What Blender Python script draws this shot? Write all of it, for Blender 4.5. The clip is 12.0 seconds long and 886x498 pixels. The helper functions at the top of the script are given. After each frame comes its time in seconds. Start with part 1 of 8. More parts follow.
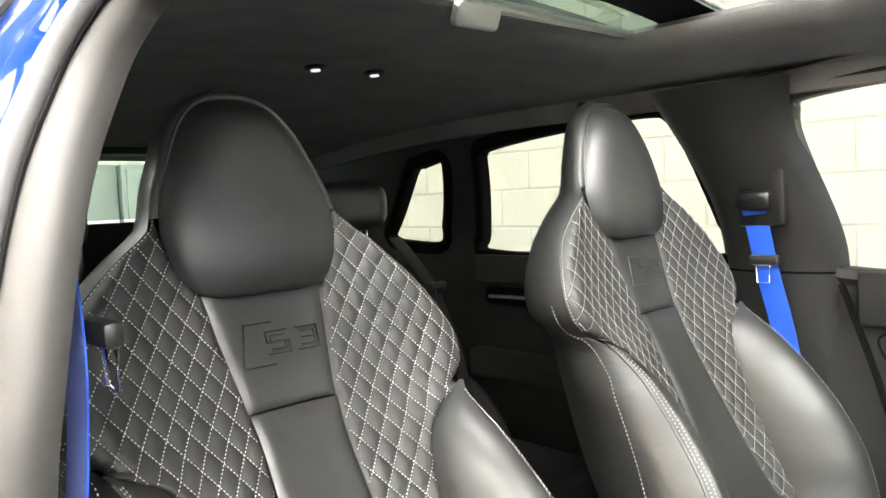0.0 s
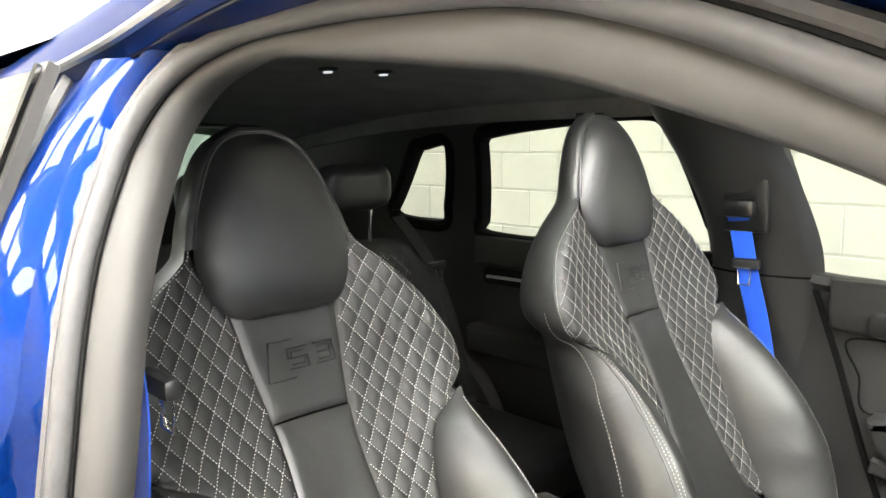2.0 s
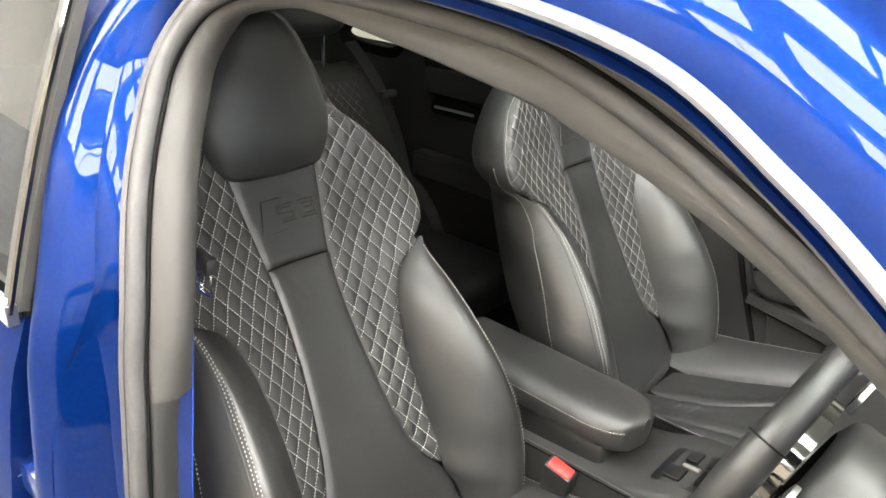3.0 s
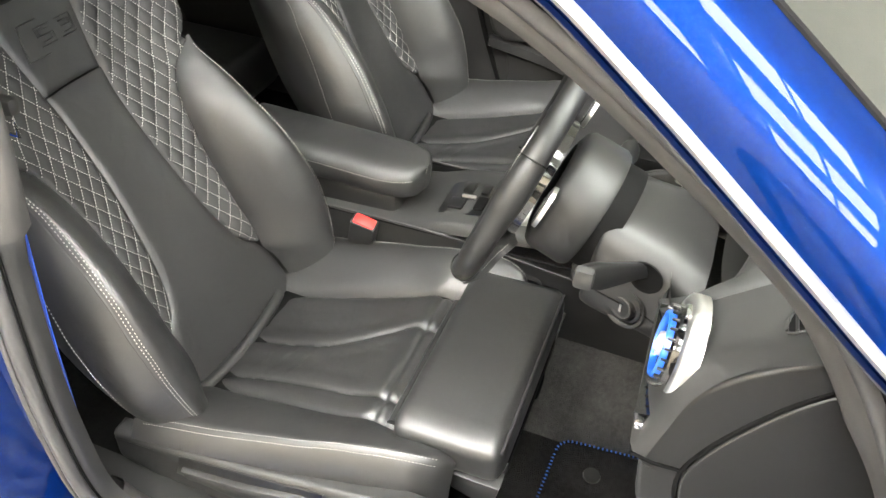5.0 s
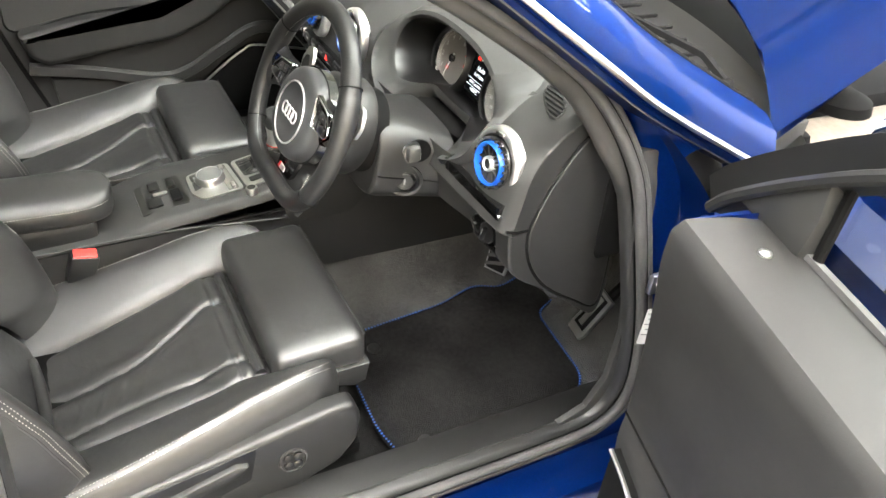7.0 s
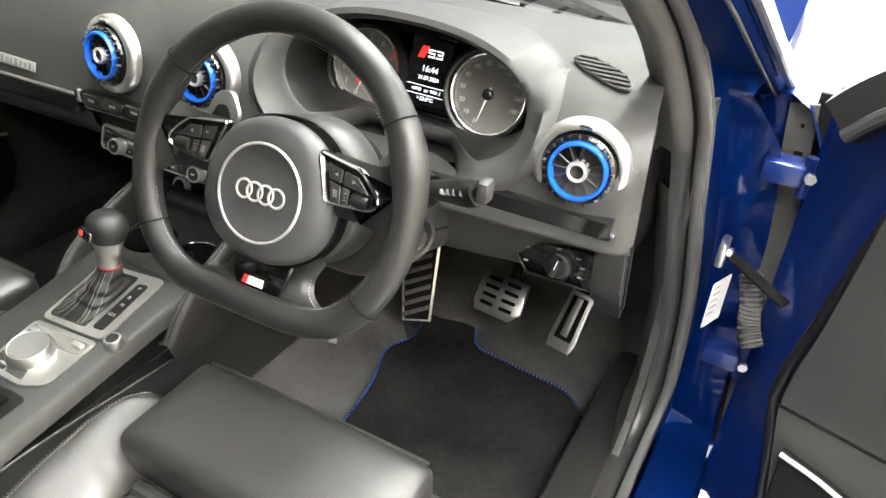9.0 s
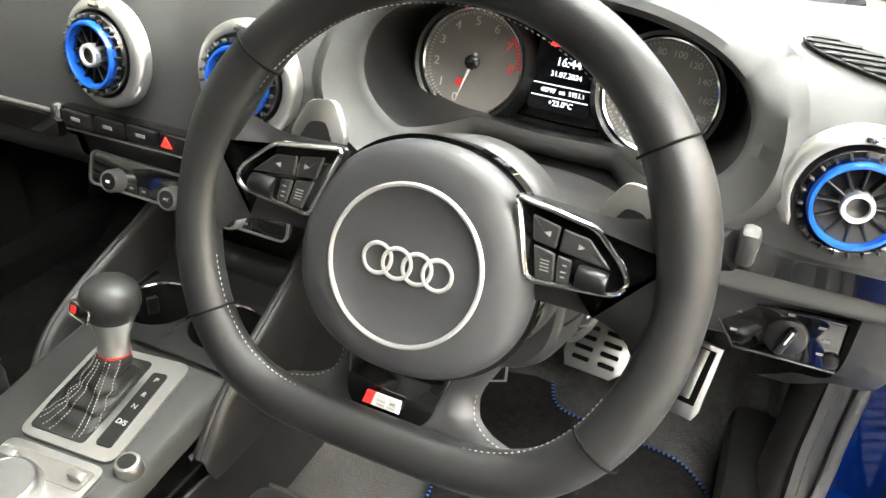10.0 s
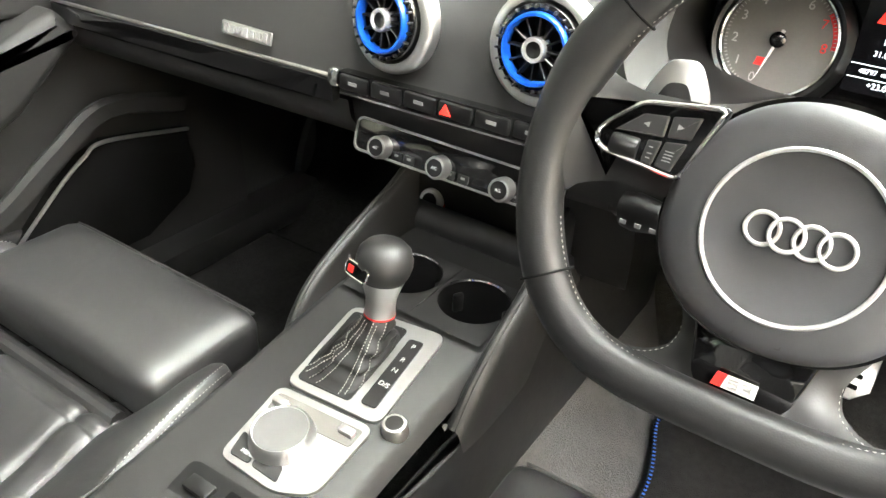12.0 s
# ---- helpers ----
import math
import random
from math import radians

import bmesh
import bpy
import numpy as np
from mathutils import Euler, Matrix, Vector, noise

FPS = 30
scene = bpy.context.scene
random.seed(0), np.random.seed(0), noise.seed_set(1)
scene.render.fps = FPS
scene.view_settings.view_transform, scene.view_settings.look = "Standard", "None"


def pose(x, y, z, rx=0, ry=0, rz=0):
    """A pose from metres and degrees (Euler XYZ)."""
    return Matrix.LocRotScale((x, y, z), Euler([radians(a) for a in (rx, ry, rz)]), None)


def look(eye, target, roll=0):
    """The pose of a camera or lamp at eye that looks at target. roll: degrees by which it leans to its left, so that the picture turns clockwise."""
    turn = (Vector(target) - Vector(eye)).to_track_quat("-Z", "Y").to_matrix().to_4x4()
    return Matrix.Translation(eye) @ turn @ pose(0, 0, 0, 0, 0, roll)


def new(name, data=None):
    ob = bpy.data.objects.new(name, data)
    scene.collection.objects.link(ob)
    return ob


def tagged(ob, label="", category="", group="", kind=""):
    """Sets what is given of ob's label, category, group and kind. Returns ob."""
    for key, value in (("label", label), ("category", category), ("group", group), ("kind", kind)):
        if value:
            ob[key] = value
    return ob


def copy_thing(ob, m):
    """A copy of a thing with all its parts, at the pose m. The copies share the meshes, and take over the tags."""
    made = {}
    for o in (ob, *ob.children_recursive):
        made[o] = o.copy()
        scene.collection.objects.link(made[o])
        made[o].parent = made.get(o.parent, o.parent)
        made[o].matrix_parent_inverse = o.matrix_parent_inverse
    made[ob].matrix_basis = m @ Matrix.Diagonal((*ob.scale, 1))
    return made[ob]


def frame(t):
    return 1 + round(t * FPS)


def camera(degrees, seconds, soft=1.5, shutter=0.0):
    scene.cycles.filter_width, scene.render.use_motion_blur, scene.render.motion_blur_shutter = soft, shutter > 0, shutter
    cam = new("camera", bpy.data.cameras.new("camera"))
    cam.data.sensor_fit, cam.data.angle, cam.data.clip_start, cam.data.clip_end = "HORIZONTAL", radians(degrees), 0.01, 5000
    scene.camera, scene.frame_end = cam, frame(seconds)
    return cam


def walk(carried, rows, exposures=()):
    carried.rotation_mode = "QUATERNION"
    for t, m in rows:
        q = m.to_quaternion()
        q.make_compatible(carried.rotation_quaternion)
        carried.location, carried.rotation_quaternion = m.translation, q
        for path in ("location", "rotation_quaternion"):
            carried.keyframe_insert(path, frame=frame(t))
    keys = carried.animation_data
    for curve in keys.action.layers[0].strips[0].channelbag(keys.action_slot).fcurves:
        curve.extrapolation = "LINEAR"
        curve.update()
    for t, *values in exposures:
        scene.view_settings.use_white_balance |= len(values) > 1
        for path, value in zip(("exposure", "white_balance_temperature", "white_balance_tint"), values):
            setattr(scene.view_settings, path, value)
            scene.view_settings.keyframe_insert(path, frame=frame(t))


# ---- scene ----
cam = camera(59.7, 12.0)
PATH = [
    (0, (0.857, 0.717, 1.136), (-0.502, -0.745, 1.0), -2.7),
    (0.5, (0.837, 0.709, 1.146), (-0.528, -0.752, 1.189), -3.6),
    (1, (0.837, 0.712, 1.146), (-0.528, -0.748, 1.215), -3.6),
    (1.5, (0.874, 0.733, 1.191), (-0.484, -0.733, 1.119), -2.4),
    (2, (0.922, 0.778, 1.261), (-0.427, -0.671, 0.973), -1.2),
    (2.5, (0.977, 0.796, 1.35), (-0.39, -0.538, 0.76), 1.7),
    (3, (1.061, 0.831, 1.419), (-0.315, -0.375, 0.612), 2.9),
    (3.5, (1.131, 0.865, 1.473), (-0.233, -0.206, 0.476), 3.2),
    (3.7, (1.151, 0.881, 1.483), (-0.2, -0.134, 0.413), 3.2),
    (5.3, (1.226, 0.805, 1.508), (-0.272, 0.498, 0.218), 3.7),
    (5.5, (1.293, 0.74, 1.542), (-0.237, 0.59, 0.261), 4.3),
    (6, (1.409, 0.559, 1.541), (-0.144, 0.807, 0.306), 6.5),
    (6.5, (1.459, 0.384, 1.535), (-0.015, 1.013, 0.339), 8.9),
    (6.7, (1.493, 0.34, 1.548), (0.058, 1.06, 0.355), 8.4),
    (8.3, (1.12, 0.124, 1.386), (0.151, 1.501, 0.308), 5.1),
    (8.5, (1.032, 0.107, 1.361), (0.132, 1.538, 0.292), 4.7),
    (9, (0.843, 0.107, 1.328), (0.108, 1.638, 0.271), 4.9),
    (9.5, (0.669, 0.212, 1.242), (0.031, 1.788, 0.188), 5.0),
    (10, (0.539, 0.28, 1.205), (-0.086, 1.872, 0.168), 4.9),
    (10.5, (0.486, 0.269, 1.21), (-0.195, 1.849, 0.191), 4.6),
    (11, (0.45, 0.268, 1.195), (-0.301, 1.821, 0.183), 4.7),
    (11.5, (0.413, 0.264, 1.182), (-0.422, 1.769, 0.164), 4.5),
    (12, (0.405, 0.215, 1.161), (-0.5, 1.656, 0.109), 3.8),
]
walk(cam, [(t, look(*p)) for t, *p in PATH], [(0, 0.80), (1.5, 0.72), (2.4, 0.56), (3.5, 0.32), (5.5, 0.46), (6.5, 0.48), (8.5, 0.60), (9.5, 0.80), (10.5, 0.92), (12, 1.18)])

# ---- light ----
world = bpy.data.worlds.new("world")
scene.world = world
world.use_nodes = True
world.node_tree.nodes["Background"].inputs[0].default_value = (0.9, 0.95, 1.0, 1)
world.node_tree.nodes["Background"].inputs[1].default_value = 0.25


# ---- materials ----
def mat(name, color, rough=0.5, metal=0.0, bump=0.0, scale=200.0, detail=4.0, vary=0.0, vscale=6.0,
        coat=0.0, spec=0.5, pattern="noise", emit=0.0, sheen=0.0, rvary=0.0, dist=0.001, coat_rough=0.03, crease=0.0):
    """A surface: base colour with two scales of variation, and fine relief. vary: share by which the colour drifts."""
    m = bpy.data.materials.new(name)
    m.use_nodes = True
    t = m.node_tree
    b = t.nodes["Principled BSDF"]
    b.inputs["Base Color"].default_value = (*color, 1)
    b.inputs["Roughness"].default_value = rough
    b.inputs["Metallic"].default_value = metal
    b.inputs["Specular IOR Level"].default_value = spec
    b.inputs["Coat Weight"].default_value = coat
    b.inputs["Coat Roughness"].default_value = coat_rough
    b.inputs["Sheen Weight"].default_value = sheen
    if emit:
        b.inputs["Emission Color"].default_value = (*color, 1)
        b.inputs["Emission Strength"].default_value = emit
    co = t.nodes.new("ShaderNodeTexCoord")
    if vary or rvary:
        n1 = t.nodes.new("ShaderNodeTexNoise")
        n1.inputs["Scale"].default_value = vscale
        n1.inputs["Detail"].default_value = 6
        n2 = t.nodes.new("ShaderNodeTexNoise")
        n2.inputs["Scale"].default_value = vscale * 14
        n2.inputs["Detail"].default_value = 3
        mix = t.nodes.new("ShaderNodeMath")
        mix.operation = "MULTIPLY_ADD"
        mix.inputs[1].default_value = 0.45
        t.links.new(co.outputs["Object"], n1.inputs["Vector"])
        t.links.new(co.outputs["Object"], n2.inputs["Vector"])
        t.links.new(n2.outputs[0], mix.inputs[0])
        t.links.new(n1.outputs[0], mix.inputs[2])
        if vary:
            ramp = t.nodes.new("ShaderNodeMapRange")
            ramp.inputs[1].default_value, ramp.inputs[2].default_value = 0.45, 1.0
            ramp.inputs[3].default_value, ramp.inputs[4].default_value = 1 - vary, 1 + vary
            t.links.new(mix.outputs[0], ramp.inputs[0])
            mul = t.nodes.new("ShaderNodeVectorMath")
            mul.operation = "SCALE"
            mul.inputs[0].default_value = color
            t.links.new(ramp.outputs[0], mul.inputs["Scale"])
            t.links.new(mul.outputs[0], b.inputs["Base Color"])
        if rvary:
            ramp = t.nodes.new("ShaderNodeMapRange")
            ramp.inputs[1].default_value, ramp.inputs[2].default_value = 0.45, 1.0
            ramp.inputs[3].default_value, ramp.inputs[4].default_value = max(rough - rvary, 0), min(rough + rvary, 1)
            t.links.new(mix.outputs[0], ramp.inputs[0])
            t.links.new(ramp.outputs[0], b.inputs["Roughness"])
    if bump:
        if pattern == "voronoi":
            g = t.nodes.new("ShaderNodeTexVoronoi")
            g.feature = "DISTANCE_TO_EDGE"
            out = g.outputs["Distance"]
        else:
            g = t.nodes.new("ShaderNodeTexNoise")
            g.inputs["Detail"].default_value = detail
            out = g.outputs[0]
        g.inputs["Scale"].default_value = scale
        bp = t.nodes.new("ShaderNodeBump")
        bp.inputs["Strength"].default_value = bump
        bp.inputs["Distance"].default_value = dist
        t.links.new(co.outputs["Object"], g.inputs["Vector"])
        t.links.new(out, bp.inputs["Height"])
        if crease:
            wv = t.nodes.new("ShaderNodeTexNoise")
            wv.inputs["Scale"].default_value, wv.inputs["Detail"].default_value, wv.inputs["Distortion"].default_value = 16.0, 3.0, 0.8
            b2 = t.nodes.new("ShaderNodeBump")
            b2.inputs["Strength"].default_value, b2.inputs["Distance"].default_value = crease, 0.006
            t.links.new(co.outputs["Object"], wv.inputs["Vector"])
            t.links.new(wv.outputs[0], b2.inputs["Height"])
            t.links.new(b2.outputs[0], bp.inputs["Normal"])
        t.links.new(bp.outputs[0], b.inputs["Normal"])
    return m


def glass(name, color, alpha):
    """A thin pane: clear for the most part, with a mirror-like gloss on it."""
    m = bpy.data.materials.new(name)
    m.use_nodes = True
    t = m.node_tree
    t.nodes.remove(t.nodes["Principled BSDF"])
    tr, gl, mx = t.nodes.new("ShaderNodeBsdfTransparent"), t.nodes.new("ShaderNodeBsdfGlossy"), t.nodes.new("ShaderNodeMixShader")
    lw = t.nodes.new("ShaderNodeLayerWeight")
    lw.inputs["Blend"].default_value = 0.5
    pw = t.nodes.new("ShaderNodeMath")
    pw.operation, pw.inputs[1].default_value = "POWER", 4.0
    fr = t.nodes.new("ShaderNodeMath")
    fr.operation, fr.inputs[1].default_value, fr.inputs[2].default_value = "MULTIPLY_ADD", 0.9, 0.05
    t.links.new(lw.outputs["Facing"], pw.inputs[0])
    t.links.new(pw.outputs[0], fr.inputs[0])
    tr.inputs[0].default_value = (*[c * alpha for c in color], 1)
    gl.inputs["Roughness"].default_value = 0.01
    t.links.new(fr.outputs[0], mx.inputs[0])
    t.links.new(tr.outputs[0], mx.inputs[1])
    t.links.new(gl.outputs[0], mx.inputs[2])
    t.links.new(mx.outputs[0], t.nodes["Material Output"].inputs["Surface"])
    return m


LEATHER = mat("leather", (0.0165, 0.0165, 0.0163), 0.45, spec=0.85, crease=0.22, bump=0.16, scale=420, pattern="voronoi", dist=0.0008, vary=0.22, vscale=5, rvary=0.06)
LEATHER_QUILT = mat("quilted_leather", (0.027, 0.0268, 0.0262), 0.52, spec=0.58, bump=0.16, scale=420, pattern="voronoi", dist=0.0008, vary=0.25, vscale=7, rvary=0.07)
LEATHER_WHEEL = mat("wheel_leather", (0.0125, 0.0125, 0.0125), 0.44,  bump=0.15, scale=500, pattern="voronoi", dist=0.0006, vary=0.1, vscale=9, rvary=0.05, spec=0.42)
BOOT = mat("boot_leather", (0.010, 0.010, 0.010), 0.5, bump=0.2, scale=420, pattern="voronoi", dist=0.0006, vary=0.25, vscale=20, spec=0.4)
STITCH = mat("stitching", (0.46, 0.45, 0.42), 0.7, vary=0.2, vscale=60)
PLASTIC = mat("soft_plastic", (0.025, 0.025, 0.0242), 0.52, spec=0.32, bump=0.2, scale=600, pattern="voronoi", dist=0.0006, vary=0.15, vscale=4, rvary=0.05)
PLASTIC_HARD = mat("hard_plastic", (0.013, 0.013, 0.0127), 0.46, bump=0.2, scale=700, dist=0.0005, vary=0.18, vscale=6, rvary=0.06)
CARD = mat("door_card_plastic", (0.0185, 0.0182, 0.0178), 0.55, bump=0.25, scale=650, dist=0.0005, vary=0.15, vscale=5, rvary=0.05, spec=0.3)
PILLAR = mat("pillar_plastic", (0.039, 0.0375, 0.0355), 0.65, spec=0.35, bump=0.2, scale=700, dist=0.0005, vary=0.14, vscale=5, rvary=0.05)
AIRBAG = mat("airbag_plastic", (0.040, 0.041, 0.043), 0.45, bump=0.15, scale=800, pattern="voronoi", dist=0.0005, vary=0.12, vscale=8)
PIANO = mat("gloss_black", (0.004, 0.004, 0.004), 0.08, coat=1.0, rvary=0.03, vscale=12)
BUTTON = mat("button_black", (0.006, 0.006, 0.006), 0.34, vary=0.2, vscale=30, bump=0.1, scale=1500, dist=0.0003)
CLOTH = mat("headliner_cloth", (0.175, 0.175, 0.174), 0.95, bump=0.6, scale=1400, dist=0.0008, vary=0.2, vscale=10, spec=0.2)
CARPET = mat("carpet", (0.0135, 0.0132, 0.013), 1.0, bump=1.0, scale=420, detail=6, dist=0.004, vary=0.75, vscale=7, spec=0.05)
# dusty carpet, also lightened for the light through the driver's open door
CARPET_DUSTY_LIT = mat("worn_carpet_lit", (0.034, 0.033, 0.031), 1.0, bump=1.0, scale=450, detail=6, dist=0.004, vary=0.85, vscale=9, sheen=0.2, spec=0.2)
RUBBER = mat("rubber_seal", (0.053, 0.052, 0.052), 0.62, spec=0.25, bump=0.25, scale=500, dist=0.0005, vary=0.25, vscale=12, rvary=0.1)
BLACK = mat("dark_void", (0.003, 0.003, 0.003), 0.8, vary=0.3, vscale=8, spec=0.1)
PAINT = mat("blue_metallic_paint", (0.0008, 0.0100, 0.068), 0.36, metal=0.50, coat=0.26, spec=0.0, bump=0.05, scale=4000, dist=0.0002, vary=0.1, vscale=200, coat_rough=0.015)
PAINT_IN = mat("blue_inner_paint", (0.001, 0.012, 0.085), 0.35, metal=0.3, coat=0.6, vary=0.15, vscale=10)
CHROME = mat("chrome", (0.86, 0.86, 0.85), 0.12, metal=1.0, rvary=0.06, vscale=20)
EMBLEM = mat("emblem_silver", (0.78, 0.78, 0.77), 0.38, metal=0.8, rvary=0.04, vscale=20)
VENT_RING = mat("vent_chrome", (0.72, 0.72, 0.71), 0.36, metal=1.0, rvary=0.05, vscale=20)
SATIN = mat("satin_aluminium", (0.50, 0.50, 0.49), 0.38, metal=1.0, rvary=0.05, vscale=12)
TRIM_ALU = mat("window_trim_aluminium", (0.52, 0.51, 0.49), 0.34, metal=1.0, rvary=0.08, vscale=9)
STEEL = mat("steel", (0.5, 0.5, 0.5), 0.35, metal=1.0, vary=0.2, vscale=30)
BLUE = mat("blue_plastic", (0.006, 0.085, 0.50), 0.3, coat=0.4, vary=0.08, vscale=40)
BELT = mat("blue_webbing", (0.006, 0.085, 0.62), 0.7, bump=0.5, scale=900, dist=0.0006, vary=0.15, vscale=20, sheen=0.2)
BELT_BLACK = mat("black_webbing", (0.014, 0.014, 0.014), 0.75, bump=0.5, scale=900, dist=0.0006, vary=0.2, vscale=20)
CORD = mat("blue_cord", (0.010, 0.08, 0.36), 0.75, bump=0.6, scale=500, dist=0.001, vary=0.3, vscale=90)
RED = mat("red_plastic", (0.72, 0.03, 0.025), 0.4, vary=0.1, vscale=60)
WHITE = mat("white_print", (0.75, 0.75, 0.75), 0.5, vary=0.05, vscale=60)
DIM = mat("dim_print", (0.22, 0.22, 0.22), 0.5, vary=0.05, vscale=60)
EMBOSS = mat("embossed_leather", (0.021, 0.021, 0.0205), 0.42, bump=0.2, scale=900, dist=0.0005, vary=0.2, vscale=9)
DIAL = mat("dial_grey", (0.15, 0.145, 0.135), 0.42, metal=0.3, vary=0.08, vscale=30, bump=0.1, scale=2500, dist=0.0002)
DIAL_PAD = mat("touch_pad_grey", (0.09, 0.09, 0.088), 0.55, vary=0.08, vscale=30, bump=0.1, scale=2500, dist=0.0002)
DIAL_PRINT = mat("dial_print", (0.40, 0.40, 0.39), 0.5, vary=0.05, vscale=60)
SCREEN = mat("display_black", (0.004, 0.004, 0.005), 0.15, vary=0.2, vscale=30)
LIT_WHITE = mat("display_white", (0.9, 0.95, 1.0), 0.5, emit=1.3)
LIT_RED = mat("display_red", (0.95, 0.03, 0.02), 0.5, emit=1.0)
PAPER = mat("label_paper", (0.62, 0.62, 0.60), 0.6, vary=0.06, vscale=30)
EDGE_TAN = mat("glass_edge_reflection", (0.42, 0.38, 0.31), 0.45, vary=0.15, vscale=20)
GLASS = glass("clear_glass", (0.93, 0.98, 0.95), 0.95)
GLASS_TINT = glass("tinted_glass", (0.55, 0.72, 0.60), 0.55)
GLASS_DARK = glass("privacy_glass", (0.30, 0.34, 0.32), 0.35)
MIRROR = mat("mirror_glass", (0.85, 0.9, 0.95), 0.02, metal=1.0)
BLOCK = mat("painted_block", (0.225, 0.225, 0.190), 0.75, bump=0.5, scale=60, dist=0.004, vary=0.06, vscale=1.5)
MORTAR = mat("mortar", (0.196, 0.196, 0.165), 0.9, bump=0.6, scale=150, dist=0.003, vary=0.12, vscale=6)
PLASTER = mat("white_plaster", (0.82, 0.81, 0.77), 0.8, bump=0.2, scale=50, dist=0.003, vary=0.06, vscale=1.0)
BEIGE = mat("beige_wall", (0.62, 0.54, 0.42), 0.8, bump=0.3, scale=40, dist=0.004, vary=0.10, vscale=1.2)
TILE = mat("floor_tile", (0.32, 0.32, 0.32), 0.5, vary=0.12, vscale=3, bump=0.2, scale=200, dist=0.001)
CONCRETE = mat("floor_concrete", (0.20, 0.20, 0.195), 0.6, vary=0.25, vscale=2, bump=0.3, scale=80, dist=0.002)
BAY_DUST = mat("dusty_bay_paint", (0.17, 0.145, 0.115), 0.85, bump=0.3, scale=60, dist=0.003, vary=0.3, vscale=6)
LAMP = mat("lamp_panel", (1.0, 0.98, 0.94), 0.5, emit=49.0)
LENS = mat("lamp_lens_white", (0.9, 0.95, 1.0), 0.5, emit=0.55)
# glow for the backdrop added in front of the car
FRONT_GLOW = mat("front_glow_backdrop", (0.95, 0.98, 1.0), 0.5, emit=1.1)
LEAF = mat("leaf", (0.05, 0.12, 0.03), 0.6, vary=0.5, vscale=30)
STEELWORK = mat("grey_steelwork", (0.35, 0.36, 0.37), 0.5, vary=0.1, vscale=3)


# ---- building helpers ----
BASE = {}


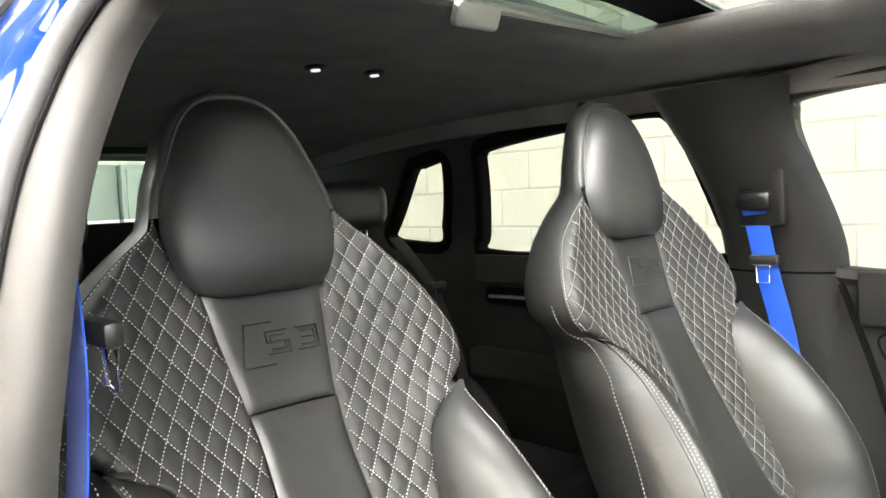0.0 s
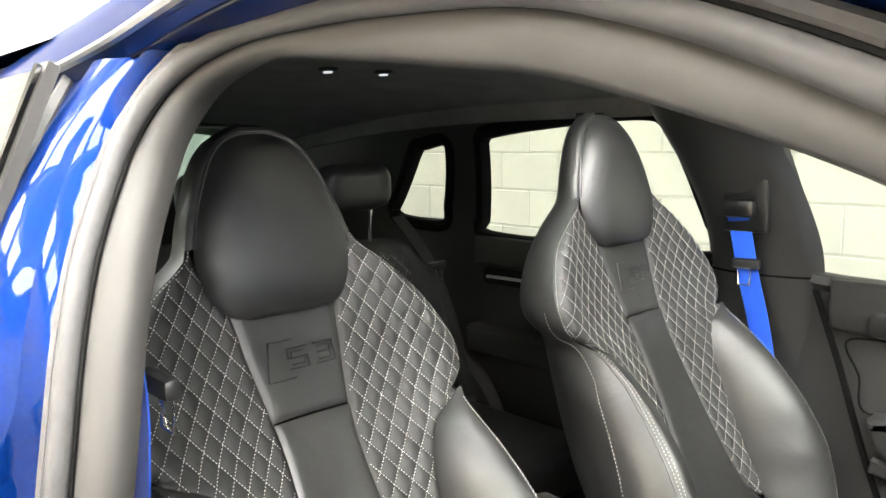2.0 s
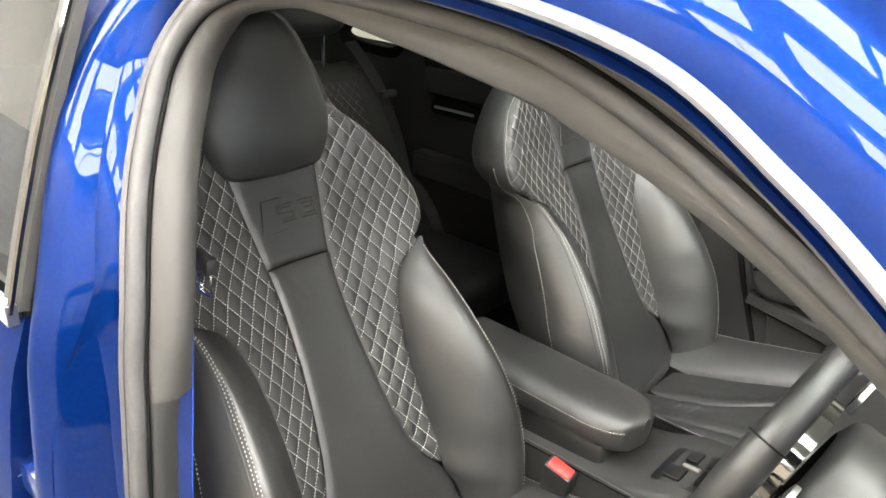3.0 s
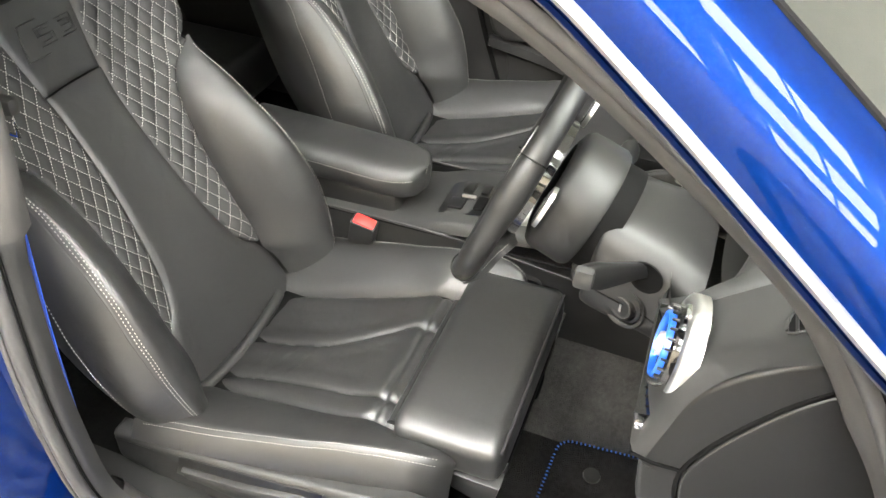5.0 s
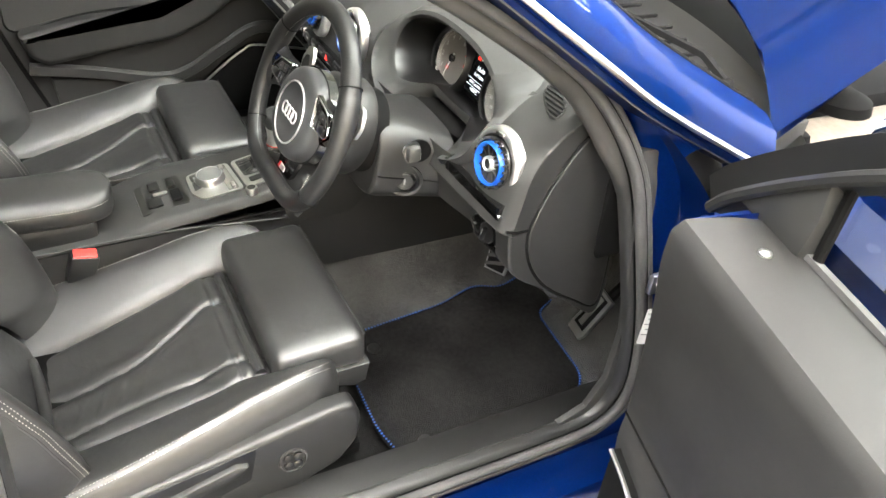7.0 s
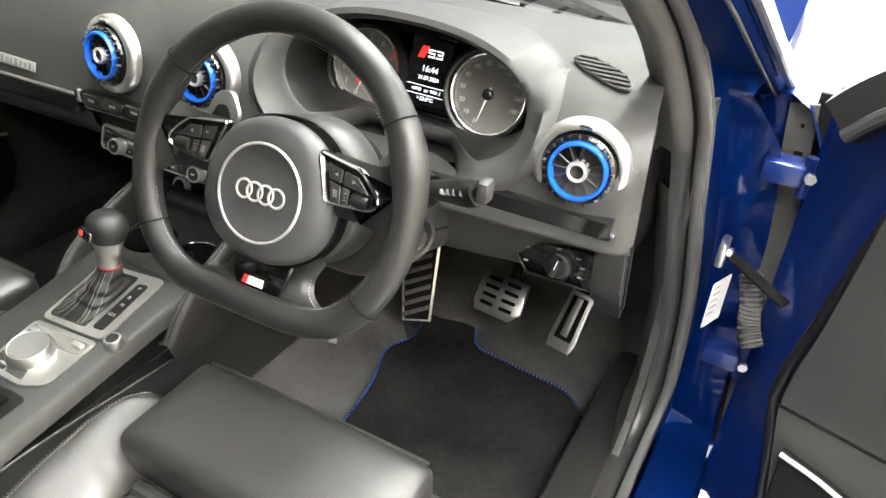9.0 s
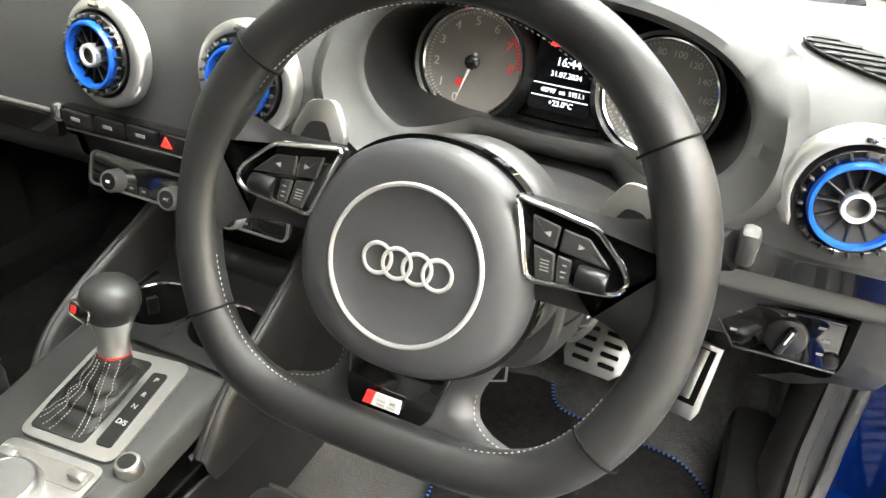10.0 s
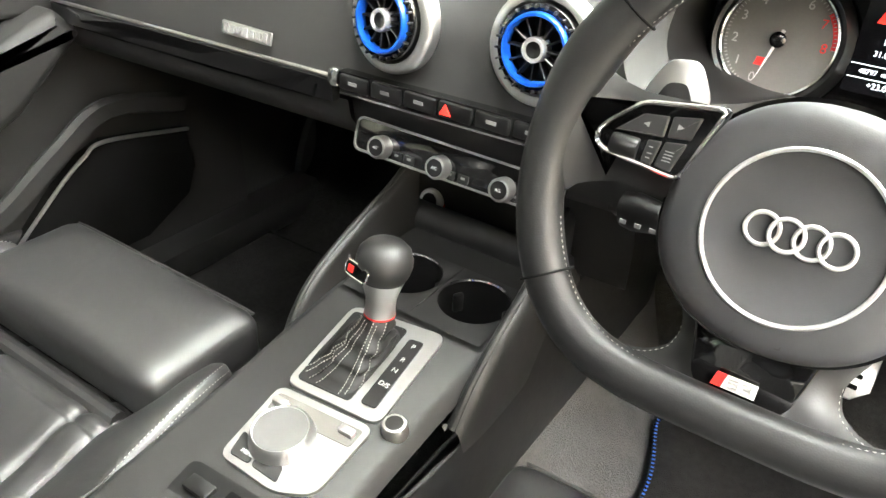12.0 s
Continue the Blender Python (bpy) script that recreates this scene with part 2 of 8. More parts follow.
class G:
    """Gathers vertices and faces for one mesh."""

    def __init__(self):
        self.v, self.f = [], []

    def add(self, verts, faces, m=None):
        n = len(self.v)
        if m is not None:
            verts = [m @ Vector(p) for p in verts]
        self.v += [tuple(p) for p in verts]
        self.f += [tuple(i + n for i in f) for f in faces]
        return self

    def bm(self, b, m=None):
        b.verts.index_update()
        self.add([v.co.copy() for v in b.verts], [[v.index for v in f.verts] for f in b.faces], m)
        b.free()
        return self

    def box(self, c, s, bevel=0.0, m=None, seg=2):
        b = bmesh.new()
        bmesh.ops.create_cube(b, size=1)
        bmesh.ops.transform(b, matrix=Matrix.Translation(c) @ Matrix.Diagonal((*s, 1)), verts=b.verts)
        if bevel:
            bmesh.ops.bevel(b, geom=b.edges[:], offset=bevel, segments=seg, profile=0.5, affect="EDGES")
        return self.bm(b, m)

    def prism(self, outline, depth, m=None, bevel=0.0, seg=2):
        """A 2D outline in local xy, pushed along z from 0 to depth; bevel on the rim at the top."""
        b = bmesh.new()
        vs = [b.verts.new((p[0], p[1], 0)) for p in outline]
        f = b.faces.new(vs)
        if f.normal.z > 0 if f.normal.length else False:
            pass
        r = bmesh.ops.extrude_face_region(b, geom=[f])
        top = [g for g in r["geom"] if isinstance(g, bmesh.types.BMVert)]
        bmesh.ops.translate(b, verts=top, vec=(0, 0, depth))
        bmesh.ops.recalc_face_normals(b, faces=b.faces)
        if bevel:
            es = [e for e in b.edges if all(v in top for v in e.verts)]
            bmesh.ops.bevel(b, geom=es, offset=bevel, segments=seg, profile=0.5, affect="EDGES")
        return self.bm(b, m)

    def lathe(self, prof, n=32, m=None, arc=(0, 360)):
        """Profile of (radius, height) turned about local z."""
        full = arc[1] - arc[0] >= 360
        k = n if full else n + 1
        vs, fs = [], []
        for i in range(k):
            a = radians(arc[0] + (arc[1] - arc[0]) * i / n)
            vs += [(r * math.cos(a), r * math.sin(a), h) for r, h in prof]
        p = len(prof)
        for i in range(n):
            j = (i + 1) % k
            for q in range(p - 1):
                fs.append((i * p + q, j * p + q, j * p + q + 1, i * p + q + 1))
        return self.add(vs, fs, m)

    def grid(self, fn, nu, nv, closed_u=False, closed_v=False, m=None, flip=False):
        us = nu if closed_u else nu + 1
        vs_ = nv if closed_v else nv + 1
        vs = [fn(i / nu, j / nv) for i in range(us) for j in range(vs_)]
        fs = []
        for i in range(nu):
            for j in range(nv):
                a, b2 = i, (i + 1) % us
                c, d = j, (j + 1) % vs_
                f = (a * vs_ + c, b2 * vs_ + c, b2 * vs_ + d, a * vs_ + d)
                fs.append(f[::-1] if flip else f)
        return self.add(vs, fs, m)

    def sweep(self, pts, prof, closed=False, up=(0, 0, 1), caps=True, scale=None):
        """A 2D profile (x across, y along up) carried along pts."""
        pts = [Vector(p) for p in pts]
        n, k = len(pts), len(prof)
        vs, fs = [], []
        upv = Vector(up)
        for i, p in enumerate(pts):
            a = pts[i - 1] if (i or closed) else pts[0]
            b = pts[(i + 1) % n] if (i < n - 1 or closed) else pts[-1]
            t = (b - a).normalized()
            s = t.cross(upv)
            s = s.normalized() if s.length > 1e-6 else Vector((1, 0, 0))
            u = s.cross(t)
            w = scale[i] if scale else 1
            vs += [p + s * x * w + u * y * w for x, y in prof]
        for i in range(n if closed else n - 1):
            j = (i + 1) % n
            for q in range(k):
                r = (q + 1) % k
                fs.append((i * k + q, i * k + r, j * k + r, j * k + q))
        if caps and not closed:
            fs.append(tuple(range(k)))
            fs.append(tuple((n - 1) * k + q for q in reversed(range(k))))
        return self.add(vs, fs)

    def tube(self, pts, r, closed=False, n=8, scale=None, up=(0.13, 0.21, 0.97)):
        return self.sweep(pts, [(r * math.cos(2 * math.pi * i / n), r * math.sin(2 * math.pi * i / n)) for i in range(n)], closed, up, scale=scale)

    def dashes(self, pts, gap=0.0075, share=0.62, r=0.0011, lift=(0, 0, 0)):
        """Stitches: short fat threads along a line."""
        pts = [Vector(p) + Vector(lift) for p in pts]
        run = [0.0]
        for a, b in zip(pts, pts[1:]):
            run.append(run[-1] + (b - a).length)
        def at(d):
            i = min(max(np.searchsorted(run, d) - 1, 0), len(pts) - 2)
            h = run[i + 1] - run[i] or 1e-9
            return pts[i].lerp(pts[i + 1], min(max((d - run[i]) / h, 0), 1))
        d = 0.0
        while d + gap * share < run[-1]:
            a, b = at(d), at(d + gap * share)
            t = (b - a)
            if t.length > 1e-6:
                t.normalize()
                s = t.orthogonal().normalized()
                u = t.cross(s)
                mid = (a + b) / 2
                vs = [a, b] + [mid + (s * math.cos(q) + u * math.sin(q)) * r for q in (0, 1.571, 3.142, 4.712)]
                self.add(vs, [(0, 2 + q, 2 + (q + 1) % 4) for q in range(4)] + [(1, 2 + (q + 1) % 4, 2 + q) for q in range(4)])
            d += gap
        return self


def curve_pts(ctrl, n=10, closed=False):
    """A smooth line through control points."""
    c = [Vector(p) for p in ctrl]
    out = []
    k = len(c)
    for i in range(k if closed else k - 1):
        p0 = c[i - 1] if (i or closed) else c[0] * 2 - c[1]
        p1, p2 = c[i], c[(i + 1) % k]
        p3 = c[(i + 2) % k] if (i + 2 < k or closed) else c[-1] * 2 - c[-2]
        for j in range(n):
            t = j / n
            out.append(0.5 * ((2 * p1) + (p2 - p0) * t + (2 * p0 - 5 * p1 + 4 * p2 - p3) * t * t + (3 * p1 - p0 - 3 * p2 + p3) * t ** 3))
    if not closed:
        out.append(c[-1])
    return out


def sm(x, xs, ys):
    """A smooth interpolation through the table."""
    if x <= xs[0]:
        return ys[0]
    if x >= xs[-1]:
        return ys[-1]
    i = int(np.searchsorted(xs, x)) - 1
    i = max(i, 0)
    def slope(k):
        if k == 0 or k == len(xs) - 1:
            a = (ys[1] - ys[0]) / (xs[1] - xs[0]) if k == 0 else (ys[-1] - ys[-2]) / (xs[-1] - xs[-2])
            return a
        l, r = (ys[k] - ys[k - 1]) / (xs[k] - xs[k - 1]), (ys[k + 1] - ys[k]) / (xs[k + 1] - xs[k])
        return 0 if l * r <= 0 else 2 * l * r / (l + r)
    h = xs[i + 1] - xs[i]
    t = (x - xs[i]) / h
    return ((2 * t ** 3 - 3 * t * t + 1) * ys[i] + (t ** 3 - 2 * t * t + t) * h * slope(i)
            + (-2 * t ** 3 + 3 * t * t) * ys[i + 1] + (t ** 3 - t * t) * h * slope(i + 1))


def thing(name, base, label, category, group="", kind=""):
    ob = new(name)
    ob.location = base
    ob.empty_display_size = 0.05
    BASE[ob.name] = Vector(base)
    return tagged(ob, label, category, group, kind)


def part(name, g, material, parent, label="", sharp=35):
    """Links what g gathered, in the coordinates of the place, as one mesh under a thing or under a part."""
    base = BASE[parent.name]
    me = bpy.data.meshes.new(name)
    me.from_pydata([(x - base.x, y - base.y, z - base.z) for x, y, z in g.v], [], g.f)
    me.materials.append(material)
    b = bmesh.new()
    b.from_mesh(me)
    bmesh.ops.delete(b, geom=[v for v in b.verts if not v.link_faces], context="VERTS")
    bmesh.ops.recalc_face_normals(b, faces=b.faces)
    b.to_mesh(me)
    b.free()
    me.polygons.foreach_set("use_smooth", [True] * len(me.polygons))
    me.set_sharp_from_angle(angle=radians(sharp))
    ob = new(name, me)
    ob.parent = parent
    BASE[ob.name] = base
    return tagged(ob, label)


def solo(name, g, material, base, label, category, group="", kind="", sharp=35):
    """A thing that is one mesh."""
    BASE["_"] = Vector(base)
    me_parent = new("_")
    BASE[me_parent.name] = Vector(base)
    ob = part(name, g, material, me_parent, "", sharp)
    ob.parent = None
    ob.location = base
    bpy.data.objects.remove(me_parent)
    return tagged(ob, label, category, group, kind)


def letters(text, size, material, parent, m, name="lettering", depth=0.0006, label=""):
    """Text in the built-in font, as a thin solid, centred at the pose m, reading along its x."""
    cu = bpy.data.curves.new(name, "FONT")
    cu.body, cu.size, cu.extrude = text, size, depth
    cu.align_x, cu.align_y = "CENTER", "CENTER"
    tmp = new("_text", cu)
    me = bpy.data.meshes.new_from_object(tmp.evaluated_get(bpy.context.evaluated_depsgraph_get()))
    bpy.data.objects.remove(tmp)
    g = G()
    g.add([m @ v.co for v in me.vertices], [tuple(p.vertices) for p in me.polygons])
    return part(name, g, material, parent, label, 30)


def rounded(w, h, r, n=5):
    """A rounded rectangle's outline, centred."""
    out = []
    for cx, cy, a0 in ((w / 2 - r, h / 2 - r, 0), (-w / 2 + r, h / 2 - r, 90), (-w / 2 + r, -h / 2 + r, 180), (w / 2 - r, -h / 2 + r, 270)):
        for i in range(n + 1):
            a = radians(a0 + 90 * i / n)
            out.append((cx + r * math.cos(a), cy + r * math.sin(a)))
    return out


def smooth2(poly, r=0.010, n=4):
    out = []
    k = len(poly)
    for i in range(k):
        p, a, b = Vector((*poly[i], 0)), Vector((*poly[i - 1], 0)), Vector((*poly[(i + 1) % k], 0))
        u, w = (a - p).normalized(), (b - p).normalized()
        for j in range(n + 1):
            t = j / n
            q = (p + u * r) * (1 - t) ** 2 + p * 2 * t * (1 - t) + (p + w * r) * t ** 2
            out.append((q.x, q.y))
    return out


def facing(c, normal, up=(0, 0, 1)):
    """A pose at c whose z points along normal, and whose y is as near to up as can be."""
    z = Vector(normal).normalized()
    x = Vector(up).cross(z).normalized()
    y = z.cross(x)
    return Matrix.Translation(c) @ Matrix((x, y, z)).transposed().to_4x4()



# ---- car body ----
def side_x(z):
    """Half width of the body's inner door flange at a height."""
    return sm(z, [0.30, 0.45, 0.70, 0.95, 1.05, 1.15, 1.25, 1.32, 1.36, 1.40], [0.75, 0.765, 0.775, 0.762, 0.744, 0.714, 0.664, 0.620, 0.590, 0.50])


def skin_x(z):
    """Half width of the painted outer skin."""
    return sm(z, [0.25, 0.45, 0.70, 0.95, 1.05, 1.15, 1.25, 1.33, 1.385, 1.43], [0.83, 0.875, 0.885, 0.86, 0.83, 0.795, 0.752, 0.705, 0.63, 0.50])


car = thing("car", (0, 0, 0.12), "bright blue metallic hatchback body with open doors, black headliner and sunroof", "car")
# driver's door opening, from the windscreen pillar round the sill to the roof rail: y, z
OPENING = [(0.20, 1.338), (0.30, 1.341), (0.40, 1.337), (0.50, 1.328), (0.57, 1.312), (0.645, 1.286), (0.74, 1.243), (0.84, 1.188), (0.93, 1.131), (0.99, 1.080), (1.05, 1.00), (1.098, 0.90),
           (1.145, 0.72), (1.180, 0.56), (1.185, 0.46), (1.150, 0.392), (1.06, 0.372), (0.80, 0.372), (0.50, 0.375), (0.32, 0.378), (0.21, 0.39),
           (0.158, 0.45), (0.156, 0.60), (0.165, 0.80), (0.168, 0.95), (0.158, 1.05), (0.134, 1.14), (0.112, 1.21), (0.098, 1.265), (0.120, 1.315)]


def ring(side, grow=0.0, dx=0.0, pts=OPENING, n=8):
    """The opening's outline, smoothed, grown outwards by grow."""
    cy, cz = 0.62, 0.87
    line = curve_pts([(0, y, z) for y, z in pts], n, True)
    out = []
    k = len(line)
    for i, p in enumerate(line):
        t = (line[(i + 1) % k] - line[i - 1]).normalized()
        nrm = Vector((0, t.z, -t.y))
        if nrm.dot(Vector((0, p.y - cy, p.z - cz))) < 0:
            nrm = -nrm
        q = p + nrm * (grow(p) if callable(grow) else grow)
        out.append(Vector((side * (side_x(q.z) - fore_in(q.y, q.z) + dx), q.y, q.z)))
    return out


def fore_in(y, z):
    """How far the front part of the opening lies inboard of the rest."""
    return 0.036 * sm(y, [0.55, 1.0], [0, 1]) * sm(z, [0.45, 0.60, 0.9, 1.2, 1.34], [0, 0.35, 1, 1, 0.4])


def bands(g, lines, closed=True):
    """One joined surface through several lines of as many points."""
    n, k = len(lines[0]), len(lines)
    fs = [(r * n + i, r * n + (i + 1) % n, (r + 1) * n + (i + 1) % n, (r + 1) * n + i) for r in range(k - 1) for i in range(n if closed else n - 1)]
    return g.add([p for line in lines for p in line], fs)


def strip(g, a, b, closed=True):
    """A band of faces between two lines of as many points."""
    n = len(a)
    g.add(list(a) + list(b), [(i, (i + 1) % n, n + (i + 1) % n, n + i) for i in range(n if closed else n - 1)])
    return g


# rubber seals round the driver's opening: a fat lip, a bead and a flat flap
prof = [(-0.008, -0.010), (0.004, -0.010), (0.009, -0.004), (0.009, 0.004), (0.003, 0.009), (-0.006, 0.008)]
part("door_seal", G().sweep(ring(1, 0.008, 0.004), prof, True, (1, 0, 0)), RUBBER, car, "dark grey rubber door seal", sharp=100)
part("seal_groove", G().tube(ring(1, 0.0155, 0.0095), 0.0022, True, 6), BLACK, car)
part("seal_groove", G().tube(ring(1, 0.0005, -0.0055), 0.0020, True, 6), BLACK, car)
part("seal_bead", G().tube(ring(1, 0.021, 0.008), 0.0062, True), RUBBER, car, "dark grey rubber bead")
# painted flange, then a step out to the skin
g = G()
low = lambda z: sm(z, [0.92, 1.06], [1.0, 0.0])
rings = [ring(1, 0.012, -0.004), ring(1, 0.028, -0.002), ring(1, lambda p: 0.034 + 0.011 * low(p.z), 0.010), ring(1, lambda p: 0.042 + 0.033 * low(p.z), 0.022)]
last = [Vector((p.x + (skin_x(p.z) - 0.045 - side_x(p.z) - 0.022 + fore_in(p.y, p.z)) * low(p.z), p.y, p.z)) for p in ring(1, lambda p: 0.048 + 0.034 * low(p.z), 0.026)]
rings.append(last)
bands(g, rings)
part("door_aperture", g, PAINT, car, "blue painted door aperture")
# windscreen pillar and roof rail skin
RAIL = [(-0.62, 1.318), (-0.26, 1.346), (0.02, 1.365), (0.25, 1.386), (0.45, 1.388), (0.63, 1.366), (0.73, 1.320), (0.81, 1.268), (0.95, 1.174), (1.05, 1.108), (1.20, 1.028), (1.28, 0.988)]


def rail_x(y):
    return sm(y, [-0.62, 0.02, 0.45, 0.63, 0.75, 0.81, 1.05, 1.226, 1.28], [0.612, 0.630, 0.655, 0.674, 0.692, 0.703, 0.765, 0.789, 0.797])


rail = curve_pts([(0, y, z) for y, z in RAIL], 8)
for side in (1, -1):
    edge = rail if side > 0 else rail[16:]
    rail_prof = [(-0.055, -0.040), (-0.025, -0.034), (0.002, -0.027), (0.012, -0.012), (0.010, 0.014), (-0.008, 0.040), (-0.040, 0.056), (-0.075, 0.060)]
    lines = [[Vector((side * (rail_x(p.y) + o), p.y + u * 0.35, p.z + u)) for p in edge] for o, u in rail_prof]
    part("roof_rail", bands(G(), lines, False), PAINT, car, "blue painted windscreen pillar and roof rail")
    tl = [Vector((side * (rail_x(p.y) + 0.013), p.y - 0.004, p.z - 0.010)) for p in edge]
    part("window_trim", G().sweep(tl, [(-0.0045, -0.004), (0.0045, -0.004), (0.005, 0.001), (0.0025, 0.0045), (-0.0025, 0.0045), (-0.005, 0.001)], False, (side, 0, 0.5)), TRIM_ALU, car, "satin aluminium window trim")
    tl = [Vector((side * (rail_x(p.y) - 0.003), p.y - 0.012, p.z - 0.026)) for p in edge]
    part("trim_gasket", G().tube(tl, 0.003, n=8), RUBBER, car, "black trim gasket")
    tl = [Vector((side * (rail_x(p.y) - 0.078), p.y + 0.022, p.z + 0.060)) for p in rail[32:]]
    part("windscreen_seal", G().tube(tl, 0.004), BLACK, car)
# painted flange between the driver's door seal and the rail
fl = [p for p in last if p.z > 1.0 and p.y > 0.16]
fl.sort(key=lambda p: p.y)
up = []
for p in fl:
    q = min(rail, key=lambda r: (r.y - p.y) ** 2 + (r.z - p.z) ** 2)
    up.append(Vector((rail_x(q.y) + 0.009, q.y - 0.008, q.z - 0.019)))
lines = [[a.lerp(b, k) + Vector((-0.006 * math.sin(math.pi * k), 0, 0)) for a, b in zip(fl, up)] for k in (0.0, 0.25, 0.5, 0.75, 1.0)]
part("pillar_flange", bands(G(), lines, False), PAINT, car, "blue painted pillar flange")
# outer roof skin with an opening for the sunroof; headliner with the same opening
ROOF_Y0, ROOF_Y1 = -1.95, 0.60


def roof_z(x, y):
    return 1.452 - 0.05 * (abs(x) / 0.55) ** 2.6 - 0.055 * max(0, (y - 0.1) / 0.55) ** 2 - 0.10 * max(0, (-0.7 - y) / 1.25) ** 2


OPEN_X, OPEN_XD, OPEN_Y0, OPEN_Y1 = 0.41, 0.335, -0.12, 0.330  # the opening: passenger side, driver side, rear, front


def roof_cells(g, zf, x_half, y0, y1, oy0=OPEN_Y0, nx=40, ny=80):
    xs = sorted(set([x_half * (2 * i / nx - 1) for i in range(nx + 1)] + [-OPEN_X, OPEN_XD]))
    ys = sorted(set([y0 + (y1 - y0) * j / ny for j in range(ny + 1)] + [oy0, OPEN_Y1]))
    vs = [(x, y, zf(x, y)) for x in xs for y in ys]
    k = len(ys)
    fs = []
    for i in range(len(xs) - 1):
        for j in range(k - 1):
            cx, cy = (xs[i] + xs[i + 1]) / 2, (ys[j] + ys[j + 1]) / 2
            if -OPEN_X < cx < OPEN_XD and oy0 < cy < OPEN_Y1:
                continue
            fs.append((i * k + j, (i + 1) * k + j, (i + 1) * k + j + 1, i * k + j + 1))
    g.add(vs, fs)
    return g


part("roof_panel", roof_cells(G(), lambda x, y: roof_z(x, y), 0.62, ROOF_Y0, ROOF_Y1, -0.56), PAINT, car, "blue painted roof panel")


def liner_z(x, y):
    z = 1.412 - 0.05 * (abs(x) / 0.55) ** 3 - 0.05 * max(0, (y - 0.1) / 0.55) ** 2 - 0.12 * max(0, (-0.6 - y) / 1.3) ** 2
    e = max(x - OPEN_XD, -x - OPEN_X, OPEN_Y0 - y, y - OPEN_Y1)
    return z + 0.030 * math.exp(-max(e, 0) / 0.02)


part("headliner", roof_cells(G(), liner_z, 0.595, -1.85, 0.60), CLOTH, car, "black cloth headliner")
g = G()
for (x0, y0), (x1, y1) in (((-OPEN_X, OPEN_Y0), (OPEN_XD, OPEN_Y0)), ((OPEN_XD, OPEN_Y0), (OPEN_XD, OPEN_Y1)), ((OPEN_XD, OPEN_Y1), (-OPEN_X, OPEN_Y1)), ((-OPEN_X, OPEN_Y1), (-OPEN_X, OPEN_Y0))):
    pts = [(x0 + (x1 - x0) * i / 12, y0 + (y1 - y0) * i / 12) for i in range(13)]
    strip(g, [Vector((x, y, liner_z(x, y))) for x, y in pts], [Vector((x, y, roof_z(x, y))) for x, y in pts], False)
part("sunroof_reveal", g, RUBBER, car, "black sunroof frame")
# blind with its grip
g = G().box((-0.040, -0.108, 1.422), (0.76, 0.022, 0.012), 0.004)
blind = part("sunblind_rail", g, STEEL, car, "grey sunblind rail")
g = G().prism(rounded(0.092, 0.038, 0.010), 0.012, facing((0.016, -0.096, 1.402), (0, 0.85, -0.35)), 0.004)
part("blind_grip", g, SATIN, blind, "light grey blind grip")
g = G().box((0, -0.46, 1.4165), (0.84, 0.68, 0.004))
part("sunblind", g, CLOTH, car, "black sunblind")
# reading lamps in the headliner
for x in (-0.04, -0.19):
    m = facing((x, -0.60, 1.409), (0, 0.05, -1), (0, 1, 0))
    lamp = part("reading_lamp", G().lathe([(0.022, 0), (0.022, 0.006), (0.018, 0.008), (0, 0.007)], 20, m), PLASTIC_HARD, car)
    part("lamp_lens", G().lathe([(0.010, 0.007), (0.010, 0.010), (0, 0.011)], 14, m), LENS, lamp)
# roof rail trim, inside
for side in (1, -1):
    lines = []
    for o, z in ((0.590, 1.392 if side > 0 else 1.352), (0.622, 1.378 if side > 0 else 1.348), (0.640, 1.362 if side > 0 else 1.342), (0.646, 1.350 if side > 0 else 1.334)):
        lines.append([Vector((side * (o - (0.040 if side > 0 else 0)), y, z - 0.10 * max(0, (-0.6 - y) / 1.2) ** 2 - 0.09 * max(0, (y - 0.35) / 0.4) ** 2)) for y in [0.36 - 2.16 * i / 40 for i in range(41)]])
    g = G()
    bands(g, lines, False)
    part("roof_side_trim", g, CLOTH, car, "black roof side trim")
    lines = [[Vector((side * (o - (0.035 if side > 0 else 0.016)), y, z - 0.10 * max(0, (-0.6 - y) / 1.2) ** 2)) for y in [(-0.12 if side > 0 else 0.50) - (1.68 if side > 0 else 2.30) * i / 30 for i in range(31)]] for o, z in ((0.647, 1.353), (0.652, 1.335), (0.654, 1.300), (0.662, 1.298))]
    part("door_top_trim", bands(G(), lines, False), CLOTH, car, "black trim over the rear door")
    if side < 0:
        part("grab_handle_recess", G().box((side * 0.600, 0.36, 1.352), (0.05, 0.16, 0.035), 0.012), PLASTIC_HARD, car)
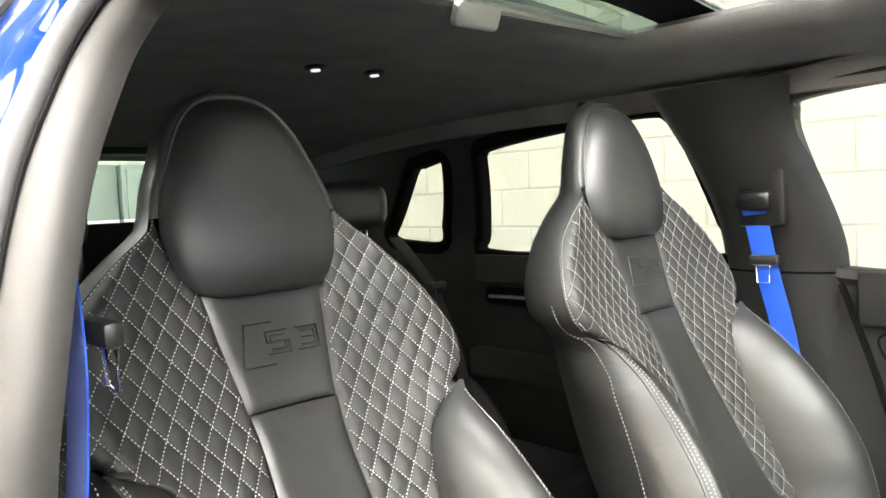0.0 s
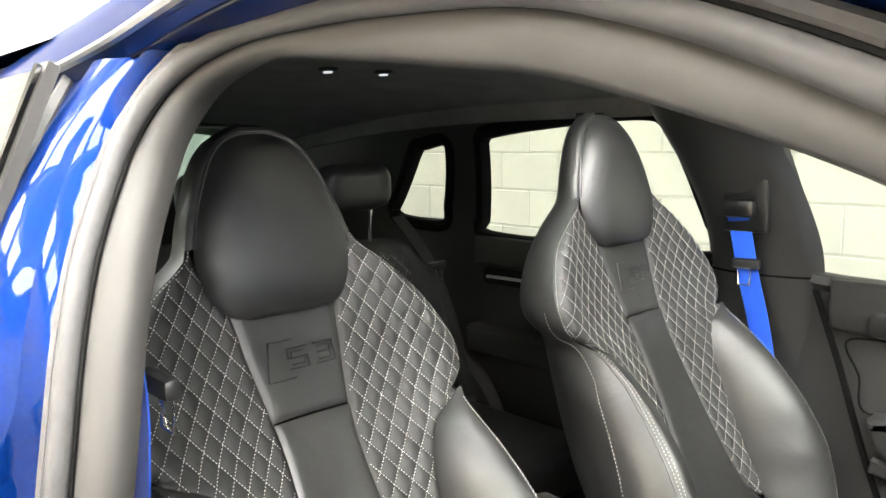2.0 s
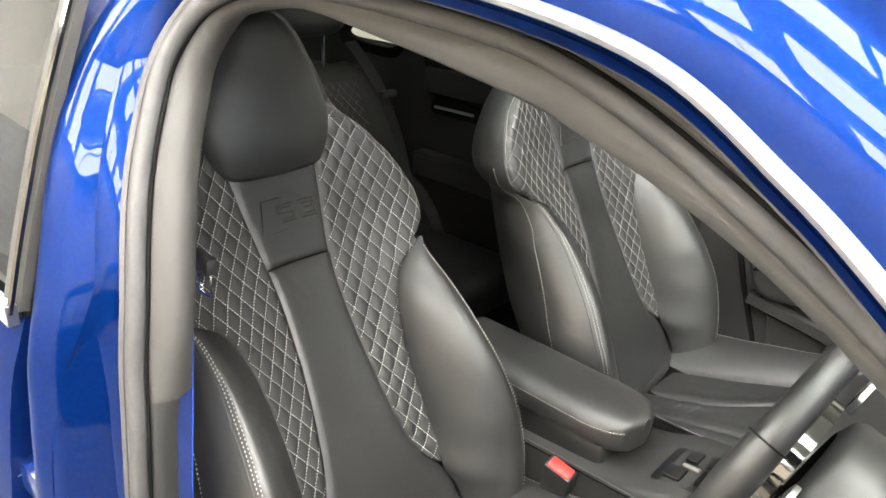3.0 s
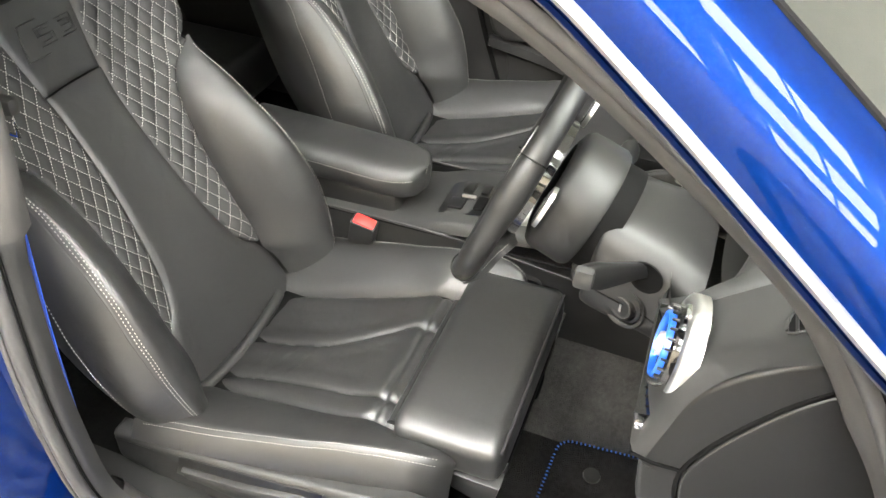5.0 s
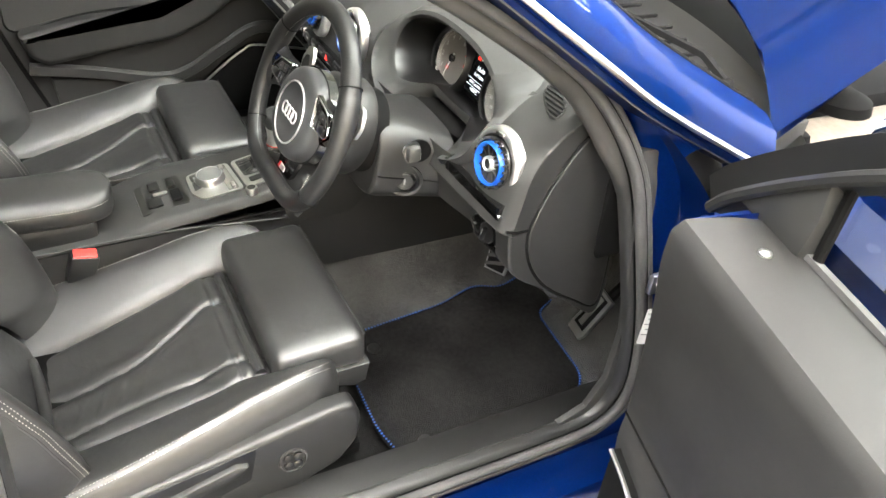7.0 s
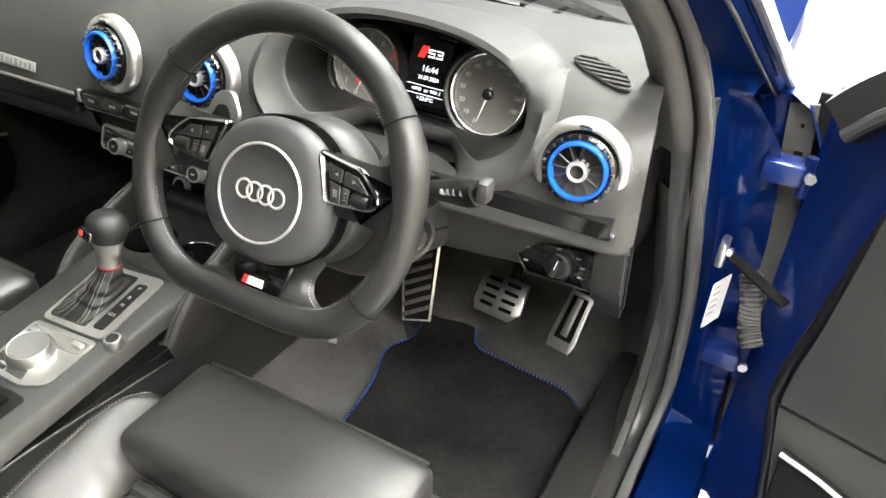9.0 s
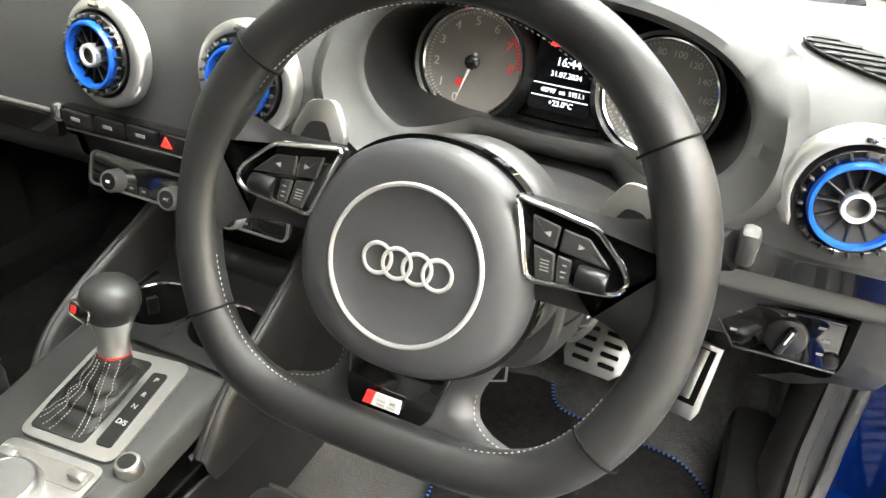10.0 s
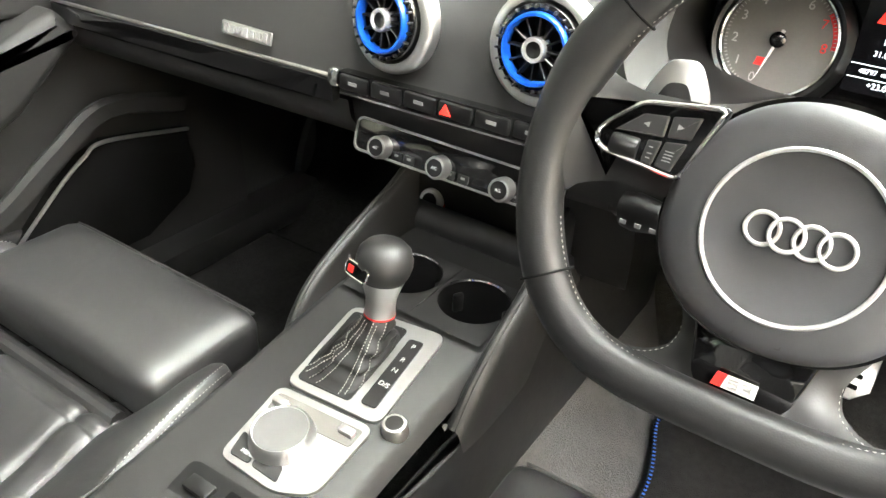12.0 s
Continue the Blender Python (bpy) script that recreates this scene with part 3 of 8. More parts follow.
# trim that lines the door openings inside the seals
for side in (1,):
    reach = lambda p: 1 + (sm(p.y, [0.10, 0.20, 0.34, 0.50, 0.60, 0.70, 0.80], [-0.45, -0.45, 0.0, 0.30, 0.22, -0.05, -0.15])) * sm(p.z, [1.12, 1.24], [0, 1])
    deep = lambda d: (lambda p: -d * sm(p.z, [0.90, 1.0], [0.4, 1.0]) * reach(p))
    rings = [ring(side, 0.006, -0.006), ring(side, deep(0.010), -0.011), ring(side, deep(0.022), -0.020), ring(side, deep(0.026), -0.032), ring(side, deep(0.010), -0.052)]
    for lo, hi, name, mt, lab in ((0, 0.93, "sill_lining", PLASTIC_HARD, "black sill and kick lining"), (0.93, 2, "pillar_trim", PILLAR, "grey pillar trim")):
        vs = [p for r in rings for p in r]
        n = len(rings[0])
        fs = []
        for k in range(len(rings) - (1 if lo > 0 else 2)):
            for i in range(n):
                j = (i + 1) % n
                if lo <= rings[1][i].z < hi:
                    fs.append((k * n + i, k * n + j, (k + 1) * n + j, (k + 1) * n + i))
        part(name, G().add(vs, fs), mt, car, lab, sharp=80)
# lining that rolls from the driver's seal down into the footwell
rolls = [ring(1, g_, d_) for g_, d_ in ((-0.0088, -0.022), (-0.006, -0.034), (0.004, -0.046), (0.022, -0.056), (0.055, -0.063), (0.085, -0.066))]
n = len(rolls[0])
fs = [(k * n + i, k * n + (i + 1) % n, (k + 1) * n + (i + 1) % n, (k + 1) * n + i) for k in range(5) for i in range(n) if rolls[0][i].z < 0.86 and rolls[0][i].y > 0.18]
part("sill_fairing", G().add([p for r in rolls for p in r], fs), PILLAR, car, "dark grey sill and kick lining", sharp=80)


def header_pt(u, v):
    x = -0.59 + 1.17 * v
    prof = [(0.316, 1.418), (0.310, 1.400), (0.314, 1.384), (0.340, 1.374), (0.44, 1.364), (0.60, 1.340), (0.63, 1.345)]
    i = u * 6
    k = int(min(i, 5))
    y, z = prof[k][0] + (prof[k + 1][0] - prof[k][0]) * (i - k), prof[k][1] + (prof[k + 1][1] - prof[k][1]) * (i - k)
    return (x, y, z + 0.030 * (abs(x) / 0.6) ** 2 * (1 if u < 0.75 else -0.2))


g = G().grid(header_pt, 24, 30)
part("windscreen_header", g, CLOTH, car)
# centre pillars; the passenger's takes a darker plastic to stand for shade
for side in (1, -1):
    def bp(u, v, s=side):
        z = 0.40 + 0.93 * u
        yf = sm(z, [0.40, 0.60, 0.80, 0.98, 1.15, 1.25, 1.33], [0.160, 0.155, 0.162, 0.160, 0.122, 0.092, 0.110]) - 0.004
        yb = sm(z, [0.40, 0.98, 1.33], [-0.13, -0.10, -0.19])
        x = side_x(z) - 0.010 - 0.052 * math.sin(math.pi * min(max((v) * 1.0, 0), 1)) ** 0.5
        return (s * x, yf + (yb - yf) * v, z)
    pt = part("centre_pillar_trim", G().grid(bp, 40, 14), PILLAR if side > 0 else PLASTIC_HARD, car, "grey centre pillar trim" if side > 0 else "centre pillar trim, darkened as shade on the far side")
    for z0, z1 in ((0.948, 0.954),):
        g = G().grid(lambda u, v: (lambda p: (p[0] * 0.9985, p[1], p[2]))(bp((0.948 + 0.005 * u - 0.40) / 0.93, v)), 1, 14)
        part("trim_joint", g, BLACK, pt)
    # belt guide
    g = G().box((side * (side_x(1.1) - 0.062), 0.02, 1.12), (0.02, 0.10, 0.15), 0.01)
    part("belt_adjuster", g, BUTTON, pt, "black belt height adjuster")
    g = G().box((side * (side_x(1.1) - 0.078), 0.012, 1.098), (0.03, 0.075, 0.04), 0.012)
    part("belt_loop", g, BUTTON, pt, "black belt loop")
# painted outer face of the driver's centre pillar
def bpo(u, v):
    z = 0.36 + 0.98 * u
    yf = sm(z, [0.36, 0.45, 0.60, 0.80, 0.98, 1.15, 1.25, 1.34], [0.165, 0.155, 0.147, 0.152, 0.152, 0.110, 0.080, 0.100]) - 0.030
    yb = sm(z, [0.40, 0.98, 1.34], [-0.13, -0.10, -0.19])
    x = side_x(z) + 0.005 + sm(z, [0.4, 0.95, 1.1, 1.34], [0.080, 0.070, 0.052, 0.036]) * sm(v, [0, 0.07, 0.16, 0.25, 0.34, 0.45, 0.6, 1], [0, 0.36, 0.78, 0.96, 0.84, 0.40, 0.22, 0.15])
    return (x, yf + (yb - yf) * v, z)
part("centre_pillar_skin", G().grid(bpo, 50, 70), PAINT, car, "blue painted centre pillar", sharp=100)
g = G().tube([bpo(i / 30, 0.80) for i in range(31)], 0.011)
part("rear_door_seal", g, RUBBER, car)
striker = part("door_striker", G().box((0.815, 0.045, 0.655), (0.012, 0.05, 0.05), 0.006), STEEL, car, "steel door striker")
part("striker_loop", G().tube([(0.82, 0.03, 0.64), (0.85, 0.03, 0.645), (0.85, 0.06, 0.665), (0.82, 0.06, 0.668)], 0.005), STEEL, striker)
# sills and floor pan
for side in (1, -1):
    g = G().box((side * 0.70, 0.30, 0.335), (0.11, 2.2, 0.075), 0.02)
    part("sill_trim", g, PLASTIC_HARD, car, "black plastic sill trim")
    g = G().box((side * 0.82, 0.20, 0.29), (0.10, 2.7, 0.15), 0.03)
    part("sill", g, PAINT, car, "blue painted sill")
g = G().box((0, -0.15, 0.265), (1.42, 3.1, 0.03))
part("floor_pan", g, CARPET, car, "black carpeted floor")
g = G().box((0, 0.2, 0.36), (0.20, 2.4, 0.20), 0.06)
part("tunnel", g, CARPET_DUSTY_LIT, car, "carpeted centre tunnel")
# footwell bulkhead; the passenger half is darker to stand for less light there
FW_Y, FW_Z = [1.22, 1.30, 1.37, 1.42, 1.44], [0.285, 0.318, 0.38, 0.55, 0.95]
for x0, x1, mt, lab in ((0.0, 0.745, CARPET_DUSTY_LIT, "black worn carpet of the footwell, lightened as if lit"), (-0.745, 0.0, CARPET, "black carpet of the passenger footwell, darker tone for shade")):
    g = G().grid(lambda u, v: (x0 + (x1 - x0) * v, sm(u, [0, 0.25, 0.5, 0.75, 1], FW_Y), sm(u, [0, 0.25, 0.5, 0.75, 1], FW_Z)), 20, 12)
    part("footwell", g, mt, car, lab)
# unseen plate added to keep light from leaking behind the dash
part("bulkhead_shelf", G().box((0, 1.385, 0.925), (1.49, 0.17, 0.02)), BLACK, car)
for side in (1, -1):
    g = G().prism([(1.07, 0.28), (1.45, 0.28), (1.45, 1.0), (1.08, 1.0), (1.105, 0.88), (1.135, 0.74), (1.163, 0.60), (1.163, 0.48), (1.13, 0.41), (1.07, 0.385)], 0.014,
                  Matrix(((0, 0, side, side * 0.721), (1, 0, 0, 0), (0, 1, 0, 0), (0, 0, 0, 1))), 0.005)
    part("kick_panel", g, PLASTIC, car, "black plastic kick panel")
# rear and passenger sides: window frames


# passenger-side wall with window openings, as bands round each pane
PWIN = [(0.150, 0.962), (0.133, 1.03), (0.116, 1.10), (0.099, 1.17), (0.085, 1.235), (0.088, 1.272), (0.110, 1.290), (0.30, 1.302), (0.52, 1.290), (0.75, 1.215), (0.98, 1.05), (1.04, 0.985), (0.60, 0.965)]
RWIN = [(-0.80, 0.977), (-0.815, 1.02), (-0.775, 1.215), (-0.762, 1.246), (-0.735, 1.255), (-0.60, 1.270), (-0.35, 1.288), (-0.222, 1.288), (-0.190, 1.276), (-0.172, 1.250), (-0.150, 1.18), (-0.128, 1.11), (-0.106, 1.045), (-0.085, 0.985), (-0.40, 0.975)]
QWIN = [(-1.235, 1.015), (-1.215, 1.045), (-1.075, 1.205), (-1.03, 1.222), (-0.950, 1.236), (-0.930, 1.232), (-0.932, 1.212), (-0.958, 1.13), (-0.984, 1.055), (-1.005, 1.000), (-1.18, 1.002)]


def inner_x(z):
    return sm(z, [0.30, 0.60, 0.95, 1.05, 1.15, 1.25, 1.30, 1.40], [0.70, 0.715, 0.735, 0.728, 0.708, 0.675, 0.655, 0.60])


def pane(side, win, n=6):
    return [Vector((side * inner_x(p.z), p.y, p.z)) for p in curve_pts([(0, y, z) for y, z in win], n, True)]


def window_band(side, win, grow, material, name, label, depth=0.03, parent=None):
    cy, cz = sum(p[0] for p in win) / len(win), sum(p[1] for p in win) / len(win)
    line = pane(side, win)
    k = len(line)
    def grown(d, dx):
        out = []
        for i, p in enumerate(line):
            t = (line[(i + 1) % k] - line[i - 1])
            nrm = Vector((0, t.z, -t.y)).normalized()
            if nrm.dot(Vector((0, p.y - cy, p.z - cz))) < 0:
                nrm = -nrm
            q = p + nrm * d
            out.append(Vector((side * (inner_x(q.z) + dx), q.y, q.z)))
        return out
    g = G()
    rs = [grown(0, depth), grown(0, 0.0), grown(0.004, -0.006), grown(grow * 0.8, -0.010), grown(grow, -0.004), grown(grow + 0.010, 0.001)]
    bands(g, rs)
    return part(name, g, material, parent or car, label)


def side_wall(side, wins, y0, y1, z0, z1, name, label, material, parent, skip=None, step=0.02):
    """A curved inner side wall of small cells, left open at the panes."""
    polys = [[(p.y, p.z) for p in pane(side, w)] for w in wins]
    def inside(y, z):
        for poly in polys:
            c = False
            j = len(poly) - 1
            for i in range(len(poly)):
                (yi, zi), (yj, zj) = poly[i], poly[j]
                if (zi > z) != (zj > z) and y < (yj - yi) * (z - zi) / (zj - zi) + yi:
                    c = not c
                j = i
            if c:
                return True
        return False
    ny, nz = int((y1 - y0) / step), int((z1 - z0) / step)
    vs = [(side * (inner_x(z0 + (z1 - z0) * j / nz) + 0.002), y0 + (y1 - y0) * i / ny, z0 + (z1 - z0) * j / nz) for i in range(ny + 1) for j in range(nz + 1)]
    fs = []
    for i in range(ny):
        for j in range(nz):
            if any(inside(y0 + (y1 - y0) * (i + di) / ny, z0 + (z1 - z0) * (j + dj) / nz) for di, dj in ((.5, .5), (0, 0), (0, 1), (1, 0), (1, 1))):
                continue
            fs.append((i * (nz + 1) + j, (i + 1) * (nz + 1) + j, (i + 1) * (nz + 1) + j + 1, i * (nz + 1) + j + 1))
    return part(name, G().add(vs, fs), material, parent, label)


def pane_glass(side, win, parent, material, name="window_pane"):
    line = pane(side, win)
    vs = [Vector((p.x + side * 0.02, p.y, p.z)) for p in line]
    ob = part(name, G().add(vs, [tuple(range(len(vs)))]), material, parent)
    ob.visible_shadow = False
    return ob


# rear passenger-side quarter and hatch
side_wall(-1, [QWIN], -1.75, -0.86, 0.40, 1.37, "rear_side_trim", "black rear side trim", PLASTIC_HARD, car)
window_band(-1, QWIN, 0.026, BLACK, "quarter_window_frame", "black quarter window frame")
pane_glass(-1, QWIN, car, GLASS, "quarter_window")
side_wall(1, [], -1.75, -0.86, 0.40, 1.37, "rear_side_trim", "black rear side trim", PLASTIC_HARD, car, step=0.06)
# hatch: lower trim, glass, frame
part("hatch_trim", G().add([(-0.70, -1.98, 0.4), (0.70, -1.98, 0.4), (0.66, -1.86, 1.10), (-0.66, -1.86, 1.10)], [(0, 1, 2, 3)]), PLASTIC_HARD, car, "grey hatch trim")
g = G()
for a, b in (((-0.66, -1.86, 1.10), (-0.56, -1.70, 1.345)), ((0.66, -1.86, 1.10), (0.56, -1.70, 1.345)), ((-0.58, -1.70, 1.345), (0.58, -1.70, 1.345))):
    g.tube([a, b], 0.04, n=8)
part("hatch_frame", g, PLASTIC_HARD, car, "black hatch window frame")
ob = part("hatch_window", G().add([(-0.64, -1.87, 1.11), (0.64, -1.87, 1.11), (0.56, -1.72, 1.345), (-0.56, -1.72, 1.345)], [(0, 1, 2, 3)]), GLASS_TINT, car)
ob.visible_shadow = False
g = G().box((0, -1.48, 0.905), (1.34, 0.60, 0.02), 0.006)
part("parcel_shelf", g, CLOTH, car, "black parcel shelf")
# windscreen and scuttle
ws = G().grid(lambda u, v: ((0.60 + 0.13 * u) * (2 * v - 1), 0.60 + 0.72 * u + 0.10 * (1 - (2 * v - 1) ** 2) * (0.3 + u), 1.378 - 0.39 * u - 0.01 * (1 - (2 * v - 1) ** 2)), 10, 16)
ob = part("windscreen", ws, GLASS, car)
ob.visible_shadow = False
g = G().grid(lambda u, v: ((2 * v - 1) * 0.76, 1.325 + 0.10 * u + (0.12 + 0.14 * u) * (1 - (2 * v - 1) ** 2), 0.975 - 0.03 * math.sin(math.pi * u)), 6, 24)
part("scuttle_panel", g, BUTTON, car, "black plastic scuttle below the windscreen")
scuttle = bpy.data.objects["scuttle_panel"]
for k in range(18):
    part("grille_slat", G().box((-0.60 + 0.07 * k, 1.56 - 0.20 * ((k - 8.5) / 9) ** 2, 0.967), (0.008, 0.10, 0.008), 0.002), BLACK, scuttle)


# ---- front seats ----
SX = 0.378  # middle line of the driver's seat
Z_SP, Y_SP = [0.40, 0.544, 0.72, 0.90, 1.045, 1.15, 1.28], [0.20, 0.128, 0.035, -0.066, -0.126, -0.160, -0.195]


def spine(z):
    return sm(z, Z_SP, Y_SP)


def half_mid(z):
    return sm(z, [0.40, 0.50, 0.535, 0.565, 0.62, 0.67, 0.725, 0.785, 0.85, 0.90, 0.98, 1.045, 1.08, 1.11, 1.128],
              [0.165, 0.150, 0.135, 0.104, 0.082, 0.072, 0.064, 0.058, 0.056, 0.060, 0.073, 0.083, 0.103, 0.117, 0.121])


def half_quilt(z):
    return sm(z, [0.40, 0.50, 0.535, 0.58, 0.63, 0.69, 0.74, 0.79, 0.834, 0.861, 0.878, 0.895, 0.915, 0.940, 0.97, 1.025, 1.05, 1.08, 1.115, 1.128],
              [0.167, 0.152, 0.137, 0.140, 0.138, 0.138, 0.141, 0.148, 0.163, 0.184, 0.215, 0.245, 0.262, 0.266, 0.258, 0.228, 0.206, 0.174, 0.130, 0.124])


def half_out(z):
    return sm(z, [0.40, 0.47, 0.55, 0.60, 0.645, 0.70, 0.78, 0.85, 0.868, 0.880, 0.897, 0.915, 0.940, 0.97, 1.025, 1.05, 1.08, 1.115, 1.128, 1.16, 1.19, 1.22, 1.245, 1.262, 1.275, 1.281],
              [0.200, 0.228, 0.248, 0.254, 0.255, 0.249, 0.237, 0.227, 0.226, 0.230, 0.249, 0.263, 0.267, 0.259, 0.229, 0.207, 0.175, 0.132, 0.127, 0.118, 0.106, 0.094, 0.078, 0.060, 0.034, 0.012])


def half_head(z):
    return sm(z, [1.030, 1.035, 1.050, 1.075, 1.110, 1.16, 1.20, 1.23, 1.250, 1.262, 1.270],
              [0.058, 0.082, 0.099, 0.112, 0.118, 0.108, 0.093, 0.078, 0.063, 0.047, 0.022])


def wing(z):
    """How far the outer rim of the quilted wing stands forward of the middle."""
    return sm(z, [0.40, 0.544, 0.62, 0.72, 0.80, 0.85, 0.88, 0.933, 1.05, 1.128], [0.012, 0.014, 0.011, 0.014, 0.022, 0.030, 0.036, 0.040, 0.030, 0.007])


def seam_out(z):
    """How far the seam along the bolster stands forward of the middle."""
    return sm(z, [0.40, 0.50, 0.60, 0.645, 0.70, 0.78, 0.83, 0.86, 0.878, 0.890], [0.050, 0.095, 0.120, 0.127, 0.126, 0.110, 0.088, 0.062, 0.044, 0.036])


def quilt(x, z):
    a, b = x / 0.0275 + z / 0.036, x / 0.0275 - z / 0.036
    return 0.0036 * (abs(math.sin(math.pi * a)) * abs(math.sin(math.pi * b))) ** 0.55


def back_mid(x, z):
    c = half_mid(z)
    t = abs(x) / c
    y = spine(z) + 0.004 * t * t
    edge = min((1 - t) * c, abs(z - 0.898), abs(z - 1.045) if z > 1.0 else 1)
    return y - 0.006 * math.exp(-edge / 0.005)


def back_quilt(x, z, puff=True):
    c, q = half_mid(z), half_quilt(z)
    ax = abs(x)
    t = min(max((ax - c) / max(q - c, 1e-4), 0), 1)
    y = spine(z) + wing(z) * t ** 1.5
    edge = min(ax - c, q - ax)
    near = sm(z, [1.05, 1.115], [1, 0])
    y -= 0.006 * near * math.exp(-max(edge, 0) / 0.006)
    if z > 0.885:
        y -= 0.020 * near * max(0, (t - 0.8) / 0.2) ** 2
    return y + (quilt(x, z) * min(1, max(edge, 0) / 0.006) if puff else 0.0)


def back_bolster(x, z):
    """The padded bolster: rises from the quilt's edge to a rounded ridge along its outer seam."""
    q, o = half_quilt(z), half_out(z)
    s = min(max((abs(x) - q) / max(o - q, 1e-4), 0), 1)
    y = spine(z) + wing(z) + (seam_out(z) - wing(z)) * math.sin(math.pi / 2 * s) ** 0.85
    y += 0.010 * math.sin(math.pi * s) * sm(z, [0.45, 0.6, 0.8, 0.88], [0.4, 1, 0.8, 0])
    y -= 0.012 * max(0.0, (s - 0.85) / 0.15) ** 2 * sm(z, [0.80, 0.88], [1, 0])
    return y - 0.007 * math.exp(-max(abs(x) - q, 0) / 0.006)


def rim_y(z):
    """The front of the seat back at its outer edge."""
    if z > 1.128:
        return spine(z) + 0.006
    if z > 0.885:
        return back_quilt(half_quilt(z) * 0.9999, z, False)
    return back_bolster(half_out(z) * 0.9999, z)


def cush_z(x, y):
    """Top of the cushion: a hollow middle with two sewn creases, between bolsters that rise to a ridge."""
    mid = sm(y, [0.14, 0.19, 0.30, 0.45, 0.51, 0.53, 0.56], [0.425, 0.432, 0.462, 0.510, 0.532, 0.528, 0.520])
    c = cush_c(y)
    ax = abs(x)
    if ax <= c:
        z = mid
        for seam in (sm(y, [0.15, 0.33, 0.49], [0.007, 0.0, -0.062]), sm(y, [0.15, 0.29, 0.49], [0.104, 0.092, 0.106])):
            z -= 0.007 * math.exp(-abs(x - seam) / 0.005) - 0.0022 * math.exp(-((abs(x - seam) - 0.018) / 0.016) ** 2)
        z -= 0.008 * math.exp(-(c - ax) / 0.006) + 0.008 * math.exp(-abs(y - 0.510) / 0.005) + 0.005 * math.exp(-abs(y - 0.530) / 0.003)
        w = math.exp(-((x - 0.045) / 0.035) ** 2 - ((y - 0.30) / 0.055) ** 2)
        z -= 0.0020 * w * max(0.0, math.sin((y * 0.9 + x * 0.35) * 190)) ** 2
        return z + 0.0018 * noise.noise((x * 12, y * 12, 3.3)) + 0.0006 * noise.noise((x * 45, y * 22, 1.3))
    o = cush_o(y)
    s = min((ax - c) / (o - c), 1)
    crest = sm(y, [0.14, 0.30, 0.43, 0.52, 0.60, 0.64, 0.66], [0.478, 0.515, 0.550, 0.576, 0.588, 0.578, 0.552])
    z = mid + (crest - mid) * math.sin(math.pi / 2 * s) ** 0.85
    return z - 0.008 * math.exp(-(ax - c) / 0.006) + 0.0016 * noise.noise((x * 12, y * 12, 7.1)) - 0.004 * max(0.0, (s - 0.9) / 0.1) ** 2


def cush_c(y):
    return sm(y, [0.14, 0.49], [0.122, 0.152])


def cush_o(y):
    return sm(y, [0.14, 0.3, 0.48, 0.60, 0.64, 0.66], [0.262, 0.254, 0.242, 0.230, 0.216, 0.196])


